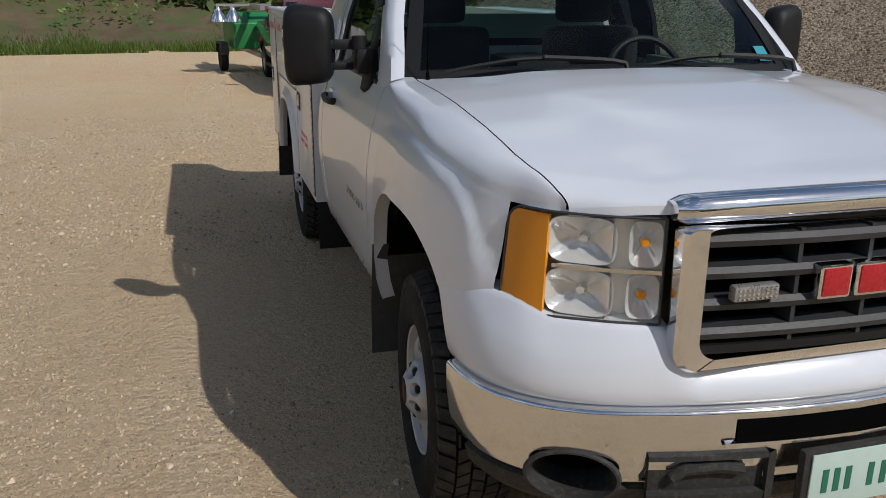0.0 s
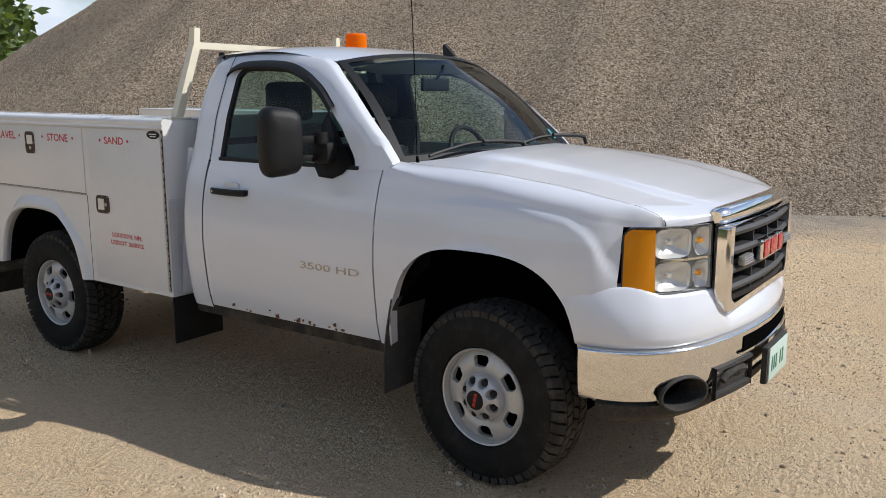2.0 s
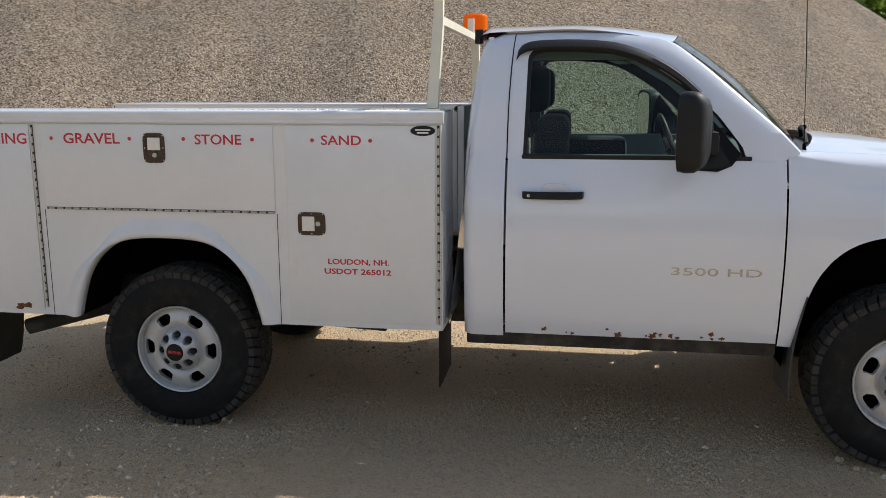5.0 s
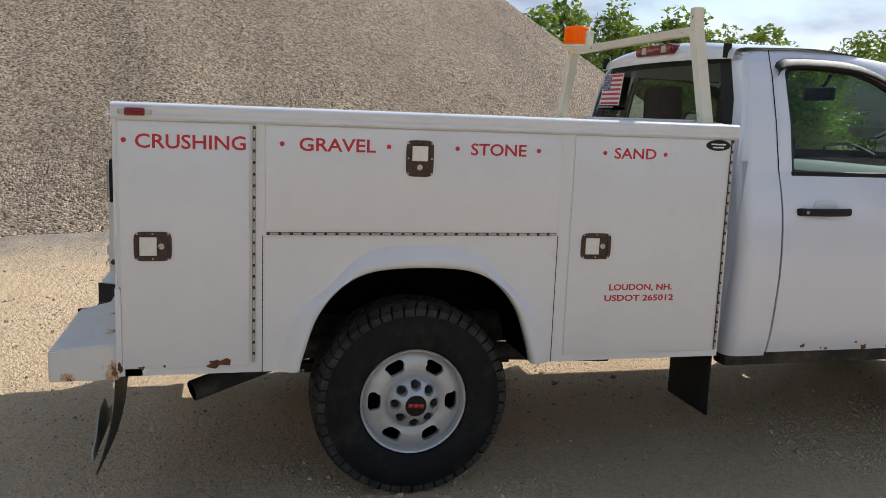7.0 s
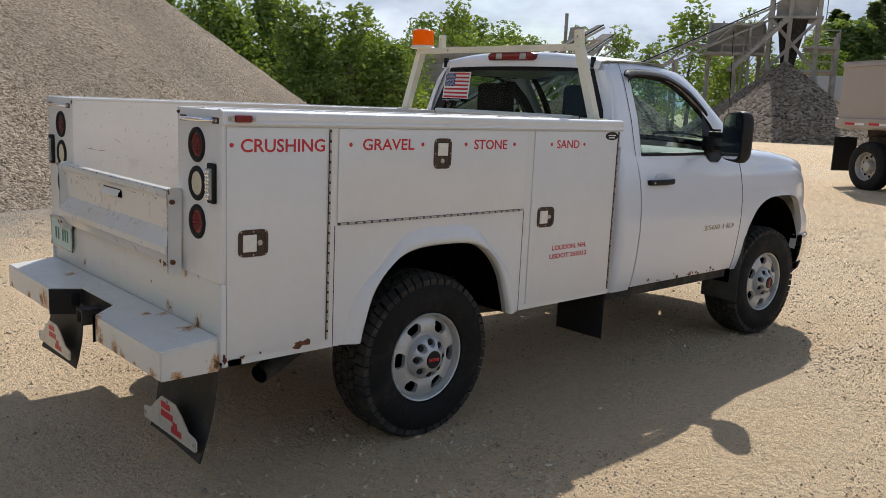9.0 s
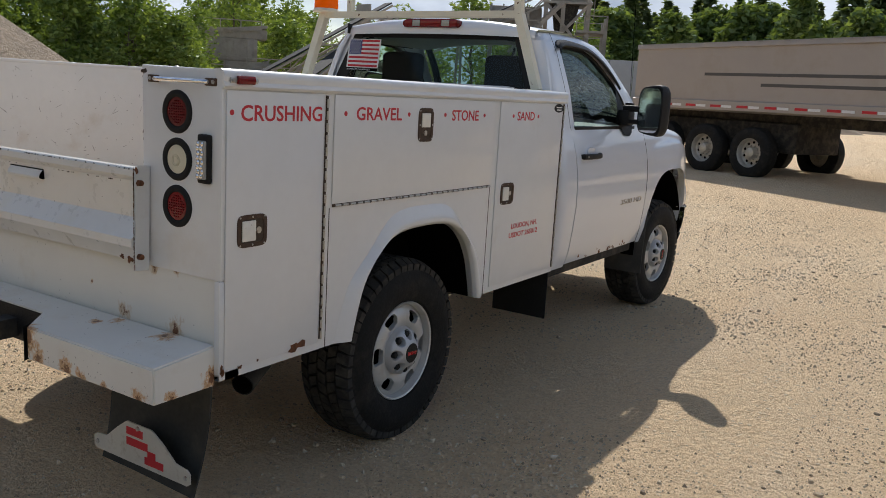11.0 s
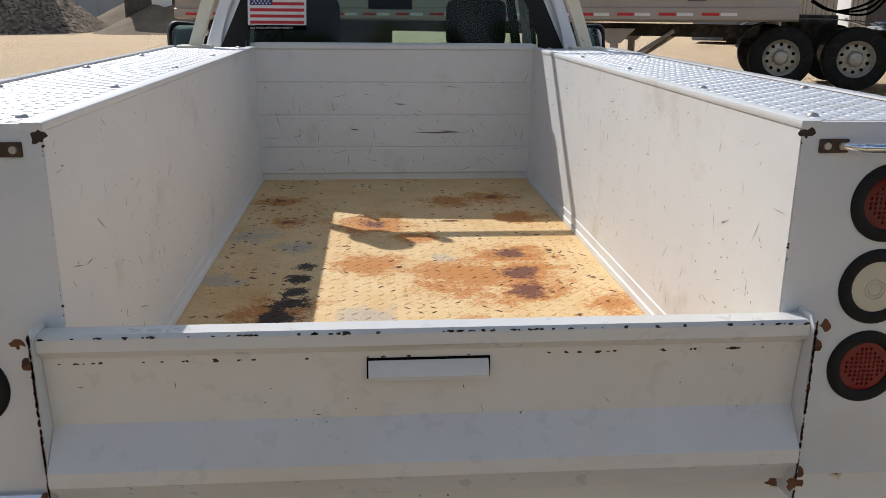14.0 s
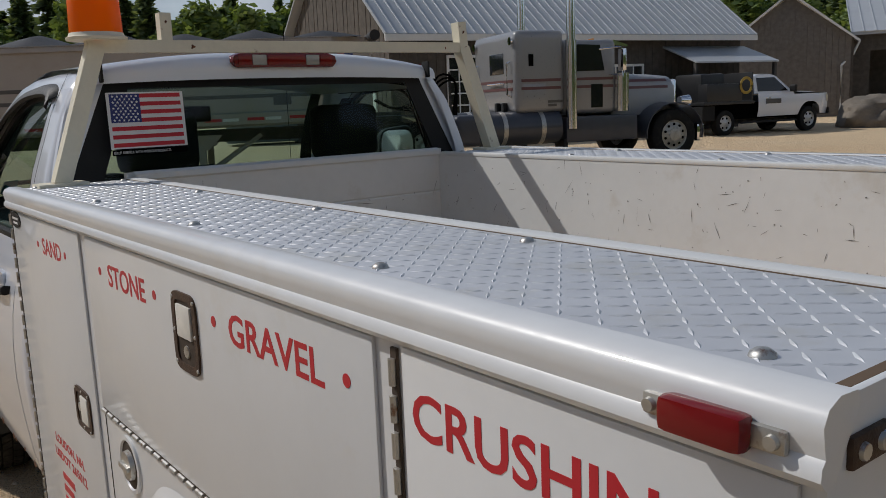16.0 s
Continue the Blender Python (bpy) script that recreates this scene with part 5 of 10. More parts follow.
    lathe(bm, [(s * 0.036, 0.045), (s * 0.0395, 0.043), (s * 0.040, 0.0005)], (x, y, R), "x", 32)
    ce = part("centre_emblem", bm, M["black_plastic"], cap, "black centre with red marks")
    turn = Matrix.Translation((x, y, R)) @ Matrix.Rotation(phase * 4.2, 4, "X")
    for k in (-1, 0, 1):
        bm = B()
        box(bm, s * 0.0398, s * 0.0412, k * 0.0225 - 0.0095, k * 0.0225 + 0.0095, -0.0085, 0.0085, 0.001)
        bmesh.ops.transform(bm, matrix=turn, verts=bm.verts[:])
        part("emblem_mark", bm, M["red_badge"], ce)
    return thing


for s in (-1, 1):
    front = wheel(s * 0.930, 0.0, s, 0.42)
    axle = Matrix.Translation((s * 0.80, 0, 0))
    front.matrix_world = axle @ Matrix.Rotation(radians(-4), 4, "Z") @ axle.inverted()
    wheel(s * 0.930, 3.39, s, 0.02)


# ---- chassis and wheel houses ----
def chassis():
    for s in (-1, 1):
        bm = B()
        box(bm, s * 0.38, s * 0.45, -0.80, 4.5, 0.52, 0.68, 0.008)
        part("frame_rail", bm, M["under"], truck)
        # wheel house and guard in near-black, which paints the arch's shade
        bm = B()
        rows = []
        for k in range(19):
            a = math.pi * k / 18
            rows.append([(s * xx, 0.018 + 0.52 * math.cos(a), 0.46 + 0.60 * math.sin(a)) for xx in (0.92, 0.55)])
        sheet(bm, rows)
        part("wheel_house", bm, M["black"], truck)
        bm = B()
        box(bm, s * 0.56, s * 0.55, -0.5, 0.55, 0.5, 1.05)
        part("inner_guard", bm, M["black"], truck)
        # front mud flap
        bm = B()
        rows = []
        for t in np.linspace(0, 1, 8):
            z = 0.80 - 0.47 * t
            yy = 0.468 + 0.045 * t + 0.02 * math.sin(t * 3)
            rows.append([(s * xx, yy, z) for xx in (0.98, 0.70)])
        sheet(bm, rows)
        thick(bm, 0.006)
        part("front_mud_flap", bm, M["flap_grey"], truck, "dusty grey mud flap")
        # guard ahead of the service body
        bm = B()
        box(bm, s * 0.975, s * 0.63, 2.062, 2.07, 0.30, 0.62, 0.003)
        part("body_mud_flap", bm, M["rubber"], truck, "black rubber mud flap")
    bm = B()
    cyl(bm, (-0.7, 0.0, 0.42), (0.7, 0.0, 0.42), 0.05)
    cyl(bm, (-0.7, 3.39, 0.40), (0.7, 3.39, 0.40), 0.055)
    bmesh.ops.create_uvsphere(bm, u_segments=20, v_segments=12, radius=0.17, matrix=Matrix.Translation((0, 3.39, 0.40)))
    part("axle", bm, M["under"], truck)
    bm = B()
    box(bm, -0.36, 0.36, -0.3, 1.2, 0.50, 0.90, 0.05)
    box(bm, -0.3, 0.3, 1.2, 2.2, 0.42, 0.62, 0.05)
    part("engine_and_gearbox", bm, M["under"], truck)
    bm = B()
    tube(bm, smooth_line([(-0.62, 2.4, 0.50), (-0.60, 3.5, 0.55), (-0.63, 3.75, 0.575), (-0.72, 4.0, 0.525), (-0.83, 4.27, 0.462)], 16), 0.042, 16)
    tp = part("tail_pipe", bm, M["under"], truck, "brown exhaust tail pipe")
    # black disc on the closed end paints the pipe's dark inside
    bm = B()
    cyl(bm, (-0.8285, 4.266, 0.4632), (-0.8315, 4.2735, 0.4607), 0.037, 0.037)
    part("painted_pipe_mouth", bm, M["black"], tp)
    for s in (-1, 1):
        bm = B()
        for k in range(4):
            box(bm, s * 0.52, s * 0.58, 2.75 + 0.12 * k, 4.05 - 0.12 * k, 0.47 - 0.014 * k, 0.482 - 0.014 * k)
        part("leaf_spring", bm, M["under"], truck)


chassis()


# ======== the service body on the truck ========
YF, YR, XO, XI, ZT, ZB, ZF = 2.055, 4.525, 0.985, 0.615, 1.575, 0.58, 0.985
rng = random.Random(7)


def bed_floor_material():
    m, nt, p = node_mat("rusty_cream_tread_plate")
    tc = nt.nodes.new("ShaderNodeTexCoord")
    base = ramp_node(nt, noise_node(nt, 4, 8, 0.7), [(0.3, (0.66, 0.43, 0.19)), (0.5, (0.76, 0.54, 0.27)), (0.7, (0.82, 0.62, 0.35))])
    base = mix_col(nt, ramp_node(nt, noise_node(nt, 1.7, 7, 0.7), [(0.45, 0.0), (0.70, 0.55)]), base, (0.68, 0.36, 0.10))
    warp = noise_node(nt, 9, 10, 0.80)
    grain = noise_node(nt, 70, 6, 0.8)
    def spread(places):
        acc = None
        for x, y, r in places:
            d = nt.nodes.new("ShaderNodeVectorMath")
            d.operation = "DISTANCE"
            nt.links.new(tc.outputs["Object"], d.inputs[0])
            d.inputs[1].default_value = (x, y, ZF + 0.01)
            v = math_node(nt, "SUBTRACT", 1.0, math_node(nt, "DIVIDE", d.outputs["Value"], r))
            acc = v if acc is None else math_node(nt, "MAXIMUM", acc, v)
        acc = math_node(nt, "MAXIMUM", acc, -1.0)
        return math_node(nt, "ADD", acc, math_node(nt, "ADD", math_node(nt, "MULTIPLY", math_node(nt, "SUBTRACT", warp, 0.5), 3.8), math_node(nt, "MULTIPLY", math_node(nt, "SUBTRACT", grain, 0.5), 2.0)))
    rusty = spread(((-0.33, 3.28, 0.15), (-0.32, 3.45, 0.17), (-0.32, 3.62, 0.14), (-0.22, 3.50, 0.26), (0.11, 2.86, 0.16), (-0.55, 3.75, 0.10), (-0.38, 2.44, 0.13), (-0.20, 2.51, 0.12), (-0.46, 2.78, 0.12), (0.49, 2.46, 0.10), (0.42, 2.82, 0.08), (-0.04, 3.06, 0.10), (0.13, 3.37, 0.14), (-0.49, 4.02, 0.14), (0.36, 3.79, 0.14), (-0.13, 3.90, 0.10), (0.05, 4.30, 0.2)))
    c = mix_col(nt, ramp_node(nt, rusty, [(0.0, 0.0), (0.45, 0.9)]), base, (0.52, 0.19, 0.03))
    core = spread(((-0.33, 3.26, 0.07), (-0.32, 3.46, 0.08), (-0.33, 3.63, 0.08), (0.11, 2.86, 0.06), (-0.38, 2.43, 0.05), (0.49, 2.46, 0.04), (0.42, 2.82, 0.04), (-0.49, 4.02, 0.08), (-0.24, 3.96, 0.06), (-0.13, 3.90, 0.05)))
    c = mix_col(nt, ramp_node(nt, core, [(0.15, 0.0), (0.5, 0.9)]), c, (0.12, 0.03, 0.018))
    tar = spread(((0.31, 3.38, 0.05), (0.32, 3.50, 0.05), (0.33, 3.61, 0.06), (0.34, 3.72, 0.065), (0.35, 3.82, 0.075), (0.37, 3.95, 0.075)))
    c = mix_col(nt, ramp_node(nt, tar, [(0.2, 0.0), (0.34, 0.95)]), c, (0.012, 0.010, 0.009))
    pale = spread(((0.37, 3.16, 0.08), (0.13, 3.83, 0.12), (0.52, 3.0, 0.10), (0.55, 3.5, 0.08), (-0.12, 3.3, 0.06)))
    c = mix_col(nt, ramp_node(nt, pale, [(0.1, 0.0), (0.5, 0.6)]), c, (0.42, 0.40, 0.36))
    flecks = ramp_node(nt, noise_node(nt, 75, 3, 0.6, stretch=(1.0, 1.5, 1)), [(0.63, 0.0), (0.67, 0.9)])
    zone = ramp_node(nt, noise_node(nt, 3.0, 5, 0.65), [(0.35, 0.15), (0.65, 1.0)])
    c = mix_col(nt, math_node(nt, "MULTIPLY", flecks, zone), c, (0.20, 0.09, 0.035))
    nt.links.new(c, p.inputs["Base Color"])
    p.inputs["Roughness"].default_value = 0.75
    add_bump(nt, p, noise_node(nt, 70, 4), 0.25, 0.01)
    return m


M["bed_floor"] = bed_floor_material()


def spotted_paint(name, base, spots, rust=(0.15, 0.055, 0.022), stain=(0.55, 0.40, 0.24)):
    """White paint with ragged rust at given places, each with a paler stain round it."""
    m, nt, p = node_mat(name)
    tc = nt.nodes.new("ShaderNodeTexCoord")
    c = ramp_node(nt, noise_node(nt, 3, 6, 0.6), [(0.3, tuple(v * 0.94 for v in base)), (0.7, base)])
    c = mix_col(nt, ramp_node(nt, noise_node(nt, 5, 8, 0.7), [(0.55, 0.0), (0.85, 0.6)]), c, (0.56, 0.48, 0.36))
    acc = None
    for x, y, z, r in spots:
        d = nt.nodes.new("ShaderNodeVectorMath")
        d.operation = "DISTANCE"
        nt.links.new(tc.outputs["Object"], d.inputs[0])
        d.inputs[1].default_value = (x, y, z)
        v = math_node(nt, "SUBTRACT", 1.0, math_node(nt, "DIVIDE", d.outputs["Value"], r))
        acc = v if acc is None else math_node(nt, "MAXIMUM", acc, v)
    acc = math_node(nt, "MAXIMUM", acc, -0.6)
    warp = math_node(nt, "SUBTRACT", noise_node(nt, 34, 7, 0.72, stretch=(1.2, 1.2, 0.9)), 0.5)
    q = math_node(nt, "ADD", acc, math_node(nt, "MULTIPLY", warp, 3.0))
    c = mix_col(nt, ramp_node(nt, q, [(0.20, 0.0), (0.55, 0.80)]), c, stain)
    c = mix_col(nt, ramp_node(nt, q, [(0.68, 0.0), (0.80, 0.95)]), c, rust)
    nt.links.new(c, p.inputs["Base Color"])
    p.inputs["Roughness"].default_value = 0.42
    p.inputs["Coat Weight"].default_value = 0.2
    add_bump(nt, p, noise_node(nt, 12, 4), 0.05, 0.01)
    return m


M["step_paint"] = spotted_paint("rust_spotted_step_paint", (0.75, 0.735, 0.69), [(-0.31, 4.768, 0.66, 0.055), (-0.325, 4.768, 0.62, 0.060), (-0.36, 4.768, 0.58, 0.045), (-0.52, 4.768, 0.585, 0.045), (-0.60, 4.768, 0.57, 0.035), (-0.72, 4.768, 0.565, 0.025), (-0.90, 4.768, 0.565, 0.045), (0.36, 4.768, 0.61, 0.065), (0.42, 4.768, 0.60, 0.05), (0.62, 4.768, 0.57, 0.045), (0.9, 4.768, 0.565, 0.045), (-0.965, 4.54, 0.585, 0.055), (-0.965, 4.70, 0.565, 0.035), (-0.50, 4.55, 0.70, 0.040), (-0.77, 4.56, 0.70, 0.055), (-0.45, 4.60, 0.695, 0.030), (0.5, 4.60, 0.695, 0.045)], stain=(0.52, 0.25, 0.06))
M["sill_paint"] = spotted_paint("stained_sill_paint", (0.75, 0.73, 0.665), [(-0.495, 4.519, 0.725, 0.045), (-0.765, 4.519, 0.715, 0.055), (-0.31, 4.519, 0.80, 0.012), (0.52, 4.519, 0.74, 0.031), (-0.77, 4.519, 0.915, 0.025), (-0.66, 4.519, 0.91, 0.031), (0.66, 4.519, 0.9, 0.031)])
M["flap"] = mat("dusty_green_black_flap", (0.018, 0.02, 0.019), 0.6, 0, 0.25, 8, dirt=(0.07, 0.06, 0.045), dirt_at=(0.5, 0.85), dscale=8)
M["flap_plate"] = mat("stained_steel_plate", (0.62, 0.60, 0.54), 0.4, 0.3, 0.08, 10, dirt=(0.30, 0.22, 0.14), dirt_at=(0.55, 0.8), dscale=18)


def blot(bm, axis, c, r, aspect=1.0, n=14, proud=0.0016, seed=None):
    """A ragged flat patch on a plane; axis is the plane's normal, with its sign in proud."""
    k0 = rng.random() * 90 if seed is None else seed
    pts = []
    for k in range(n):
        a = k * math.tau / n
        rr = r * (0.62 + 0.75 * noise.noise(Vector((math.cos(a) * 1.3 + k0, math.sin(a) * 1.3, k0))) + 0.25 * rng.random())
        u, v = rr * aspect * math.cos(a), rr * math.sin(a)
        pts.append({"x": (c[0] + proud, c[1] + u, c[2] + v), "y": (c[0] + u, c[1] + proud, c[2] + v), "z": (c[0] + u, c[1] + v, c[2] + proud)}[axis])
    bm.faces.new([bm.verts.new(p) for p in pts])


def rust_patches(parent, axis, spots, proud, material="rust", name="rust_patch"):
    for c, r, asp in spots:
        bm = B()
        blot(bm, axis, c, r, asp, proud=proud)
        part(name, bm, M[material], parent, smooth=False)


def scratches(parent, axis, fixed, u0, u1, v0, v1, n, proud, seed, long=0.05):
    """Small dark chips and scratches in the paint of one wall, joined."""
    r = random.Random(seed)
    bm = B()
    for _ in range(n):
        u, v = r.uniform(u0, u1), v0 + (v1 - v0) * r.random() ** 1.25
        a = r.choice((r.gauss(0.1, 0.3), r.gauss(1.5, 0.4)))
        l = 0.003 + long * 1.3 * r.random() ** 3.0
        w = r.uniform(0.0003, 0.0010) * (1 + (1.5 if l < 0.008 else 0))
        du, dv = l * math.cos(a), l * math.sin(a)
        nu, nv = -w * math.sin(a), w * math.cos(a)
        q = [(u, v), (u + 0.5 * du + nu, v + 0.5 * dv + nv), (u + du, v + dv), (u + 0.5 * du - nu, v + 0.5 * dv - nv)]
        f = fixed + proud
        bm.faces.new([bm.verts.new({"x": (f, a_, b_), "y": (a_, f, b_), "z": (a_, b_, f)}[axis]) for a_, b_ in q])
    return tagged(part("paint_wear", bm, M["chip"], parent, smooth=False), kind="stuff")


def tread_plate(parent, x0, x1, y0, y1, z, axis="z", pitch=0.0255, name="tread_pattern", up=1):
    """Raised lozenges of a tread plate, joined; on z, or on a wall facing -y."""
    bm = B()
    L, Wd, H = 0.0135, 0.0027, 0.0014
    nx, ny = int((x1 - x0) / pitch), int((y1 - y0) / pitch)
    for i in range(nx):
        for j in range(ny):
            cx, cy = x0 + (i + 0.5) * (x1 - x0) / nx, y0 + (j + 0.5) * (y1 - y0) / ny
            a = radians(45 if (i + j) % 2 else -45) + radians(90)
            d, n = (math.cos(a), math.sin(a)), (-math.sin(a), math.cos(a))
            ring = [(cx + d[0] * L, cy + d[1] * L), (cx + n[0] * Wd, cy + n[1] * Wd), (cx - d[0] * L, cy - d[1] * L), (cx - n[0] * Wd, cy - n[1] * Wd)]
            top = [(cx + d[0] * L * 0.55, cy + d[1] * L * 0.55), (cx - d[0] * L * 0.55, cy - d[1] * L * 0.55)]
            f = (lambda u, v, h: (u, v, z + h)) if axis == "z" else (lambda u, v, h: (u, z - h, v))
            r = [bm.verts.new(f(u, v, 0)) for u, v in ring]
            t = [bm.verts.new(f(u, v, H)) for u, v in top]
            for q in ((r[0], r[1], t[0]), (r[1], r[2], t[1]), (r[1], t[1], t[0]), (r[2], r[3], t[1]), (r[3], r[0], t[0]), (r[3], t[0], t[1])):
                bm.faces.new(q)
    return tagged(part(name, bm, M["diamond"], parent, smooth=False), kind="stuff")


AC, AH, AT = 3.39, 0.455, 0.985   # rear wheel opening


def arch_line(n=41, grow=0.0):
    """The wheel opening from its front foot over the top to its rear foot, as (y, z)."""
    pts = [(AC - AH - 0.02 - grow, ZB), (AC - AH - grow, 0.66), (AC - AH + 0.05 - grow * 0.9, 0.80), (AC - AH + 0.14 - grow * 0.6, 0.91), (AC - AH + 0.26 - grow * 0.2, 0.97 + grow * 0.9), (AC, AT + grow), (AC + AH - 0.26 + grow * 0.2, 0.97 + grow * 0.9), (AC + AH - 0.14 + grow * 0.6, 0.91), (AC + AH - 0.05 + grow * 0.9, 0.80), (AC + AH + grow, 0.66), (AC + AH + 0.02 + grow, ZB)]
    return smooth_line(pts, n)


def latch(parent, s, y, z, vertical):
    """A flush paddle latch with a rusty rim."""
    hy, hz = (0.054, 0.070) if vertical else (0.066, 0.054)
    o = s * (XO + 0.007)
    bm = B()
    outer = []
    inner = []
    for k in range(24):
        a = k * math.tau / 24 + 0.13
        c, d = math.cos(a), math.sin(a)
        cc, dd = math.copysign(abs(c) ** 0.35, c), math.copysign(abs(d) ** 0.35, d)
        outer.append((y + hy * cc, z + hz * dd))
        inner.append((y + (hy - 0.014) * cc, z + (hz - 0.014) * dd))
    sheet(bm, [[(o - s * 0.004, *p) for p in outer], [(o + s * 0.003, *p) for p in outer], [(o + s * 0.003, *p) for p in inner], [(o - s * 0.003, *p) for p in inner]], closed=True)
    th = part("latch", bm, M["latch_rust"], parent, "rusty recessed paddle latch")
    # flat dish; its dark brown is rust plus painted shadow gaps round the paddle
    bm = B()
    bm.faces.new([bm.verts.new((o + s * 0.0003, *p)) for p in inner])
    part("latch_dish", bm, M["latch_dark"], th, smooth=False)
    bm = B()
    if vertical:
        box(bm, o - s * 0.001, o + s * 0.005, y - 0.031, y + 0.031, z - 0.010, z + 0.048, 0.004)
    else:
        box(bm, o - s * 0.001, o + s * 0.005, y - 0.014, y + 0.046, z - 0.034, z + 0.034, 0.004)
    part("latch_paddle", bm, M["latch_cream"], th, "cream latch paddle")
    bm = B()
    c = (y, z - 0.034) if vertical else (y - 0.030, z)
    cyl(bm, (o - s * 0.003, *c), (o + s * 0.003, *c), 0.012, 0.011, 14)
    part("lock", bm, M["zinc"], th)
    for a in (-1, 1):
        for b in (-1, 0, 1):
            bm = B()
            cy, cz = (y + a * (hy - 0.008), z + b * (hz - 0.012)) if vertical else (y + b * (hy - 0.012), z + a * (hz - 0.008))
            cyl(bm, (o + s * 0.002, cy, cz), (o + s * 0.0045, cy, cz), 0.0042, 0.003, 8)
            part("rivet", bm, M["zinc"], th)


def piano_hinge(parent, s, p0, p1, axis):
    """A strip of hinge knuckles along z or y."""
    bm = B()
    n = int((p1 - p0) / 0.042)
    x = s * (XO + 0.007)
    for k in range(n):
        a = p0 + (p1 - p0) * k / n
        b = a + (p1 - p0) / n * 0.72
        q = ((x, axis[1], a), (x, axis[1], b)) if axis[0] == "z" else ((x, a, axis[1]), (x, b, axis[1]))
        cyl(bm, q[0], q[1], 0.0048, seg=8)
    if axis[0] == "z":
        box(bm, x - s * 0.006, x - s * 0.002, axis[1] - 0.0055, axis[1] + 0.0055, p0, p1, mi=1)
    else:
        box(bm, x - s * 0.006, x - s * 0.002, p0, p1, axis[1] - 0.0055, axis[1] + 0.0055, mi=1)
    return tagged(part("piano_hinge", bm, [M["zinc"], M["latch_dark"]], parent, "steel piano hinge"), kind="stuff")


def side_word(parent, s, text, y0, z0, size, width_m):
    """Red letters on the outer side: y0 is the end where the word begins as read."""
    x = s * (XO + 0.0062)
    if s < 0:
        m = Matrix.Translation((x, y0, z0)) @ Matrix(((0, 0, -1, 0), (-1, 0, 0, 0), (0, 1, 0, 0), (0, 0, 0, 1)))
    else:
        m = Matrix.Translation((x, y0, z0)) @ Matrix(((0, 0, 1, 0), (1, 0, 0, 0), (0, 1, 0, 0), (0, 0, 0, 1)))
    ob = word(text, size, m, M["letter_red"], parent, "lettering", 0.0003, label="red vinyl lettering", bold=0.022 if size > 0.03 else 0.04)
    ys = [v.co.y for v in ob.data.vertices]
    k = width_m / max(1e-6, max(ys) - min(ys))
    for v in ob.data.vertices:
        v.co.y = y0 + (v.co.y - y0) * k
    return ob


def dot(parent, s, y, z, r=0.009):
    bm = B()
    x = s * (XO + 0.0058)
    cyl(bm, (x, y, z), (x + s * 0.0009, y, z), r, seg=16)
    part("dot", bm, M["letter_red"], parent, smooth=False)


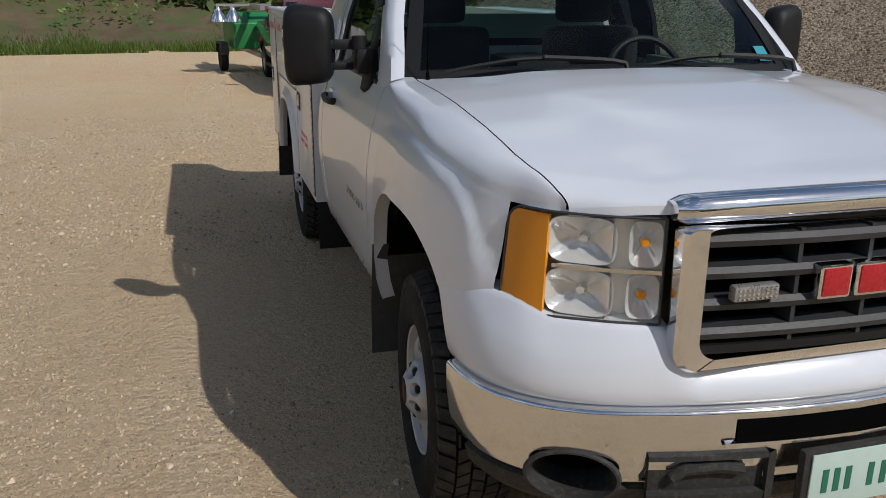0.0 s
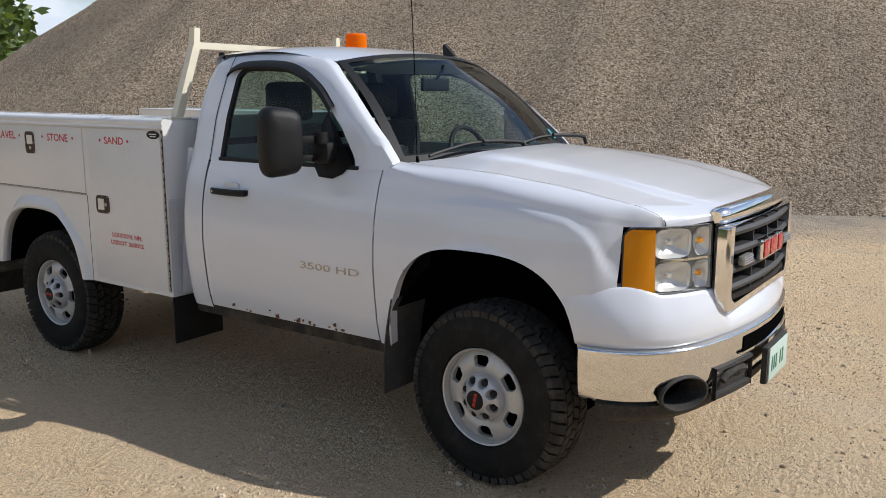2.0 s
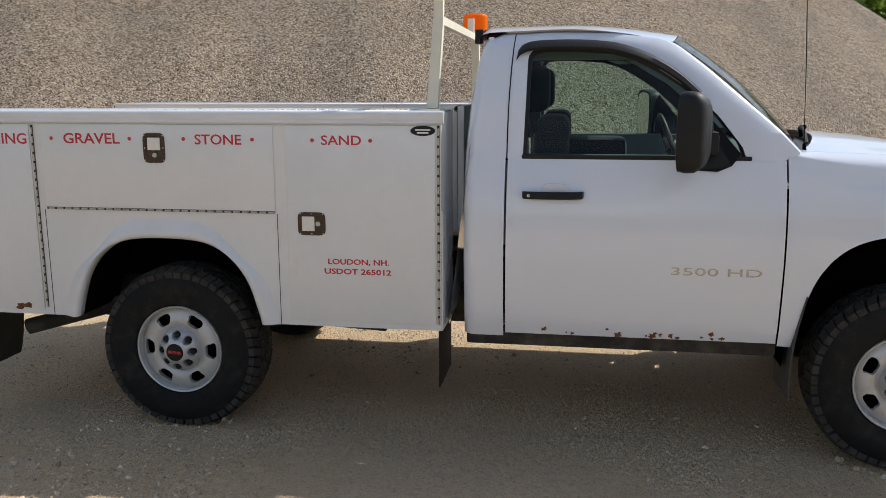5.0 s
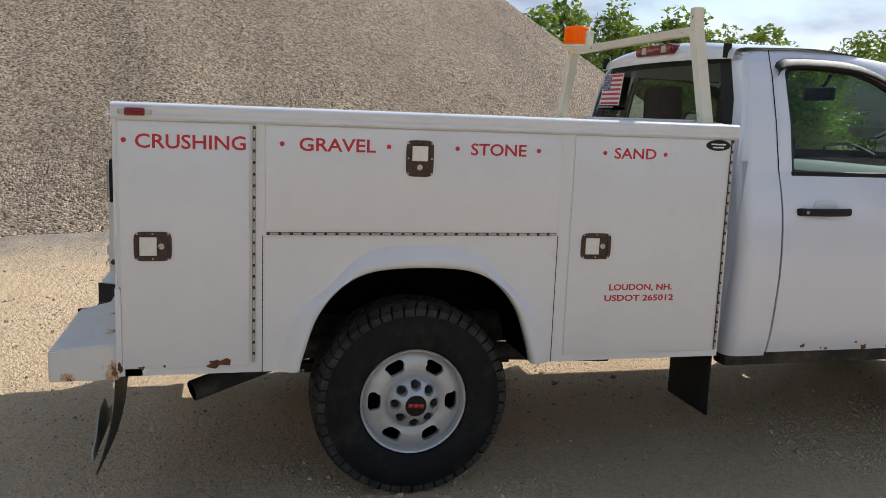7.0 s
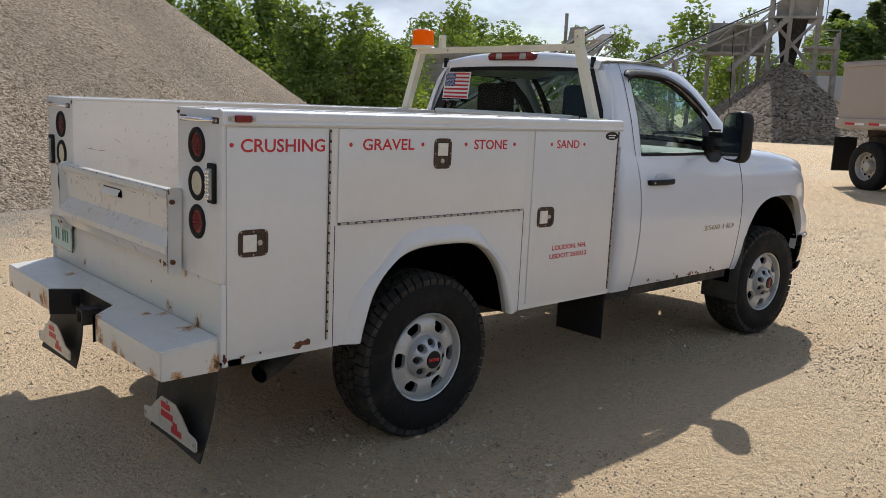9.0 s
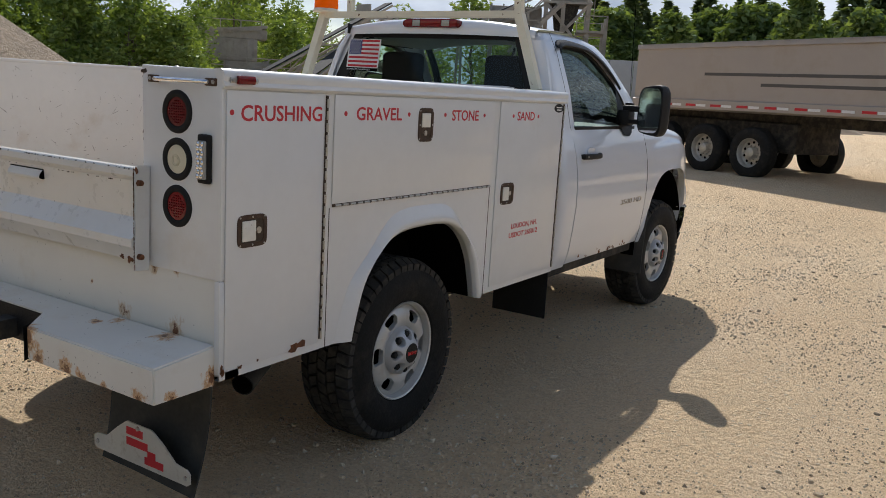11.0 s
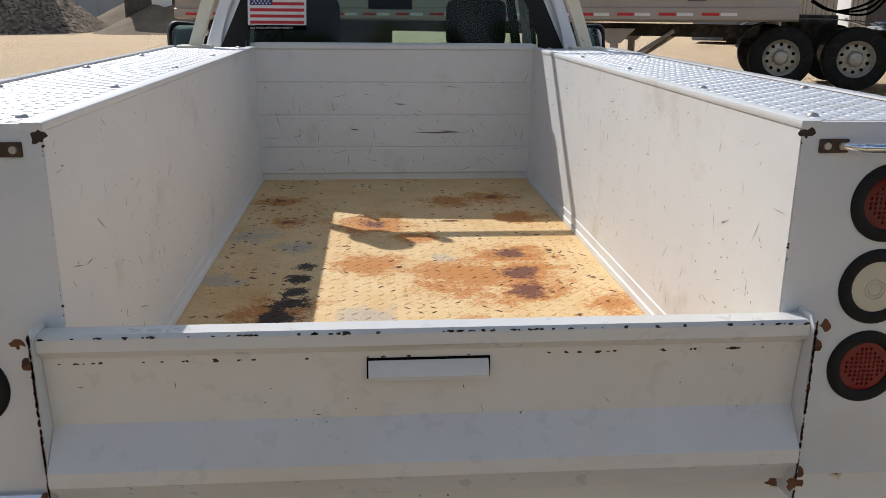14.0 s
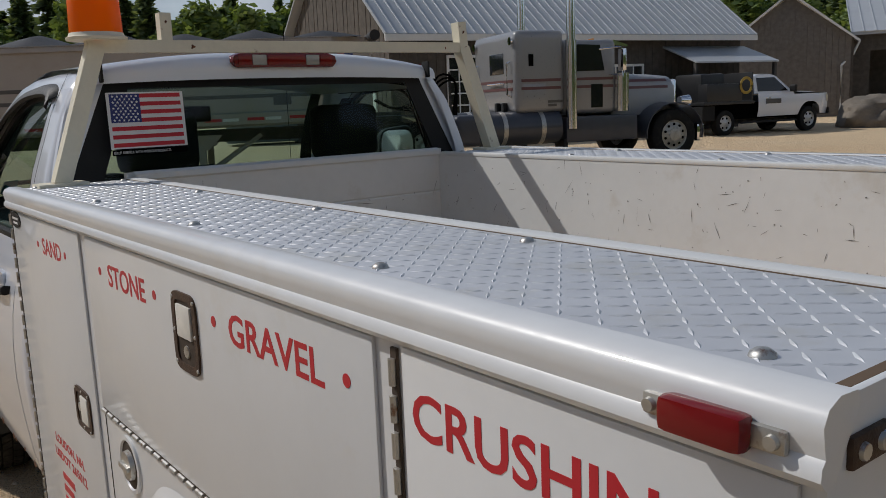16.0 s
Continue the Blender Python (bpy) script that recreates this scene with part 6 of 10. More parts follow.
def side_box(s):
    """One side of the service body: walls, wheel opening, doors, latches, lid."""
    def X(d=0.0):
        return s * (XO + d)
    # outer skin with the wheel opening, column by column
    bm = B()
    low = arch_line(61)
    ys, zl = [], []
    for y in np.linspace(YF, low[0][0] - 0.001, 6):
        ys.append(y)
        zl.append(ZB)
    for p in low:
        if not ys or p[0] > ys[-1] + 1e-4:
            ys.append(p[0])
            zl.append(max(ZB, p[1]))
    for y in np.linspace(low[-1][0] + 0.001, YR, 6):
        ys.append(y)
        zl.append(ZB)
    sheet(bm, [[(X(), y, z + (1.53 - z) * t) for t in np.linspace(0, 1, 4)] for y, z in zip(ys, zl)])
    # inner return of the opening and underside
    sheet(bm, [[(X(), y, z), (X(-0.03), y, z)] for y, z in zip(ys, zl)])
    # front wall, inner wall
    sheet(bm, [[(X(), YF, z), (s * XI, YF, z)] for z in (ZB, ZT)])
    sheet(bm, [[(s * XI, y, z) for y in (YF, YR)] for z in (ZF - 0.05, ZT)])
    body = part("side_compartment", bm, M["paint_body"], truck, "white steel side compartment", angle=35)
    # rolled edge along the top
    bm = B()
    prof = [(-0.001, 1.527), (0.010, 1.524), (0.017, 1.532), (0.016, 1.541), (0.012, 1.546), (0.014, 1.556), (0.016, 1.568), (0.010, 1.579), (-0.004, 1.585), (-0.026, 1.584), (-0.030, 1.574)]
    sheet(bm, [[(X(d), y, z) for d, z in prof] for y in np.linspace(YF - 0.012, YR + 0.004, 8)])
    for y in (YF - 0.012, YR + 0.004):
        bm.faces.new([bm.verts.new((X(d), y, z)) for d, z in prof])
    part("top_rail", bm, M["paint_body"], body, "rolled white top rail")
    # rear lower corner
    bm = B()
    box(bm, X(-0.02), X(0.0035), 4.5085, 4.5305, 0.60, 0.9135, 0.003)
    cp = part("corner_post", bm, M["paint_body"], body)
    rust_patches(cp, "x", [((X(0.0035), 4.518, 0.62), 0.020, 0.5), ((X(0.0035), 4.515, 0.606), 0.012, 1.0)], s * 0.0012)
    # inner top flange
    bm = B()
    box(bm, s * (XI - 0.004), s * (XI + 0.032), YF, YR + 0.003, 1.569, 1.584, 0.005)
    part("inner_rail", bm, M["paint_worn"], body)
    # doors
    for i, (y0, y1, z0, z1) in enumerate(((2.080, 2.775, 0.608, 1.520), (2.832, 3.995, 1.123, 1.520), (4.052, 4.508, 0.608, 1.520))):
        bm = B()
        box(bm, X(0.0), X(0.006), y0, y1, z0, z1, 0.003)
        d = part("compartment_door", bm, M["paint_body"], body, "white compartment door with red lettering")
        if i == 0:
            latch(d, s, 2.659, 1.069, False)
            side_word(d, s, "SAND", 2.605 if s < 0 else 2.42, 1.432, 0.044, 0.187)
            for yy in (2.645, 2.375):
                dot(d, s, yy, 1.452)
            a, b = (2.588, 2.606) if s < 0 else (2.30, 2.28)
            side_word(d, s, "LOUDON, NH.", a, 0.882, 0.026, 0.290)
            side_word(d, s, "USDOT 265012", b, 0.836, 0.026, 0.318)
            piano_hinge(d, s, 0.61, 1.52, ("z", 2.066))
            # small oval badge
            bm = B()
            pts = [(2.135 + 0.056 * math.cos(a), 1.497 + 0.023 * math.sin(a)) for a in np.linspace(0, math.tau, 25)[:-1]]
            prism(bm, pts, "x", X(0.005), X(0.0085))
            ov = part("oval_badge", bm, M["black_plastic"], d, "small black oval badge")
            for dz, w in ((0.004, 0.034), (-0.009, 0.026)):
                bm = B()
                box(bm, X(0.008), X(0.0092), 2.135 - w, 2.135 + w, 1.497 + dz - 0.003, 1.497 + dz + 0.003)
                part("print_bar", bm, M["white_vinyl"], ov)
            if s > 0:
                for k in range(3):
                    bm = B()
                    box(bm, X(0.006), X(0.0068), 2.34, 2.46 - 0.02 * (k % 2), 0.78 - k * 0.035, 0.80 - k * 0.035)
                    part("print_bar", bm, M["letter_red"], d)
        elif i == 1:
            latch(d, s, 3.413, 1.411, True)
            side_word(d, s, "GRAVEL", 3.875 if s < 0 else 3.59, 1.430, 0.050, 0.288)
            side_word(d, s, "STONE", 3.212 if s < 0 else 2.985, 1.430, 0.047, 0.228)
            for yy in (3.935, 3.535, 3.265, 2.93):
                dot(d, s, yy, 1.453)
            piano_hinge(d, s, 2.835, 3.99, ("y", 1.117))
        else:
            latch(d, s, 4.395, 1.069, False)
            side_word(d, s, "CRUSHING", 4.452 if s < 0 else 4.068, 1.426, 0.052, 0.384)
            for yy in ((4.488,) if s < 0 else (4.488,)):
                dot(d, s, yy, 1.452)
            piano_hinge(d, s, 0.62, 1.515, ("z", 4.036))
            rust_patches(d, "x", [((X(0.006), 4.165, 0.622), 0.030, 1.9), ((X(0.006), 4.44, 0.612), 0.008, 1.6), ((X(0.006), 4.36, 0.616), 0.006, 1.2)], s * 0.0016)
    # seams of the wheel panel
    for yy in (2.826, 4.004):
        bm = B()
        box(bm, X(0.0), X(0.0012), yy - 0.0016, yy + 0.0016, ZB, 1.11)
        part("panel_seam", bm, M["chip"], body, smooth=False)
    # moulded flare round the wheel opening
    bm = B()
    rows = []
    for (y, z), (y2, z2), (y3, z3) in zip(arch_line(61), arch_line(61, 0.035), arch_line(61, 0.085)):
        rows.append([(X(-0.03), y, z), (X(0.020), y, z), (X(0.030), 0.6 * y + 0.4 * y2, 0.6 * z + 0.4 * z2), (X(0.026), y2, z2), (X(0.010), 0.45 * y2 + 0.55 * y3, 0.45 * z2 + 0.55 * z3), (X(0.0005), y3, z3)])
    sheet(bm, rows)
    part("wheel_flare", bm, M["paint_body"], body, "moulded white wheel flare", angle=70)
    if s > 0:
        # filler cup ahead of the wheel
        bm = B()
        lathe(bm, [(0.0, 0.066), (0.005, 0.064), (0.006, 0.056), (0.0015, 0.053)], (XO, 2.985, 1.03), "x", 32)
        fc = part("filler_ring", bm, M["paint_body"], body, "white ring round the fuel filler")
        bm = B()
        lathe(bm, [(0.002, 0.054), (0.0016, 0.0005)], (XO, 2.985, 1.03), "x", 24)
        part("filler_cup", bm, M["latch_dark"], fc)
        bm = B()
        lathe(bm, [(0.0022, 0.034), (0.012, 0.032), (0.014, 0.0005)], (XO, 2.985, 1.03), "x", 20)
        box(bm, XO + 0.012, XO + 0.020, 2.957, 3.013, 1.024, 1.036, 0.002)
        part("filler_cap", bm, M["zinc"], fc)
    # inside of the wheel box, its shade painted by near-black sheets
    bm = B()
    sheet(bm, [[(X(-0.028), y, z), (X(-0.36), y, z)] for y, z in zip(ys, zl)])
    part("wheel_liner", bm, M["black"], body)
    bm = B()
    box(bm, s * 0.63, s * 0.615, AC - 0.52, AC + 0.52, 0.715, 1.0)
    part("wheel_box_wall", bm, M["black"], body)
    # tread plate lid
    bm = B()
    box(bm, s * (XI + 0.034), s * (XO - 0.033), YF + 0.012, YR - 0.014, 1.568, 1.5795, 0.002)
    lid = part("compartment_lid", bm, M["diamond"], body, "bright tread plate lid")
    xa, xb = sorted((s * (XI + 0.040), s * (XO - 0.039)))
    tread_plate(lid, xa, xb, YF + 0.02, YR - 0.022, 1.5795)
    for yy in (2.12, 2.72, 3.32, 3.92, 4.44):
        for xx in (XI + 0.06, XO - 0.060):
            bm = B()
            lathe(bm, [(0.0, 0.011), (0.003, 0.010), (0.006, 0.006), (0.007, 0.0004)], (s * xx, yy, 1.5795), "z", 14)
            part("bolt", bm, M["zinc"], lid)
    # seal round the lid
    bm = B()
    for a, b, c, d in ((XI + 0.029, XI + 0.034, YF + 0.008, YR - 0.010), (XO - 0.033, XO - 0.028, YF + 0.008, YR - 0.010)):
        box(bm, s * a, s * b, c, d, 1.566, 1.5802)
    box(bm, s * (XI + 0.03), s * (XO - 0.029), YR - 0.016, YR - 0.006, 1.566, 1.5808)
    tagged(part("lid_seal", bm, mat("brown_sealant", (0.13, 0.085, 0.05), 0.8), lid), kind="stuff")
    # front kick plate of tread plate
    bm = B()
    box(bm, X(-0.002), s * 0.66, YF - 0.006, YF - 0.001, 0.58, 1.14)
    kp = part("kick_plate", bm, M["diamond"], body, "tread plate stone guard")
    xa, xb = sorted((X(-0.01), s * 0.67))
    tread_plate(kp, xa, xb, 0.59, 1.13, YF - 0.006, axis="y")
    # rear face with lamps
    bm = B()
    box(bm, s * XI, X(0.004), YR - 0.006, YR + 0.002, 0.915, 1.5815, 0.003)
    rear = part("rear_panel", bm, M["paint_body"], body)
    for z, lens in ((1.441, "red_dark"), (1.289, "white_lens"), (1.136, "red_lens")):
        bm = B()
        lathe(bm, [(0.0, 0.070), (0.006, 0.069), (0.010, 0.064), (0.010, 0.052), (0.006, 0.047), (-0.002, 0.046)], (s * 0.786, YR, z), "y", 40)
        tl = part("tail_lamp", bm, M["rubber"], body, "round tail lamp in a black grommet")
        bm = B()
        lathe(bm, [(0.0042, 0.0475), (0.0050, 0.042), (0.0058, 0.032), (0.0064, 0.015), (0.0066, 0.0004)], (s * 0.786, YR, z), "y", 32)
        ln = part("lamp_lens", bm, M[lens], tl)
        if lens == "white_lens":
            bm = B()
            for r in (0.011, 0.017):
                lathe(bm, [(0.0060, r), (0.0082, r + 0.001), (0.0060, r + 0.002)], (s * 0.782, YR, z - 0.004), "y", 28)
            tagged(part("lens_rings", bm, M["white_lens"], ln), kind="stuff")
        else:
            bm = B()
            for i in range(-4, 5):
                for j in range(-4, 5):
                    if i * i + j * j < 18:
                        cyl(bm, (s * 0.786 + i * 0.0085, YR + 0.0055, z + j * 0.0085), (s * 0.786 + i * 0.0085, YR + 0.0088, z + j * 0.0085), 0.0032, 0.0018, 6)
            tagged(part("lens_dots", bm, M[lens], ln, smooth=False), kind="stuff")
    # strobe
    bm = B()
    box(bm, s * 0.895, s * 0.950, YR, YR + 0.020, 1.224, 1.380, 0.010, 3)
    sb = part("strobe_lamp", bm, M["rubber"], body, "clear strobe lamp with a black rim")
    bm = B()
    box(bm, s * 0.904, s * 0.941, YR + 0.015, YR + 0.030, 1.238, 1.360, 0.006)
    part("strobe_lens", bm, M["strobe_lens"], sb)
    bm = B()
    for i in range(8):
        for dx in (-0.010, 0.010) if i % 2 else (-0.004, 0.013):
            cyl(bm, (s * 0.922 + dx * 0.9, YR + 0.030, 1.248 + i * 0.0145), (s * 0.922 + dx * 0.9, YR + 0.0325, 1.248 + i * 0.0145), 0.0075, 0.004, 8)
    tagged(part("strobe_cells", bm, M["chrome"], sb), kind="stuff")
    # grab bar
    bm = B()
    pts = smooth_line([(s * 0.69, YR + 0.004, 1.541), (s * 0.70, YR + 0.02, 1.541), (s * 0.715, YR + 0.030, 1.541), (s * 0.80, YR + 0.032, 1.541), (s * 0.90, YR + 0.030, 1.541), (s * 0.915, YR + 0.02, 1.541), (s * 0.925, YR + 0.004, 1.541)], 24)
    tube(bm, [tuple(p) for p in pts], 0.0075, 10)
    gb = part("grab_bar", bm, M["chrome"], body, "chrome grab bar with rusty feet")
    for a in (0.645, 0.915):
        bm = B()
        box(bm, s * a, s * (a + 0.052), YR, YR + 0.007, 1.529, 1.553, 0.004)
        ft = part("bar_foot", bm, M["latch_rust"], gb)
        for k in (0.013, 0.039):
            bm = B()
            cyl(bm, (s * (a + k), YR + 0.006, 1.541), (s * (a + k), YR + 0.010, 1.541), 0.007, 0.006, 10)
            part("screw", bm, M["zinc"], ft)
    # side marker lamp on the rail
    bm = B()
    box(bm, X(0.014), X(0.034), 4.412, 4.482, 1.538, 1.566, 0.008, 2)
    mk = part("marker_lamp", bm, M["red_lens"], body, "red side marker lamp")
    bm = B()
    box(bm, X(0.012), X(0.020), 4.390, 4.506, 1.542, 1.560, 0.004)
    part("lamp_base", bm, M["zinc"], mk)
    for yy in (4.398, 4.497):
        bm = B()
        cyl(bm, (X(0.018), yy, 1.551), (X(0.024), yy, 1.551), 0.006, 0.005, 10)
        part("screw", bm, M["zinc"], mk)
    # inner wall of the bed, its foot strip and scars
    bm = B()
    box(bm, s * (XI - 0.001), s * (XI + 0.010), YF - 0.02, YR - 0.001, ZF, 1.568)
    iw = part("bed_wall", bm, M["paint_worn"], body, "scratched white inner bed wall")
    bm = B()
    sheet(bm, [[(s * (XI - d), y, z) for d, z in ((0.0012, 1.034), (0.0045, 1.031), (0.0050, 1.006), (0.0095, 1.002), (0.0105, 0.986))] for y in (YF - 0.015, YR - 0.006)])
    part("foot_strip", bm, M["paint_worn"], iw)
    scratches(iw, "x", s * (XI - 0.001), YF, YR - 0.02, 1.04, 1.55, 330, -s * 0.0012, 11 + s)
    scratches(rear, "y", YR, *sorted((s * XI, X())), 0.92, 1.56, 22, 0.001, 31 + s, 0.02)
    rust_patches(iw, "y", [((s * (XI + 0.006), YR, 1.562), 0.014, 1.0)], 0.0024, "chip")
    # chips down the inner rear corner
    bm = B()
    r = random.Random(3 + s)
    for _ in range(34):
        z = r.uniform(1.02, 1.57)
        blot(bm, "y", (s * (XI + r.uniform(0.0, 0.004)), YR, z), r.uniform(0.001, 0.004), r.uniform(0.5, 1.2), 7, 0.0016, r.random() * 50)
    tagged(part("edge_chips", bm, M["chip"], iw, smooth=False), kind="stuff")


each_side(side_box)


# ---- bed floor, front bulkhead, tailgate, step ----
def bed():
    bm = B()
    box(bm, -XI - 0.002, XI + 0.002, YF - 0.03, YR + 0.01, ZF - 0.02, ZF)
    fl = part("bed_floor", bm, M["bed_floor"], truck, "cream tread plate floor with rust stains", smooth=False)
    bm = B()
    L, Wd, H = 0.013, 0.004, 0.0016
    nx, ny = 34, 68
    floor_rng = random.Random(31)
    for i in range(nx):
        for j in range(ny):
            cx, cy = -0.59 + (i + 0.5) * 1.18 / nx, 2.06 + (j + 0.5) * 2.44 / ny
            a = radians(45 if (i + j) % 2 else -45)
            d, n = (math.cos(a), math.sin(a)), (-math.sin(a), math.cos(a))
            r = [bm.verts.new((cx + d[0] * L, cy + d[1] * L, ZF)), bm.verts.new((cx + n[0] * Wd, cy + n[1] * Wd, ZF)), bm.verts.new((cx - d[0] * L, cy - d[1] * L, ZF)), bm.verts.new((cx - n[0] * Wd, cy - n[1] * Wd, ZF))]
            t = [bm.verts.new((cx + d[0] * L * 0.5, cy + d[1] * L * 0.5, ZF + H)), bm.verts.new((cx - d[0] * L * 0.5, cy - d[1] * L * 0.5, ZF + H))]
            worn = 0.05 + 0.42 * max(0.0, noise.noise(Vector((cx * 5, cy * 5, 3)))) + (0.06 if cx > 0.3 or cy > 4.0 else 0)
            dark = floor_rng.random() < worn
            for q in ((r[0], r[1], t[0]), (r[1], r[2], t[1]), (r[1], t[1], t[0]), (r[2], r[3], t[1]), (r[3], r[0], t[0]), (r[3], t[0], t[1])):
                bm.faces.new(q).material_index = 1 if dark else 0
    tagged(part("tread_pattern", bm, [M["bed_floor"], M["worn_brown"]], fl, smooth=False), kind="stuff")
    # dark worn-through marks on the floor
    r = random.Random(5)
    bm = B()
    for _ in range(700):
        x, y = r.uniform(-0.58, 0.58), 2.1 + 2.38 * r.random()
        w = 1.5 if (x > 0.25 or y > 3.9 or x < -0.42) else 0.7
        blot(bm, "z", (x, y, ZF), w * r.uniform(0.0014, 0.0046), r.choice((0.4, 2.2)), 7, 0.0021, r.random() * 50)
    tagged(part("worn_speckle", bm, M["worn_brown"], fl, smooth=False), kind="stuff")
    for x, y, rr, asp in ((-0.18, 2.83, 0.010, 5.5), (-0.49, 4.02, 0.020, 1.2), (-0.24, 3.96, 0.014, 2.0), (-0.13, 3.90, 0.012, 2.2), (0.02, 4.16, 0.014, 2.2), (0.03, 3.40, 0.007, 1.8), (0.20, 3.16, 0.006, 2.0)):
        bm = B()
        blot(bm, "z", (x, y, ZF), rr, asp, 18, 0.0022)
        part("rust_patch", bm, M["rust"], fl, smooth=False)
    # front bulkhead of folded planks
    bm = B()
    prof = [(2.055, 1.598), (2.030, 1.600), (2.012, 1.592), (2.010, 1.575), (2.018, 1.568)]
    for z in (1.425, 1.28, 1.135):
        prof += [(2.018, z + 0.006), (2.0225, z), (2.018, z - 0.006)]
    prof += [(2.018, 1.02), (2.028, 1.012), (2.03, ZF - 0.01)]
    sheet(bm, [[(x, 4.06 - y, z) for y, z in prof] for x in np.linspace(-XI, XI, 5)])
    bk = part("bulkhead", bm, M["paint_worn"], truck, "white planked bed bulkhead", angle=25)
    bm = B()
    box(bm, -XI - 0.02, XI + 0.02, 2.0, 2.03, 0.95, 1.596)
    part("bulkhead_back", bm, M["paint_worn"], bk)
    scratches(bk, "y", 2.042, -0.58, 0.58, 1.02, 1.42, 150, 0.0016, 77, 0.07)
    bm = B()
    for x, z, l in ((-0.34, 1.20, 0.27), (-0.29, 1.207, 0.10), (0.16, 1.215, 0.05), (-0.05, 1.33, 0.06)):
        prism(bm, [(x, z), (x + l * 0.5, z + 0.0035), (x + l, z + 0.004), (x + l * 0.6, z - 0.001)], "y", 2.0425, 2.0435)
    tagged(part("long_scratch", bm, M["chip"], bk, smooth=False), kind="stuff")
    # tailgate
    bm = B()
    prof = [(4.530, 1.240), (4.533, 1.246), (4.572, 1.247), (4.578, 1.240), (4.580, 1.220), (4.560, 1.202), (4.549, 1.076), (4.600, 1.012), (4.600, 0.985), (4.572, 0.955), (4.560, 0.930), (4.535, 0.928), (4.530, 0.935)]
    rows = [[(x, y, z) for y, z in prof] for x in (-0.645, -0.25, 0.25, 0.645)]
    sheet(bm, rows, closed=True)
    for row in (rows[0], rows[-1]):
        bm.faces.new([bm.verts.new(p) for p in row])
    tg = part("tailgate", bm, M["paint_gate"], truck, "white pressed tailgate with worn edges", angle=20)
    # black box whose edges paint the shadow line round the handle
    bm = B()
    box(bm, -0.093, 0.117, 4.545, 4.5612, 1.152, 1.189)
    th = part("painted_handle_slot", bm, M["black"], tg)
    bm = B()
    sheet(bm, [[(x, y, z) for x in (-0.090, 0.114)] for y, z in ((4.560, 1.1865), (4.572, 1.172), (4.576, 1.160), (4.572, 1.152))])
    part("tailgate_handle", bm, M["paint_worn"], tg)
    for s in (-1, 1):
        bm = B()
        prof2 = [(4.535, 0.90), (4.588, 0.905), (4.592, 0.95), (4.588, 1.05), (4.590, 1.18), (4.590, 1.24), (4.575, 1.258), (4.53, 1.255)]
        prism(bm, prof2, "x", s * 0.646, s * 0.652)
        pl = part("side_plate", bm, M["paint_worn"], tg, "worn tailgate hinge plate")
        bm = B()
        r = random.Random(9 + s)
        for _ in range(170):
            z = r.uniform(0.91, 1.25)
            blot(bm, "y", (s * 0.649, 4.590, z), r.uniform(0.002, 0.0075), 0.5, 7, 0.0026, r.random() * 40)
        tagged(part("edge_chips", bm, M["rust"], pl, smooth=False), kind="stuff")
        for z in (0.952, 1.20):
            bm = B()
            cyl(bm, (s * 0.650, 4.575, z), (s * 0.668, 4.575, z), 0.011, 0.010, 6)
            part("bolt", bm, M["rust"], pl)
        rust_patches(pl, "y", [((s * 0.640, 4.601, 0.945), 0.016, 1.2), ((s * 0.600, 4.601, 0.950), 0.010, 1.6), ((s * 0.665, 4.591, 1.243), 0.012, 1.0)], 0.0016)
    scratches(tg, "y", 4.556, -0.62, 0.62, 1.06, 1.16, 20, 0.001, 41, 0.03)
    bm = B()
    r = random.Random(19)
    for _ in range(90):
        x = r.uniform(-0.64, 0.64)
        blot(bm, "y", (x, 4.578, r.choice((1.243, 1.243, 1.243, 1.20))), r.uniform(0.0015, 0.004), 2.0, 7, 0.0016, r.random() * 40)
    tagged(part("edge_chips", bm, M["chip"], tg, smooth=False), kind="stuff")
    # rear sill under the tailgate
    bm = B()
    box(bm, -XO, XO, 4.50, 4.519, 0.672, 0.922, 0.004)
    box(bm, -XO, XO, 4.44, 4.50, ZB, 0.69)
    sill = part("rear_sill", bm, M["sill_paint"], truck, "stained white rear sill")
    scratches(sill, "y", 4.519, -0.95, 0.95, 0.70, 0.90, 30, 0.001, 51, 0.02)
    # step bumper with a notch for the hitch
    bm = B()
    outline = [(-0.965, 4.522), (-0.965, 4.768), (-0.30, 4.768), (-0.215, 4.645), (0.20, 4.645), (0.285, 4.768), (0.965, 4.768), (0.965, 4.522)]
    prism(bm, outline, "z", 0.560, 0.700)
    for v in bm.verts:
        if v.co.z > 0.6:
            v.co.z -= 0.022 * (v.co.y - 4.522) / 0.246
    bmesh.ops.bevel(bm, geom=bm.edges[:], offset=0.006, segments=2, affect="EDGES", clamp_overlap=True)
    st = part("rear_step", bm, M["step_paint"], truck, "white step bumper with rust", angle=40)
    scratches(st, "z", 0.693, -0.95, 0.95, 4.54, 4.76, 170, 0.003, 61, 0.014)
    scratches(st, "y", 4.768, -0.95, 0.95, 0.565, 0.66, 130, 0.0012, 62, 0.012)
    # hitch in the notch
    bm = B()
    box(bm, -0.212, 0.198, 4.60, 4.652, 0.552, 0.683, 0.004)
    h = part("hitch_plate", bm, M["black_plastic"], truck, "black greasy hitch plate")
    for a, b in (((-0.209, 4.643), (-0.294, 4.776)), ((0.194, 4.643), (0.279, 4.776))):
        bm = B()
        sheet(bm, [[(a[0], a[1], z), (b[0], b[1], z)] for z in (0.553, 0.678)])
        part("notch_side", bm, M["black_plastic"], h)
    bm = B()
    o, i = 0.036, 0.026
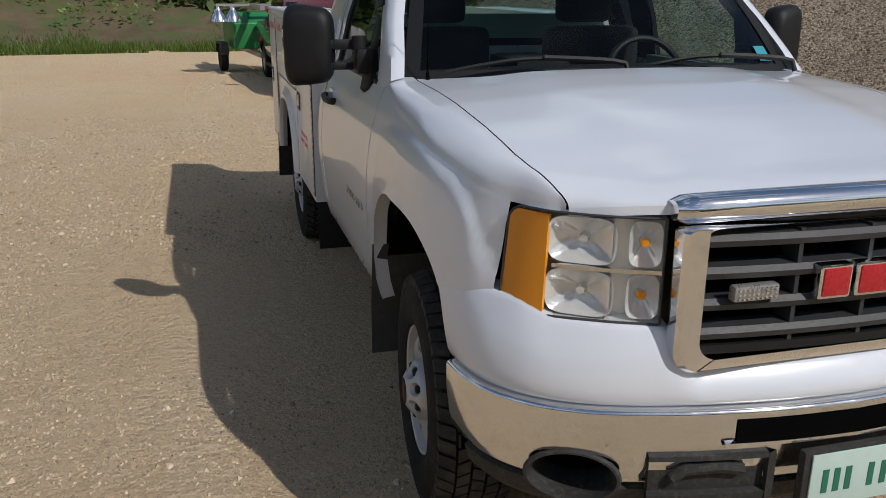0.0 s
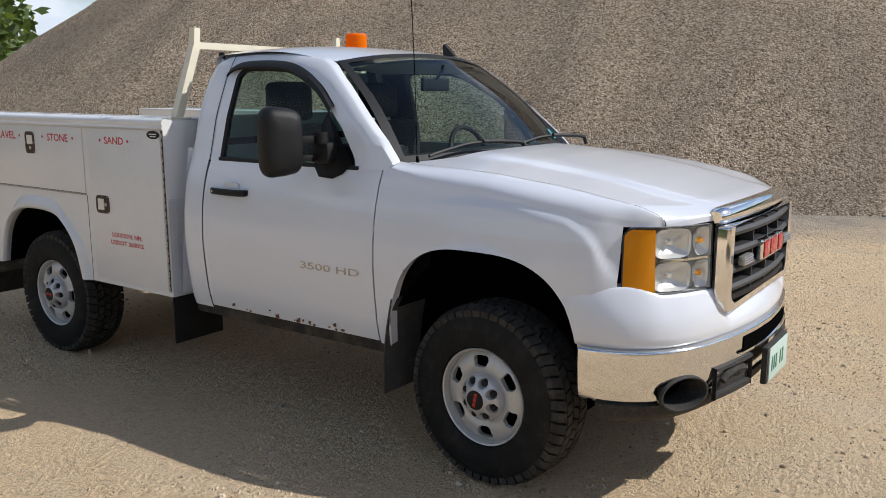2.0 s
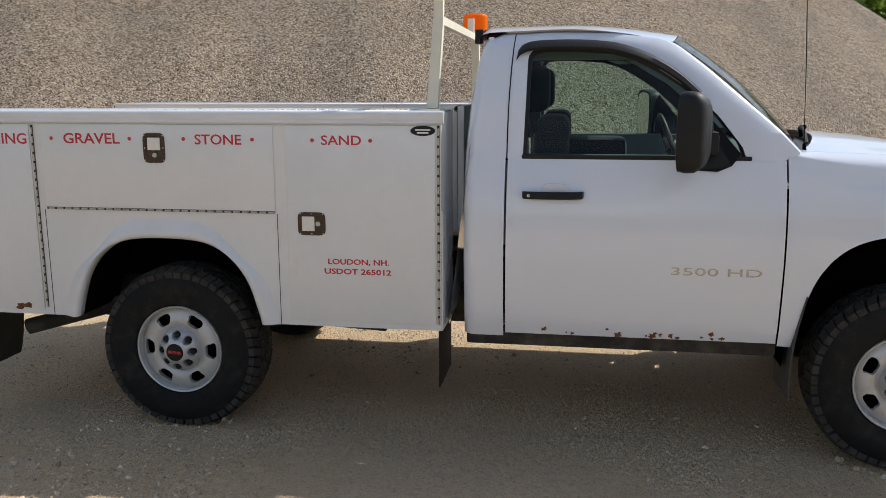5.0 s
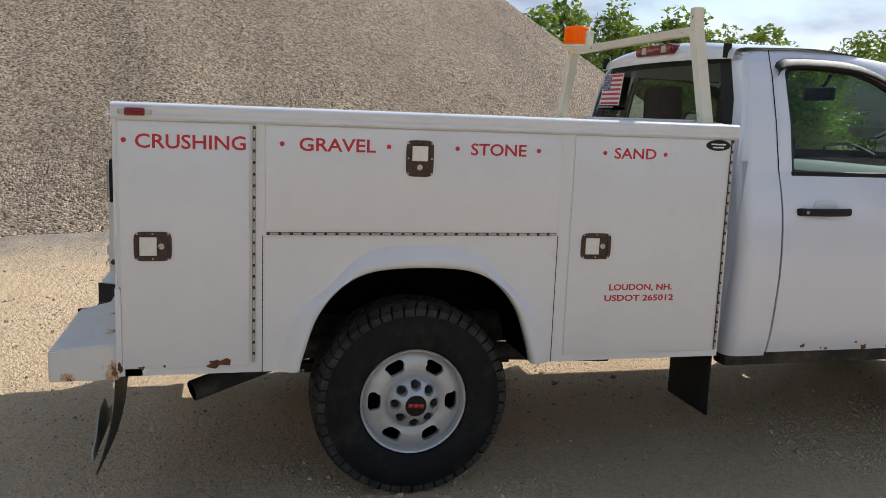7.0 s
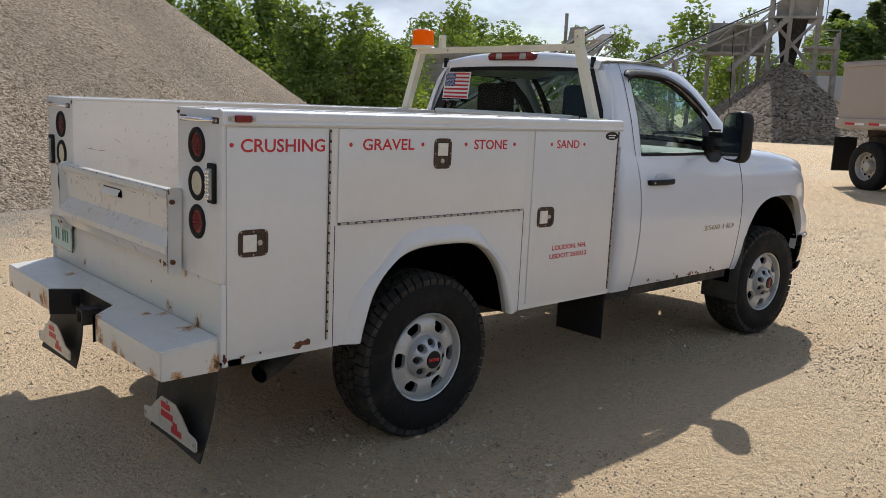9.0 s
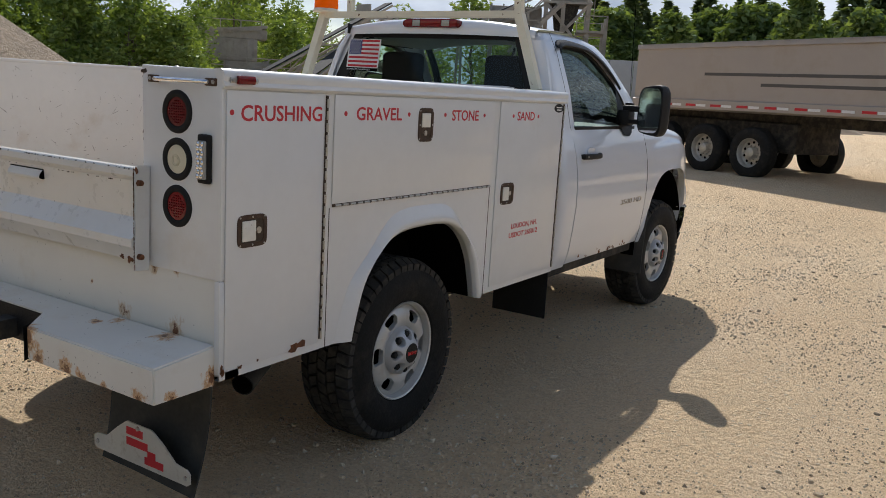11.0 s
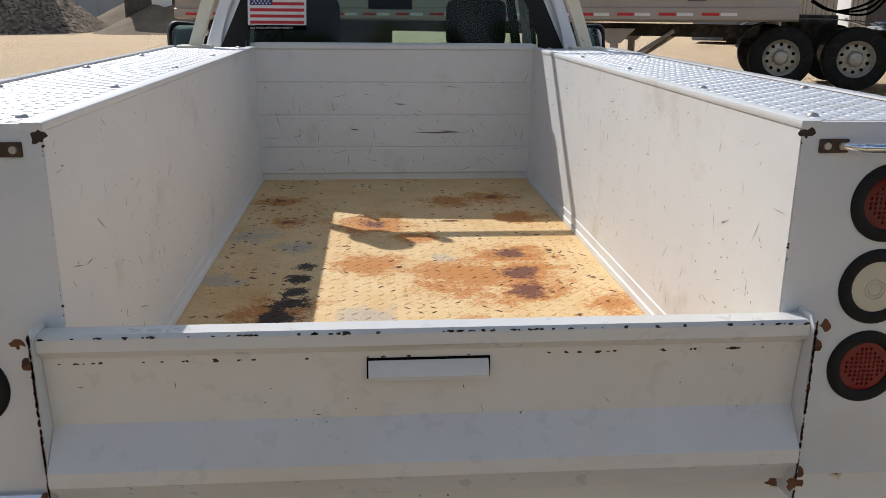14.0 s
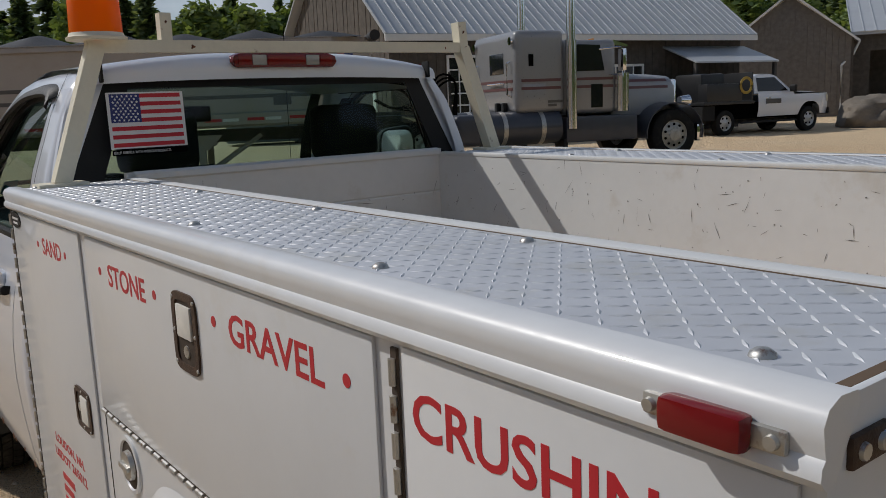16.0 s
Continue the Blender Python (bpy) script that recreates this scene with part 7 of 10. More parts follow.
    rows = [[(-0.01 + a * q, y, 0.600 + b * q) for a, b in ((-1, -1), (1, -1), (1, 1), (-1, 1))] for y, q in ((4.60, o), (4.735, o), (4.735, i), (4.62, i))]
    sheet(bm, rows, closed=True)
    part("receiver", bm, M["under"], h, "square hitch receiver")
    # black sheet down the tube paints the shade inside it
    bm = B()
    sheet(bm, [[(-0.04, 4.625, z), (0.02, 4.625, z)] for z in (0.57, 0.63)])
    part("receiver_shade", bm, M["black"], h)
    for a in (-0.145, 0.125):
        bm = B()
        tube(bm, [(a + 0.030 * math.cos(t), 4.665 + 0.01 * math.sin(t), 0.575 + 0.046 * math.sin(t)) for t in np.linspace(0, math.tau, 21)[:-1]], 0.0055, 8, closed=True)
        part("chain_ring", bm, M["under"], h)
    bm = B()
    box(bm, 0.20, 0.255, 4.655, 4.70, 0.60, 0.665, 0.008)
    part("trailer_socket", bm, M["black_plastic"], h)
    # rear mud flaps with plates
    for s in (-1, 1):
        bm = B()
        rows = []
        for t in np.linspace(0, 1, 7):
            rows.append([(s * x, 4.55 + 0.06 * t * t + 0.01 * math.sin(5 * x + 2 * t), 0.56 - 0.365 * t) for x in np.linspace(0.47, 0.965, 5)])
        sheet(bm, rows)
        thick(bm, 0.006)
        f = part("rear_mud_flap", bm, M["flap"], truck, "black mud flap with a steel plate")
        bm = B()
        x_of = (lambda u: -0.465 - 0.50 * u) if s < 0 else (lambda u: 0.965 - 0.50 * u)
        pts = [(0.0, 0.235), (0.03, 0.246), (0.14, 0.252), (0.26, 0.300), (0.36, 0.335), (0.62, 0.335), (0.74, 0.300), (0.86, 0.252), (0.97, 0.246), (1.0, 0.235), (1.0, 0.200), (0.97, 0.190), (0.03, 0.190), (0.0, 0.200)]
        prism(bm, [(x_of(u), z + 0.05) for u, z in pts], "y", 4.622, 4.627)
        pl = part("flap_plate", bm, M["flap_plate"], f, "pale steel plate with red marks")
        for u0, u1, z0, z1 in ((0.36, 0.53, 0.290, 0.317), (0.36, 0.58, 0.252, 0.280), (0.55, 0.74, 0.206, 0.232), (0.58, 0.66, 0.232, 0.256)):
            bm = B()
            box(bm, x_of(u0), x_of(u1), 4.627, 4.6285, z0 + 0.05, z1 + 0.05)
            part("mark_bar", bm, M["letter_red"], pl, smooth=False)
        for u, z in ((0.04, 0.267), (0.96, 0.267), (0.48, 0.372)):
            bm = B()
            cyl(bm, (x_of(u), 4.627, z), (x_of(u), 4.631, z), 0.009, 0.008, 8)
            part("bolt", bm, M["zinc"], pl)
    # rear number plate
    bm = B()
    box(bm, 0.665, 0.975, 4.528, 4.536, 0.775, 0.93, 0.004)
    npz = part("rear_number_plate", bm, M["plate_green"], truck, "pale number plate in a chrome frame")
    for x0 in (0.71, 0.745, 0.78, 0.85, 0.89):
        bm = B()
        box(bm, x0, x0 + 0.02, 4.536, 4.5372, 0.815, 0.88)
        part("print_bar", bm, M["green_vinyl"], npz, smooth=False)
    bm = B()
    tube(bm, [(0.663, 4.534, 0.773), (0.977, 4.534, 0.773), (0.977, 4.534, 0.932), (0.663, 4.534, 0.932)], 0.006, 6, closed=True)
    part("plate_frame", bm, M["chrome"], npz)


bed()


# ---- rack and beacon ----
def rack():
    P = M["rack_paint"]
    bm = B()
    def bar(p, q, w=0.024, d=0.024):
        p, q = Vector(p), Vector(q)
        z = (q - p).normalized()
        ux = Vector((1, 0, 0)) if abs(z.x) < 0.9 else Vector((0, 0, 1))
        uy = z.cross(ux).normalized()
        ux = uy.cross(z)
        vs = [bm.verts.new(o + ux * a * w + uy * b * d) for o in (p, q) for a, b in ((-1, -1), (1, -1), (1, 1), (-1, 1))]
        for f in ((0, 3, 2, 1), (4, 5, 6, 7), (0, 1, 5, 4), (1, 2, 6, 5), (2, 3, 7, 6), (3, 0, 4, 7)):
            bm.faces.new([vs[i] for i in f])
    bar((-0.84, 2.115, 1.585), (-0.695, 2.11, 1.99))
    bar((-0.695, 2.11, 1.985), (-0.685, 2.11, 2.09), 0.020, 0.022)
    rk = part("rack", bm, P, truck, "cream steel rack with chipped paint", smooth=False)
    bm = B()
    bar((0.855, 2.115, 1.585), (0.715, 2.11, 1.985))
    part("rack_post", bm, P, rk, smooth=False)
    bm = B()
    bar((0.74, 2.11, 1.985), (-0.70, 2.11, 1.992), 0.019, 0.019)
    part("cross_bar", bm, P, rk, smooth=False)
    bm = B()
    bar((0.50, 2.11, 2.0), (0.50, 2.11, 2.088), 0.018, 0.018)
    part("load_stop", bm, P, rk, smooth=False)
    for x in (-0.84, 0.855):
        bm = B()
        box(bm, x - 0.07, x + 0.07, 2.07, 2.16, 1.578, 1.590, 0.003)
        part("foot_plate", bm, P, rk)
    rust_patches(rk, "y", [((-0.69, 2.132, 2.05), 0.008, 0.8), ((-0.70, 2.132, 1.99), 0.006, 1.2), ((-0.60, 2.129, 1.99), 0.006, 0.8), ((0.50, 2.128, 2.06), 0.008, 0.7), ((0.42, 2.129, 1.985), 0.008, 1.0)], 0.001, "rust")
    bm = B()
    lathe(bm, [(0.0, 0.03), (0.0, 0.086), (0.008, 0.088), (0.012, 0.080), (0.022, 0.076)], (0.706, 2.107, 2.002), "z", 36)
    b = part("beacon_base", bm, P, rk, "cream beacon pan")
    bm = B()
    prof = [(0.02, 0.076)]
    for k in range(14):
        prof += [(0.022 + k * 0.0066, 0.0765 - k * 0.0002), (0.0255 + k * 0.0066, 0.0745 - k * 0.0002)]
    prof += [(0.118, 0.073), (0.126, 0.064), (0.129, 0.05), (0.1295, 0.0004)]
    lathe(bm, prof, (0.706, 2.107, 2.002), "z", 40)
    part("beacon_lens", bm, M["amber_beacon"], b, "amber beacon lens", angle=60)


rack()


# ---- flag decal on the rear window ----
def flag_decal():
    o = Vector((0.643, 1.928, 1.848))
    ux, uz = Vector((-0.247, -0.004, 0.0)), Vector((0.004, 0.019, -0.172))
    def quad(bm, u0, u1, v0, v1, d):
        n = Vector((0, d, 0))
        bm.faces.new([bm.verts.new(o + ux * u + uz * v + n) for u, v in ((u0, v0), (u1, v0), (u1, v1), (u0, v1))])
    bm = B()
    quad(bm, -0.02, 1.02, -0.03, 1.03, 0.004)
    fl = part("flag_decal", bm, M["white_vinyl"], truck, "striped flag decal", smooth=False)
    for k in range(0, 13, 2):
        bm = B()
        quad(bm, 0.02 if k > 6 else 0.42, 0.98, k / 13, (k + 1) / 13, 0.0048)
        part("stripe", bm, M["letter_red"], fl, smooth=False)
    bm = B()
    quad(bm, 0.02, 0.42, 0.0, 7 / 13, 0.0050)
    ca = part("canton", bm, M["blue_vinyl"], fl, smooth=False)
    bm = B()
    for r in range(9):
        for c in range(6 if r % 2 == 0 else 5):
            u = 0.02 + 0.40 * ((c + 0.7 + (0.5 if r % 2 else 0)) / 6.4)
            v = (r + 0.8) / 9.6 * 7 / 13
            pts = []
            for k in range(10):
                a = k * math.tau / 10
                rr = 0.0052 if k % 2 == 0 else 0.0022
                pts.append(o + ux * u + uz * v + Vector((rr * math.sin(a), 0.0058, rr * math.cos(a))))
            bm.faces.new([bm.verts.new(p) for p in pts])
    tagged(part("stars", bm, M["white_vinyl"], ca, smooth=False), kind="stuff")
    bm = B()
    quad(bm, -0.01, 1.01, 1.05, 1.15, 0.004)
    st = part("decal_strip", bm, M["black"], fl, smooth=False)
    m = Matrix.Translation(o + uz * 1.125 + ux * 0.01 + Vector((0, 0.0052, 0))) @ Matrix(((-1, 0, 0, 0), (0, 0, 1, 0), (0, 1, 0, 0), (0, 0, 0, 1)))
    word("BUILD AMERICA WITH AMERICAN PRODUCTS", 0.0092, m, M["white_vinyl"], st, "lettering", 0.0002, width=0.72)


flag_decal()
# rust along the lower edge of the doors and sill
for s in (-1, 1):
    r = random.Random(20 + s)
    for _ in range(16):
        y = r.choice((r.uniform(0.75, 1.05), r.uniform(0.95, 1.25), r.uniform(1.2, 1.7)))
        bm = B()
        z = 0.582 + 0.03 * r.random() ** 2
        blot(bm, "x", (s * (side_x(z) + 0.0), y, z), r.uniform(0.003, 0.016), r.uniform(0.8, 1.8), 12, s * 0.003)
        part("rust_patch", bm, M["rust"], truck, smooth=False)


# ======== trees and woods ========
def leaf_material(name, dark, lite):
    m, nt, p = node_mat(name)
    nt.nodes.remove(p)
    geo = nt.nodes.new("ShaderNodeNewGeometry")
    col = ramp_node(nt, geo.outputs["Random Per Island"], [(0.0, dark), (1.0, lite)])
    d = nt.nodes.new("ShaderNodeBsdfDiffuse")
    t = nt.nodes.new("ShaderNodeBsdfTranslucent")
    g = nt.nodes.new("ShaderNodeBsdfGlossy")
    g.inputs["Roughness"].default_value = 0.45
    g.inputs["Color"].default_value = (0.5, 0.55, 0.5, 1)
    nt.links.new(col, d.inputs["Color"])
    nt.links.new(mix_col(nt, 1.0, col, (1.0, 0.95, 0.35), "MULTIPLY"), t.inputs["Color"])
    mx = nt.nodes.new("ShaderNodeMixShader")
    mx.inputs["Fac"].default_value = 0.48
    nt.links.new(d.outputs["BSDF"], mx.inputs[1])
    nt.links.new(t.outputs["BSDF"], mx.inputs[2])
    m2 = nt.nodes.new("ShaderNodeMixShader")
    m2.inputs["Fac"].default_value = 0.05
    nt.links.new(mx.outputs["Shader"], m2.inputs[1])
    nt.links.new(g.outputs["BSDF"], m2.inputs[2])
    nt.links.new(m2.outputs["Shader"], nt.nodes["Material Output"].inputs["Surface"])
    return m


M["leaf"] = leaf_material("birch_leaves", (0.12, 0.19, 0.045), (0.32, 0.42, 0.12))
M["leaf_dark"] = leaf_material("woodland_leaves", (0.10, 0.155, 0.055), (0.25, 0.33, 0.12))
M["needles"] = leaf_material("pine_needles", (0.11, 0.155, 0.09), (0.25, 0.31, 0.17))
M["grass"] = leaf_material("grass_blades", (0.07, 0.12, 0.02), (0.19, 0.27, 0.055))
M["bark"] = mat("grey_brown_bark", (0.13, 0.105, 0.08), 0.9, 0, 0.35, 12, bump=0.5, bscale=40)
M["bank"] = mat("brown_earth_bank", (0.13, 0.095, 0.055), 0.95, 0, 0.35, 1.5, bump=0.8, bscale=6, dirt=(0.07, 0.11, 0.03), dirt_at=(0.45, 0.6), dscale=1.2)
M["dirt"] = mat("heaped_brown_dirt", (0.24, 0.18, 0.115), 0.95, 0, 0.3, 1.0, bump=0.9, bscale=5)
M["stone_grey"] = pile_material("grey_crushed_stone", 7, 0.62)


def mesh_from(name, verts, faces, material):
    me = bpy.data.meshes.new(name)
    me.from_pydata([tuple(v) for v in verts], [], faces)
    me.materials.append(material)
    return me


def leaf_cloud(rg, centres, per, size, flat=0.5):
    """Many small pointed leaves round cluster centres: (verts, faces)."""
    vs, fs = [], []
    for c, r in centres:
        n = int(per * (r / 0.8) ** 2) + 4
        d = rg.normal(size=(n, 3))
        d /= np.linalg.norm(d, axis=1)[:, None]
        pos = np.array(c) + d * (r * rg.uniform(0.45, 1.05, n) ** 0.6)[:, None] * np.array([1, 1, 0.8])
        a = rg.normal(size=(n, 3))
        a[:, 2] *= flat
        a /= np.linalg.norm(a, axis=1)[:, None]
        b = np.cross(a, rg.normal(size=(n, 3)))
        b /= np.linalg.norm(b, axis=1)[:, None]
        s = size * rg.uniform(0.6, 1.3, n)[:, None]
        for p, u, v, k in zip(pos, a, b, s):
            i = len(vs)
            vs += [p - u * k, p + v * k * 0.5, p + u * k, p - v * k * 0.5]
            fs.append((i, i + 1, i + 2, i + 3))
    return vs, fs


def crown_centres(rg, h, spread, base, n, taper=0.75):
    out = []
    for _ in range(n):
        t = rg.uniform(0, 1)
        z = base + (h - base) * t
        w = spread * (math.sin(math.pi * min(1, 0.16 + 0.84 * t) ** taper) * 0.95 + 0.08)
        a = rg.uniform(0, math.tau)
        q = w * math.sqrt(rg.uniform(0.1, 1))
        out.append(((q * math.cos(a), q * math.sin(a), z), rg.uniform(0.45, 1.0) * (0.55 + 0.45 * spread / 2)))
    return out


def trunk_mesh(rg, h, r, limbs, base):
    bm = B()
    pts = [(rg.normal() * 0.05 * k, rg.normal() * 0.05 * k, h * 0.92 * k / 6) for k in range(7)]
    pts[0] = (0, 0, -0.3)
    tube(bm, pts, [r * (1.25 if k == 0 else 1) * (1 - k / 7.5) for k in range(7)], 8)
    for _ in range(limbs):
        t = rg.uniform(0.25, 0.85)
        z = h * 0.9 * t
        a = rg.uniform(0, math.tau)
        L = (1 - t * 0.6) * h * 0.26
        p0 = Vector((0, 0, z))
        p1 = p0 + Vector((math.cos(a) * L * 0.5, math.sin(a) * L * 0.5, L * 0.45))
        p2 = p0 + Vector((math.cos(a) * L, math.sin(a) * L, L * 0.75))
        tube(bm, [p0, p1, p2], [r * 0.42 * (1 - t * 0.5), r * 0.25, r * 0.08], 6)
    return bm


def tree_kind(seed, h, spread, base, clusters, per, size, leaf, r=0.12, limbs=7):
    rg = np.random.default_rng(seed)
    t = empty("tree")
    part("trunk", trunk_mesh(rg, h, r, limbs, base), M["bark"], t)
    vs, fs = leaf_cloud(rg, crown_centres(rg, h, spread, base, clusters), per, size)
    cr = new("crown", mesh_from("crown", vs, fs, M[leaf]))
    cr.parent = t
    return t


def plant(kinds, spots, label, group, seed):
    """Puts trees at (x, y, scale); the first of each kind is used itself."""
    r = random.Random(seed)
    used = set()
    for i, (x, y, s) in enumerate(spots):
        k = kinds[i % len(kinds)]
        m = Matrix.LocRotScale((x, y, ground_z(x, y)), Euler((0, 0, r.uniform(0, 6.28))), (1, 1, 1))
        if id(k) not in used:
            used.add(id(k))
            k.scale = (s, s, s * r.uniform(0.92, 1.1))
            k.location, k.rotation_euler = m.translation, m.to_euler()
            ob = k
        else:
            ob = copy_thing(k, m)
            ob.scale = (s * r.uniform(0.9, 1.1), s * r.uniform(0.9, 1.1), s * r.uniform(0.9, 1.15))
        tagged(ob, label, "tree", group)


birches = [tree_kind(1, 7.0, 1.9, 1.0, 52, 46, 0.16, "leaf"), tree_kind(2, 6.0, 1.6, 0.7, 46, 46, 0.16, "leaf"), tree_kind(3, 4.2, 1.9, 0.2, 44, 60, 0.15, "leaf", 0.07)]
r_ = random.Random(4)
spots = []
for k in range(46):
    t = k / 45
    az = radians(107 + 24 * t + r_.uniform(-0.7, 0.7))
    d = (60 - 12 * min(1, t * 1.4)) + r_.uniform(-4, 5)
    spots.append((-3.5 + d * math.sin(az), 6.4 + d * math.cos(az), (1.35 - 0.5 * t) * r_.uniform(0.75, 1.15)))
for k in range(22):
    az, d = radians(130.5 + k * 1.25 + r_.uniform(-0.5, 0.5)), r_.uniform(68, 92)
    spots.append((-3.5 + d * math.sin(az), 6.4 + d * math.cos(az), r_.uniform(1.1, 1.5)))
for k in range(8):
    spots.append((38 + k * 3.5 + r_.uniform(-1, 1), -38 - k * 2 + r_.uniform(-3, 3), r_.uniform(0.9, 1.25)))
for x, y, k in ((50, -11.5, 1.45), (53, -10.0, 1.5), (47.5, -13.0, 1.1), (58, -15.5, 1.3), (50, -20, 0.82), (52, -22, 0.92), (55, -22.5, 0.85), (54, -25, 0.8), (57, -26, 0.95), (60, -24.5, 1.0), (63, -28, 1.0), (66, -32, 1.0)):
    spots.append((x + r_.uniform(-0.6, 0.6), y + r_.uniform(-0.6, 0.6), k))
plant(birches, spots, "young birch with light green leaves beyond the pile", "birches beyond the pile", 3)


def joined_woods(name, seed, spots, kind, label):
    """Far woods as one object."""
    rg = np.random.default_rng(seed)
    protos = []
    for k in range(4):
        if kind == "pine":
            vs, fs = [], []
            h = 15.0
            for i in range(210):
                t = rg.uniform(0.06, 1) ** 0.8
                z = h * t
                L = (1.0 - t) ** 0.75 * 3.8 * rg.uniform(0.55, 1.1) + 0.25
                a = rg.uniform(0, math.tau)
                dirv = np.array([math.cos(a), math.sin(a), 0.0])
                side = np.array([-dirv[1], dirv[0], 0.0])
                nseg = 7
                for j in range(nseg):
                    p = np.array([0, 0, z]) + dirv * L * (j + 0.6) / nseg + np.array([0, 0, -0.30 * L * ((j + 0.6) / nseg) ** 1.5 + 0.12 * rg.normal()])
                    w = 0.42 * (1 - 0.5 * j / nseg)
                    tilt = rg.normal(size=3) * 0.35
                    u, v = dirv * 0.42 + tilt * 0.4, side * w + tilt * 0.5
                    n0 = len(vs)
                    vs += [p - u, p - v, p + u, p + v]
                    fs.append((n0, n0 + 1, n0 + 2, n0 + 3))
        else:
            vs, fs = leaf_cloud(rg, crown_centres(rg, 9.5, 3.2, 0.6, 56), 22, 0.36)
        protos.append((np.array(vs), fs))
    V, F = [], []
    n0 = 0
    for i, (x, y, s) in enumerate(spots):
        vs, fs = protos[i % 4]
        a = rg.uniform(0, math.tau)
        R = np.array([[math.cos(a), -math.sin(a), 0], [math.sin(a), math.cos(a), 0], [0, 0, 1]])
        W = (vs @ R.T) * np.array([s * rg.uniform(0.85, 1.15)] * 2 + [s]) + np.array([x, y, ground_z(x, y) - 0.2])
        V.append(W)
        F += [(q[0] + n0, q[1] + n0, q[2] + n0, q[3] + n0) for q in fs]
        n0 += len(vs)
    me = mesh_from(name, np.concatenate(V), F, M["needles" if kind == "pine" else "leaf_dark"])
    ob = new(name, me)
    return tagged(ob, label, "woods", kind="stuff")


def polar_spots(seed, az0, az1, d0, d1, n, s0, s1):
    """Spots by compass angle (from +y towards +x) and distance from the truck."""
    r = random.Random(seed)
    out = []
    for k in range(n):
        a = radians(az0 + (az1 - az0) * (k + r.random()) / n)
        d = r.uniform(d0, d1)
        out.append((d * math.sin(a), 2 + d * math.cos(a), r.uniform(s0, s1)))
    return out


woods_north = joined_woods("pine_wood", 11, polar_spots(1, 157, 250, 92, 114, 175, 0.75, 1.05), "pine", "dark pine wood along the far edge of the yard")
woods_mixed = joined_woods("mixed_wood", 12, polar_spots(2, 156, 250, 80, 100, 150, 0.75, 1.3), "leafy", "mixed leafy wood along the far edge of the yard")
woods_south = joined_woods("roadside_wood", 13, polar_spots(3, -52, 26, 33, 44, 74, 0.55, 1.05), "leafy", "dark leafy wood on the bank behind the yard")
woods_west = joined_woods("west_wood", 14, polar_spots(4, 246, 310, 70, 95, 46, 0.8, 1.3), "leafy", "leafy wood beyond the sheds")


# ---- grassy bank behind the truck ----
def bank():
    bm = B()
    rows = []
    for k in range(61):
        a = radians(-60 + 92 * k / 60)
        row = []
        for d, z in ((27.6, -0.45), (29.5, -0.30), (31, 0.15), (32.5, 0.75), (34.5, 1.5), (38, 2.4), (46, 3.2)):
            dd = d + 1.6 * noise.noise(Vector((k * 0.23, d * 0.2, 1)))
            row.append((dd * math.sin(a), 1.5 + dd * math.cos(a), z + 0.25 * noise.noise(Vector((k * 0.5, d, 4))) * (1 if d > 29 else 0)))
        rows.append(row)
    sheet(bm, rows)
    tagged(part("earth_bank", bm, M["bank"]), "brown earth bank with scrub behind the yard", "bank", kind="structure")
    rg = np.random.default_rng(8)
    vs, fs = [], []
    for _ in range(26000):
        a = radians(rg.uniform(-45, 26))
        d = 26.2 + 5.2 * rg.random() ** 1.5
        x, y = d * math.sin(a), 1.5 + d * math.cos(a)
        if noise.noise(Vector((x * 0.35, y * 0.35, 7))) < -0.12:
            continue
        z = ground_z(x, y) + max(0, (d - 29.3)) * 0.22
        h = rg.uniform(0.12, 0.34)
        t = rg.uniform(0, math.tau)
        w = 0.022
        l = rg.normal(size=2) * 0.09
        i = len(vs)
        vs += [(x - w * math.cos(t), y - w * math.sin(t), z - 0.03), (x + w * math.cos(t), y + w * math.sin(t), z - 0.03), (x + l[0], y + l[1], z + h)]
        fs.append((i, i + 1, i + 2))
    tagged(new("grass", mesh_from("grass", vs, fs, M["grass"])), "bright green grass along the foot of the bank", "grass", kind="stuff")
    # scrub on the bank
    rg = np.random.default_rng(9)
    cs = []
    for _ in range(150):
        a = radians(rg.uniform(-45, 26))
        d = rg.uniform(30.5, 36)
        cs.append(((d * math.sin(a), 1.5 + d * math.cos(a), (d - 30) * 0.40 + rg.uniform(0.0, 0.7)), rg.uniform(0.3, 0.75)))
    vs, fs = leaf_cloud(rg, cs, 55, 0.10)
    tagged(new("scrub", mesh_from("scrub", vs, fs, M["leaf"])), "low green scrub on the bank", "bushes", kind="stuff")


bank()


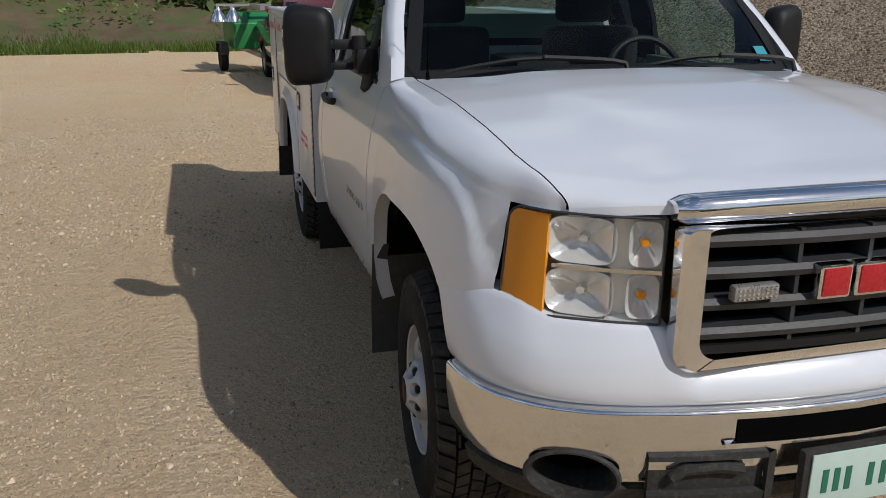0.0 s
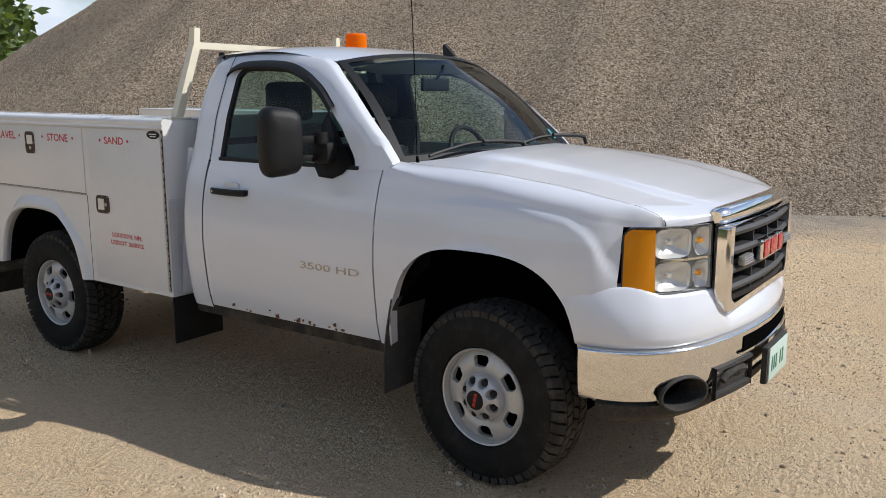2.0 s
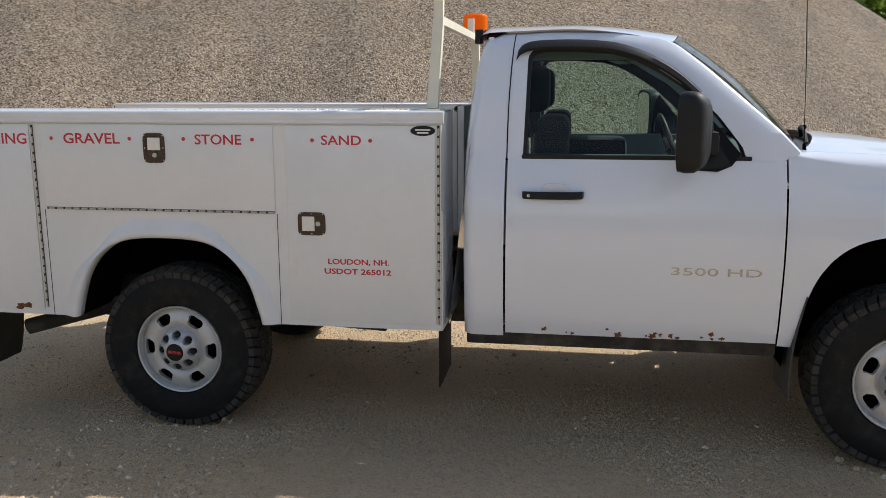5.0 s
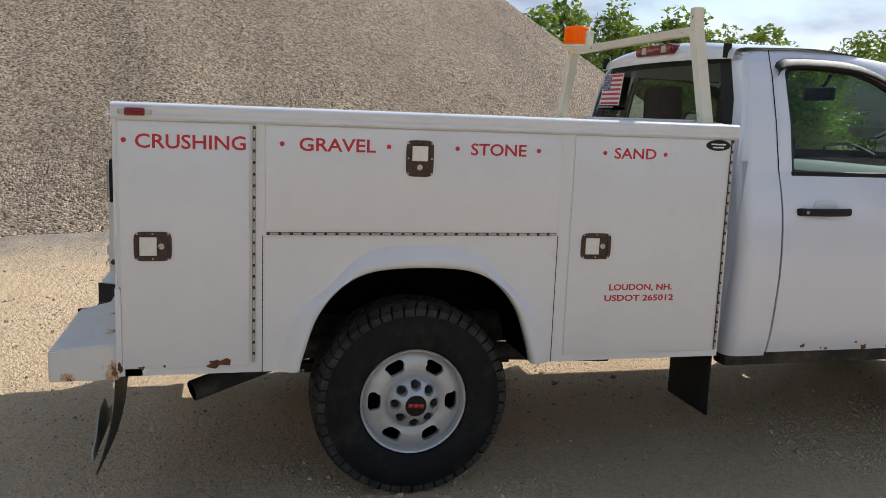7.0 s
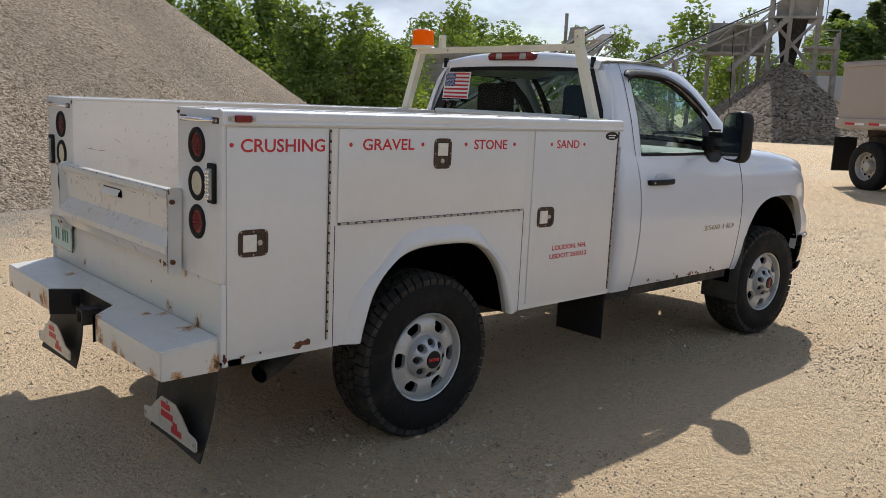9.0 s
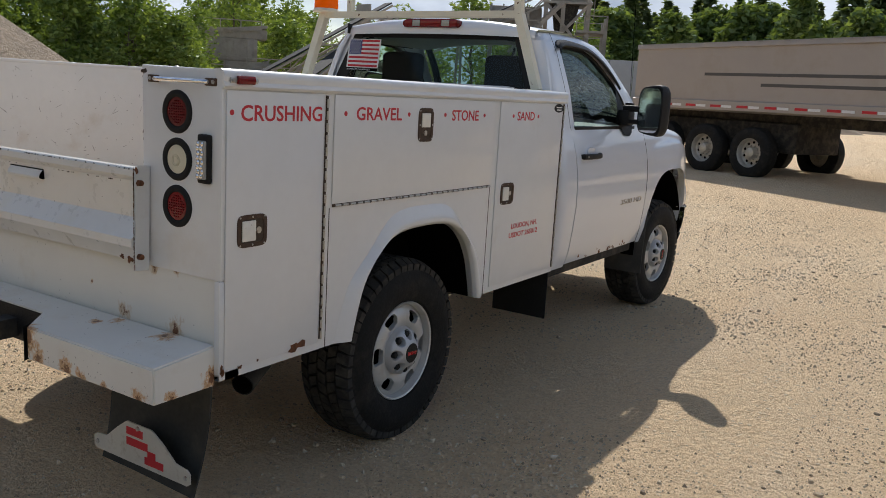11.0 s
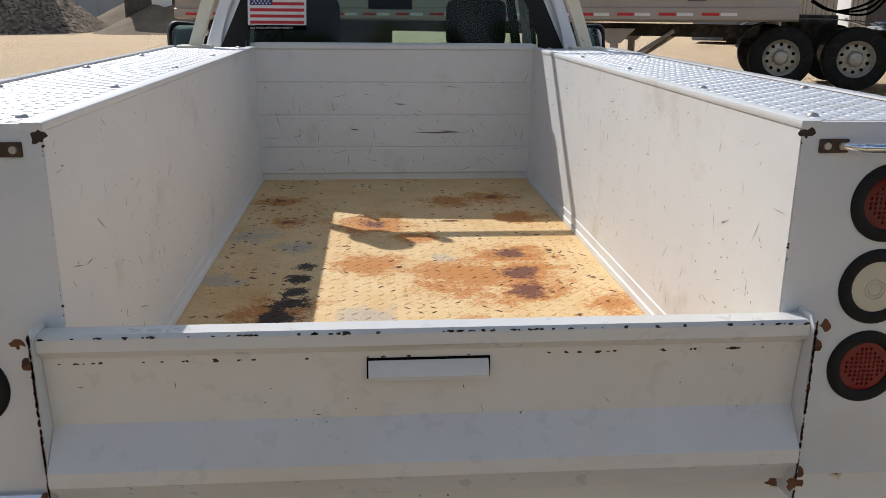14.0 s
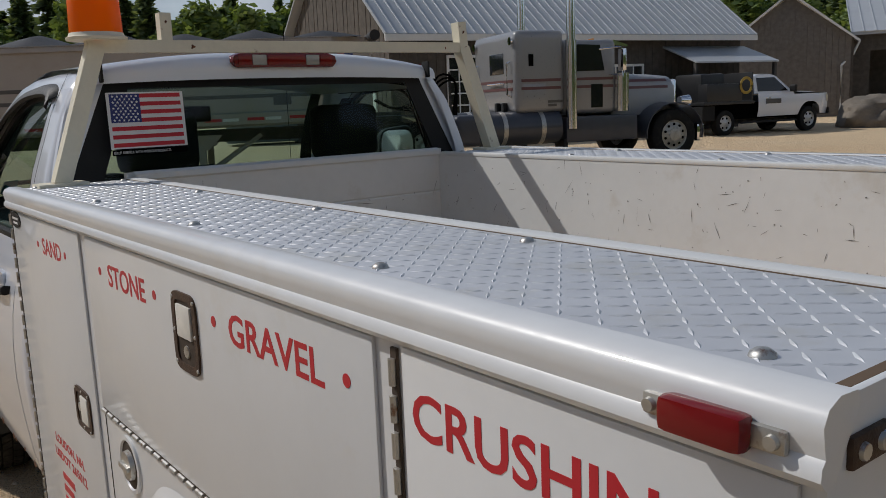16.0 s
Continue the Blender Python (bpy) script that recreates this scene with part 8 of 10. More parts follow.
# ---- loose stones on the ground ----
def loose_stones():
    r = random.Random(12)
    protos = []
    for k in range(6):
        bm = B()
        if k < 4:
            cyl(bm, (0, 0, -0.6), (0, 0, 0.75), 1.0, 0.62, 5)
        else:
            bmesh.ops.create_icosphere(bm, subdivisions=1, radius=1.0)
        bmesh.ops.triangulate(bm, faces=bm.faces[:])
        bm.verts.index_update()
        for v in bm.verts:
            v.co *= 0.75 + 0.5 * noise.noise(v.co * 1.3 + Vector((k * 7.1, 0, 0)))
            v.co.z *= 0.62
        vs = [tuple(v.co) for v in bm.verts]
        fs = [tuple(v.index for v in f.verts) for f in bm.faces]
        bm.free()
        protos.append((np.array(vs), fs))
    V, F = [], []
    n0 = 0
    for _ in range(48000):
        a = r.uniform(0, math.tau)
        d = 1.2 + 9.5 * r.random() ** 0.9
        x, y = -1.5 + d * math.cos(a) * 0.95, 2.0 + d * math.sin(a)
        if abs(x) < 0.8 and -0.8 < y < 4.6 and r.random() < 0.7:
            continue
        if 0.10 + 1.1 * (0.5 + 0.9 * noise.noise(Vector((x * 0.8, y * 0.8, 3.3)))) ** 2 < r.random():
            continue
        s = 0.0045 + 0.020 * r.random() ** 5.5
        if r.random() < 0.0018:
            s = r.uniform(0.018, 0.034)
        vs, fs = protos[r.randrange(6)]
        t = r.uniform(0, math.tau)
        R = np.array([[math.cos(t), -math.sin(t), 0], [math.sin(t), math.cos(t), 0], [0, 0, 1]])
        V.append((vs @ R.T) * s * np.array([r.uniform(0.8, 1.3), 1, 1]) + np.array([x, y, ground_top(x, y) + s * 0.22]))
        F += [(q[0] + n0, q[1] + n0, q[2] + n0) for q in fs]
        n0 += len(vs)
    # fine grit: small three-sided chips
    for _ in range(150000):
        a = r.uniform(0, math.tau)
        d = 0.9 + 8.5 * r.random() ** 0.8
        x, y = -1.6 + d * math.cos(a) * 0.95, 2.0 + d * math.sin(a)
        if abs(x) < 0.8 and -0.8 < y < 4.6 and r.random() < 0.6:
            continue
        if 0.16 + 1.0 * (0.5 + 0.9 * noise.noise(Vector((x * 1.1, y * 1.1, 9.1)))) ** 2 < r.random():
            continue
        s = r.uniform(0.003, 0.0088) * (1.7 if r.random() < 0.06 else 1.0)
        t = r.uniform(0, math.tau)
        z = ground_top(x, y)
        V.append(np.array([(x + s * 1.25 * math.cos(t + k * 2.1 + r.uniform(-0.4, 0.4)), y + s * 1.25 * math.sin(t + k * 2.1 + r.uniform(-0.4, 0.4)), z - 0.002) for k in range(3)] + [(x + r.uniform(-0.4, 0.4) * s, y + r.uniform(-0.4, 0.4) * s, z + s * r.uniform(0.7, 1.3))]))
        F += [(n0, n0 + 1, n0 + 3), (n0 + 1, n0 + 2, n0 + 3), (n0 + 2, n0, n0 + 3)]
        n0 += 4
    m, nt, p = node_mat("loose_pebbles")
    geo = nt.nodes.new("ShaderNodeNewGeometry")
    c = ramp_node(nt, geo.outputs["Random Per Island"], [(0.0, (0.26, 0.20, 0.135)), (0.5, (0.56, 0.425, 0.28)), (1.0, (0.68, 0.56, 0.41))])
    nt.links.new(c, p.inputs["Base Color"])
    p.inputs["Roughness"].default_value = 0.9
    tagged(new("pebbles", mesh_from("pebbles", np.concatenate(V), F, m)), "scattered tan pebbles on the packed sand", "pebbles", kind="stuff")


loose_stones()


# ======== lorry and tipping trailer ========
M["lorry_paint"] = mat("silver_lorry_paint", (0.27, 0.27, 0.275), 0.32, 0.25, 0.05, 3, coat=0.6)
M["lorry_rim"] = mat("dusty_lorry_rim", (0.50, 0.48, 0.43), 0.38, 0.4, 0.15, 8, dirt=(0.25, 0.21, 0.16), dirt_at=(0.5, 0.8), dscale=10)
M["lorry_stripe"] = mat("maroon_stripe", (0.12, 0.05, 0.05), 0.4)
M["lorry_dark"] = mat("dark_blue_grey_paint", (0.045, 0.05, 0.065), 0.4, 0, 0.15, 4, coat=0.3)
M["trailer_skin"] = mat("beige_aluminium", (0.40, 0.355, 0.315), 0.5, 0.1, 0.06, 1.5, dirt=(0.33, 0.28, 0.22), dirt_at=(0.5, 0.8), dscale=1.5)
M["tarp"] = mat("black_tarpaulin", (0.013, 0.013, 0.014), 0.6, 0, 0.3, 5, bump=0.4, bscale=10)
M["stripe_grey"] = mat("grey_stripe", (0.09, 0.085, 0.08), 0.5)
M["glass_dark"] = mat("dark_car_glass", (0.012, 0.014, 0.016), 0.08, 0, 0.1, 2, spec=0.6)


def lorry_wheel(parent, x, y, R=0.52, out=-1, name="wheel", front=False):
    """A lorry wheel in its parent's frame: axle along y, face towards out."""
    bm = B()
    W = 0.28
    lathe(bm, [(out * a, r) for a, r in ((0.0, 0.30), (0.012, 0.33), (0.015, 0.40), (0.0, 0.48), (-0.02, 0.51), (-0.04, R), (-W + 0.04, R), (-W + 0.02, 0.5), (-W, 0.4), (-W, 0.30))], (x, y, R), "y", 40)
    w = part(name, bm, M["tyre"], parent, "black lorry tyre on a polished rim")
    bm = B()
    if front:
        prof = ((0.0, 0.30), (-0.01, 0.285), (-0.04, 0.27), (-0.02, 0.20), (0.03, 0.16), (0.05, 0.11), (0.06, 0.06), (0.06, 0.001))
    else:
        prof = ((0.0, 0.30), (-0.02, 0.285), (-0.12, 0.275), (-0.15, 0.24), (-0.13, 0.17), (-0.13, 0.13), (-0.02, 0.10), (0.0, 0.06), (0.0, 0.001))
    lathe(bm, [(out * a, r) for a, r in prof], (x, y, R), "y", 36)
    rim = part("rim", bm, M["lorry_rim"], w, "dusty pale steel rim")
    o = -0.02 if front else -0.128
    for k in range(10):
        t = k * math.tau / 10
        bm = B()
        cyl(bm, (x + 0.145 * math.cos(t), y + out * (o + 0.05 if front else o), R + 0.145 * math.sin(t)), (x + 0.145 * math.cos(t), y + out * (o + 0.085 if front else o + 0.05), R + 0.145 * math.sin(t)), 0.016, 0.012, 8)
        part("wheel_nut", bm, M["zinc"], rim)
    # hand holes as black discs on the uncut rim, their shade painted
    for k in range(10):
        t = (k + 0.5) * math.tau / 10
        bm = B()
        cyl(bm, (x + 0.215 * math.cos(t), y + out * (-0.022 if front else -0.136), R + 0.215 * math.sin(t)), (x + 0.215 * math.cos(t), y + out * (-0.008 if front else -0.130), R + 0.215 * math.sin(t)), 0.028, 0.028, 10)
        part("painted_hand_hole", bm, M["black"], rim)
    return w


def heading(fx, fy):
    return math.atan2(fy, fx)


def tractor():
    """Long-nosed road tractor; its own x runs forward from the front axle, y to its left."""
    fx, fy = -0.948, 0.32
    o = Vector((-13.35, -7.22, 0))
    T = empty("road_tractor", (o.x, o.y, ground_z(o.x, o.y)), heading(fx, fy), label="silver long-nosed road tractor with maroon stripes on the yard", category="lorry")
    P, D = M["lorry_paint"], M["lorry_dark"]
    bm = B()
    # sleeper
    box(bm, -3.48, -2.42, -1.08, 1.08, 1.08, 2.66, 0.16, 4)
    sl = part("sleeper", bm, P, T, "silver sleeper box", angle=60)
    bm = B()
    box(bm, -2.44, -1.22, -0.98, 0.98, 1.02, 2.47, 0.12, 3)
    cab = part("cab", bm, P, T, angle=60)
    bm = B()
    rows = []
    HOOD = ((-1.26, 0.82, 1.84), (-0.7, 0.76, 1.81), (-0.1, 0.68, 1.78), (0.34, 0.62, 1.74), (0.42, 0.58, 1.66))
    for x, hw, zt in HOOD:
        row = []
        for k in range(13):
            a = math.pi * k / 12
            row.append((x, -hw * math.copysign(abs(math.cos(a)) ** 0.45, math.cos(a)), 0.95 + (zt - 0.95) * abs(math.sin(a)) ** 0.35))
        rows.append(row)
    sheet(bm, rows)
    bm.faces.new([v for v in bm.verts][-13:])
    hood = part("hood", bm, P, T, "silver hood", angle=50)
    def hood_side(x, z, s):
        hw, zt = np.interp(x, [r[0] for r in HOOD], [r[1] for r in HOOD]), np.interp(x, [r[0] for r in HOOD], [r[2] for r in HOOD])
        q = min(0.999, ((z - 0.95) / (zt - 0.95)) ** (1 / 0.35))
        return (x, s * (hw * (1 - q * q) ** 0.225 + 0.004), z)
    for s in (-1, 1):
        for z0 in (1.62, 1.48):
            bm = B()
            sheet(bm, [[hood_side(x, z, s) for x in np.linspace(-1.2, 0.22, 12)] for z in np.linspace(z0, z0 + 0.055, 4)])
            part("stripe", bm, M["lorry_stripe"], hood)
    for z in (1.68, 1.53):
        bm = B()
        box(bm, -3.36, -2.52, -1.087, -1.079, z, z + 0.055)
        part("stripe", bm, M["lorry_stripe"], sl, smooth=False)
        bm = B()
        box(bm, -3.488, -3.479, -0.95, 0.95, z, z + 0.055)
        part("stripe", bm, M["lorry_stripe"], sl, smooth=False)
        bm = B()
        box(bm, -2.3, -1.30, -0.987, -0.979, z, z + 0.055)
        part("stripe", bm, M["lorry_stripe"], cab, smooth=False)
    # rear face of the sleeper: window, grab rails, lamps
    bm = B()
    box(bm, -3.490, -3.478, -0.52, 0.18, 1.86, 2.26, 0.006)
    part("sleeper_window", bm, M["glass_dark"], sl, "dark sleeper window")
    bm = B()
    tube(bm, [(-3.48, -0.48, 1.66), (-3.53, -0.46, 1.67), (-3.53, 0.20, 1.67), (-3.48, 0.22, 1.66)], 0.018, 8)
    part("grab_rail", bm, M["chrome"], sl)
    for y in (-0.62, -0.28):
        bm = B()
        box(bm, -3.58, -3.48, y - 0.06, y + 0.06, 1.02, 1.30, 0.03)
        part("hose_bracket", bm, M["black_plastic"], sl)
    for y in (-0.72, 0.72):
        bm = B()
        tube(bm, [(-3.48, y * 1.15, 1.42), (-3.55, y * 1.15, 1.45), (-3.55, y * 1.15, 2.05), (-3.48, y * 1.15, 2.08)], 0.018, 8)
        part("grab_rail", bm, M["chrome"], sl)
        bm = B()
        cyl(bm, (-3.42, y * 1.3, 2.46), (-3.53, y * 1.3, 2.46), 0.05, 0.08, 14)
        part("work_lamp", bm, M["chrome"], sl)
    bm = B()
    box(bm, -3.32, -2.84, -1.086, -1.079, 1.18, 1.64, 0.003)
    part("locker_door", bm, P, sl)
    bm = B()
    box(bm, -3.20, -3.10, -1.09, -1.079, 1.98, 2.20, 0.003)
    part("vent_window", bm, M["black"], sl)
    for w, z in ((0.62, 1.27), (0.36, 1.20)):
        bm = B()
        box(bm, -2.80, -2.80 + w * 0.5, -1.0895, -1.0795, z, z + 0.05)
        part("print_bar", bm, M["stripe_grey"], sl, smooth=False)
    # cab door window, roof lamps, mirrors, stacks
    bm = B()
    pts = [(-2.16, 1.86), (-1.50, 1.86), (-1.60, 2.36), (-2.16, 2.38)]
    prism(bm, pts, "y", -0.992, -0.975)
    part("door_window", bm, M["glass_dark"], cab)
    bm = B()
    prism(bm, [(-1.80, 1.14), (-1.54, 1.14), (-1.54, 1.60), (-1.80, 1.60)], "y", -0.990, -0.975)
    part("low_window", bm, M["glass_dark"], cab)
    bm = B()
    rows = [[(x, y, z) for y in (-0.85, -0.3, 0.3, 0.85)] for x, z in ((-1.24, 1.88), (-1.26, 2.42))]
    sheet(bm, [[(p[0] + 0.02, p[1], p[2]) for p in r] for r in rows])
    part("windscreen", bm, M["glass_dark"], cab)
    bm = B()
    prism(bm, [(-1.28, 2.46), (-0.95, 2.36), (-0.95, 2.32), (-1.26, 2.36)], "y", -0.95, 0.95)
    part("sun_visor", bm, M["chrome"], cab)
    for y in (-0.6, -0.3, 0, 0.3, 0.6):
        bm = B()
        cyl(bm, (-1.62, y, 2.46), (-1.52, y, 2.50), 0.045, 0.02, 10)
        part("roof_lamp", bm, M["amber"], cab)
    for s in (-1, 1):
        bm = B()
        cyl(bm, (-2.32, s * 1.14, 0.75), (-2.32, s * 1.14, 2.45), 0.11, seg=20)
        stk = part("heat_shield", bm, M["chrome_dusty"], T, "exhaust stack with shield")
        bm = B()
        cyl(bm, (-2.32, s * 1.14, 2.40), (-2.32, s * 1.14, 3.50), 0.085, seg=20)
        part("exhaust_pipe", bm, M["chrome_dusty"], stk)
        bm = B()
        tube(bm, [(-1.62, s * 0.97, 2.28), (-1.28, s * 1.26, 2.30), (-1.26, s * 1.28, 1.75), (-1.40, s * 0.97, 1.78)], 0.02, 6)
        mr = part("mirror_frame", bm, M["chrome"], T)
        bm = B()
        box(bm, -1.31, -1.23, s * 1.18, s * 1.38, 1.84, 2.26, 0.02)
        part("mirror", bm, M["chrome"], mr)
        bm = B()
        cyl(bm, (-1.12, s * 1.0, 1.05), (-1.12, s * 1.0, 1.80), 0.15, seg=24)
        cyl(bm, (-1.12, s * 1.0, 1.20), (-1.12, s * 1.0, 1.24), 0.156, seg=24)
        cyl(bm, (-1.12, s * 1.0, 1.60), (-1.12, s * 1.0, 1.64), 0.156, seg=24)
        part("air_cleaner", bm, M["chrome_dusty"], T, "polished air cleaner")
        # front wing
        bm = B()
        rows = []
        for k in range(15):
            a = radians(-12 + 200 * k / 14)
            rows.append([(0.0 + 0.68 * math.cos(a), s * yy, 0.56 + 0.62 * math.sin(a)) for yy in (1.24, 1.20, 0.60)])
        sheet(bm, rows)
        thick(bm, 0.02)
        part("front_wing", bm, D, T, "dark front wing")
        bm = B()
        cyl(bm, (0.30, s * 0.92, 1.20), (0.52, s * 0.92, 1.20), 0.09, 0.12, 18)
        part("headlamp", bm, M["chrome"], T)
        # tanks and battery boxes
        bm = B()
        cyl(bm, (-4.15, s * 0.88, 0.80), (-2.55, s * 0.88, 0.80), 0.33, seg=32)
        tk = part("fuel_tank", bm, D, T, "dark round fuel tank")
        for xx in (-3.75, -2.95):
            bm = B()
            cyl(bm, (xx - 0.045, s * 0.88, 0.80), (xx + 0.045, s * 0.88, 0.80), 0.337, seg=32)
            part("tank_band", bm, M["zinc"], tk)
        bm = B()
        box(bm, -4.75, -4.22, s * 0.50, s * 1.15, 0.50, 1.10, 0.12, 4)
        part("tool_box", bm, D, T)
        bm = B()
        box(bm, -2.45, -0.85, s * 0.62, s * 1.17, 0.48, 0.98, 0.04, 2)
        part("side_step", bm, D, T)
        bm = B()
        box(bm, -2.5, -2.42, s * 0.75, s * 1.15, 0.2, 0.55)
        part("mud_flap", bm, M["rubber"], T)
        for x in (-5.38, -6.55):
            lorry_wheel(T, x, s * 1.22, 0.52, s)
        lorry_wheel(T, 0.0, s * 1.20, 0.52, s, front=True)
        bm = B()
        rows = []
        for k in range(19):
            a = math.pi * (0.02 + 0.96 * k / 18)
            rows.append([(-5.965 + 1.30 * math.copysign(abs(math.cos(a)) ** 0.75, math.cos(a)), s * yy, 0.50 + 0.66 * abs(math.sin(a)) ** 0.5) for yy in (1.24, 0.65)])
        sheet(bm, rows)
        thick(bm, 0.012)
        part("rear_guard", bm, D, T, "dark wheel guard")
        bm = B()
        box(bm, -7.4, 0.4, s * 0.40, s * 0.48, 0.72, 0.98)
        part("frame_rail", bm, M["under"], T)
    bm = B()
    box(bm, -4.9, -3.6, -0.6, 0.6, 0.98, 1.02)
    part("deck_plate", bm, M["diamond"], T)
    bm = B()
    box(bm, 0.36, 0.49, -0.54, 0.54, 0.78, 1.66, 0.05)
    part("radiator_grille", bm, M["chrome"], T)
    bm = B()
    box(bm, 0.56, 0.74, -1.18, 1.18, 0.36, 0.72, 0.05)
    part("bumper", bm, M["chrome"], T, "chrome bumper")
    bm = B()
    box(bm, -6.4, -5.6, -0.5, 0.5, 0.98, 1.22, 0.04)
    part("fifth_wheel", bm, M["under"], T)
    # hoses on their post
    bm = B()
    tube(bm, [(-4.4, 0.1, 1.0), (-4.4, 0.1, 1.95)], 0.03, 8)
    hp = part("hose_post", bm, M["under"], T)
    for k in range(3):
        bm = B()
        tube(bm, smooth_line([(-4.35, 0.1 - 0.1 * k, 1.10), (-4.3, 0.05, 1.75), (-4.6, 0.1, 1.90 - 0.1 * k), (-5.0, 0.1, 1.45 - 0.1 * k), (-5.6, 0.0, 1.28), (-6.0, -0.1 * k, 1.45)], 24), 0.022, 6)
        part("air_hose", bm, M["black"], hp)
    return T


tractor()


def trailer():
    ft = Vector((-0.893, 0.450, 0)).normalized()
    o = Vector((-7.25, -8.69, 0))
    T = empty("tipping_trailer", (o.x, o.y, ground_z(-4, -9) * 0.8), heading(ft.x, ft.y), label="long beige aluminium tipping trailer under a black tarpaulin", category="trailer")
    S = M["trailer_skin"]
    L = 12.3
    bm = B()
    prof = [(-1.25, 2.72), (-1.27, 2.62), (-1.22, 2.60), (-1.22, 1.52), (-1.27, 1.50), (-1.27, 1.32), (-1.10, 1.28), (1.10, 1.28), (1.27, 1.32), (1.27, 1.50), (1.22, 1.52), (1.22, 2.60), (1.27, 2.62), (1.25, 2.72)]
    rows = [[(x, y * k, z + 0.12 * (x + L) / L) for y, z in prof] for x, k in ((0.0, 0.55), (-0.72, 1.0), (-L * 0.5, 1.0), (-L, 1.0))]
    sheet(bm, rows)
    for r in (rows[0], rows[-1]):
        bm.faces.new([bm.verts.new(p) for p in r])
    body = part("trailer_body", bm, S, T, "beige aluminium tipper body", smooth=False)
    for s in (-1, 1):
        for z, x0 in ((2.05, -10.2), (1.85, -8.7)):
            bm = B()
            box(bm, x0, -0.76, s * 1.226, s * 1.219, z, z + 0.062)
            part("stripe", bm, M["stripe_grey"], body, smooth=False)
        for k in range(16):
            bm = B()
            box(bm, -L + 0.3 + k * 0.70, -L + 0.58 + k * 0.70, s * 1.276, s * 1.268, 1.375 + 0.12 * k / 16, 1.425 + 0.12 * k / 16)
            part("red_reflector", bm, M["letter_red"], body, smooth=False)
            bm = B()
            box(bm, -L + 0.60 + k * 0.70, -L + 0.86 + k * 0.70, s * 1.276, s * 1.268, 1.375 + 0.12 * k / 16, 1.425 + 0.12 * k / 16)
            part("white_reflector", bm, M["white_vinyl"], body, smooth=False)
        bm = B()
        box(bm, -1.75, -1.45, s * 1.229, s * 1.221, 1.72, 1.86)
        part("print_bar", bm, M["stripe_grey"], body, smooth=False)
        # small flag on the tapered front corner
        def nose(x, z, d):
            return (x, s * (1.22 * (1 - 0.45 * (x + 0.72) / 0.72) + d), z)
        for k in range(7):
            bm = B()
            sheet(bm, [[nose(x, z, 0.008) for x in (-0.62, -0.34)] for z in (2.40 + k * 0.026, 2.414 + k * 0.026)])
            part("flag_stripe", bm, M["letter_red"], body, smooth=False)
        bm = B()
        sheet(bm, [[nose(x, z, 0.010) for x in (-0.50, -0.34) if s < 0] or [nose(x, z, 0.010) for x in (-0.62, -0.46)] for z in (2.49, 2.582)])
        part("flag_canton", bm, M["blue_vinyl"], body, smooth=False)
        for x in (-L + 1.0, -L + 2.25, -L + 3.5):
            lorry_wheel(T, x, s * 1.22, 0.52, s)
        bm = B()
        box(bm, -L + 0.2, -0.6, s * 0.42, s * 0.55, 1.12, 1.32)
        part("frame_rail", bm, M["under"], T)
        # landing leg
        bm = B()
        prism(bm, [(-3.35, 1.25), (-2.65, 1.25), (-2.9, 1.0), (-3.1, 1.0)], "y", s * 0.95, s * 0.80)
        box(bm, -3.06, -2.94, s * 0.82, s * 0.94, 0.30, 1.05, 0.01)
        box(bm, -3.12, -2.88, s * 0.78, s * 0.98, 0.26, 0.31, 0.01)
        part("landing_leg", bm, S, T, "beige landing leg")
        bm = B()
        tube(bm, [(-3.0, s * 0.88, 0.55), (-2.0, s * 0.7, 1.22)], 0.04, 6)
        part("leg_brace", bm, S, T)
        bm = B()
        box(bm, -L + 0.0, -L + 0.03, s * 0.65, s * 1.24, 0.35, 1.1)
        part("mud_flap", bm, M["rubber"], T)
    bm = B()
    box(bm, -L + 0.4, -L + 4.2, -0.7, 0.7, 0.55, 1.15, 0.05)
    part("suspension", bm, M["under"], T)
    # tarpaulin in folds on its bows
    bm = B()
    rows = []
    for k in range(121):
        x = -0.2 - (L - 0.3) * k / 120
        ph = (k % 12) / 12
        rise = 0.04 + 0.26 * (1 - abs(2 * ph - 1)) ** 0.75 * (0.6 + 0.4 * abs(noise.noise(Vector((k // 12 * 1.7, 0.3, 0)))) * 2)
        if k > 60:
            rise = 0.03
        z0 = 2.72 + 0.12 * (x + L) / L
        rows.append([(x, y, z0 + (rise * (1 - (y / 1.2) ** 2) if abs(y) < 1.2 else -0.02)) for y in (-1.27, -1.15, -0.6, 0, 0.6, 1.15, 1.27)])
    sheet(bm, rows)
    part("tarpaulin", bm, M["tarp"], T, "black tarpaulin in folds", angle=60)
    bm = B()
    cyl(bm, (0.02, -1.3, 2.83), (0.02, 1.3, 2.83), 0.09, seg=16)
    part("tarp_roller", bm, M["tarp"], T)
    return T


trailer()


# ======== other vehicles ========
M["red_paint"] = mat("dark_red_car_paint", (0.11, 0.008, 0.012), 0.22, 0.1, 0.06, 4, coat=1.0)
M["black_paint"] = mat("black_flatbed_paint", (0.015, 0.016, 0.018), 0.4, 0, 0.2, 5)
M["green_paint"] = mat("green_machine_paint", (0.012, 0.20, 0.055), 0.4, 0, 0.12, 4, coat=0.3, dirt=(0.10, 0.13, 0.08), dirt_at=(0.55, 0.8), dscale=6)


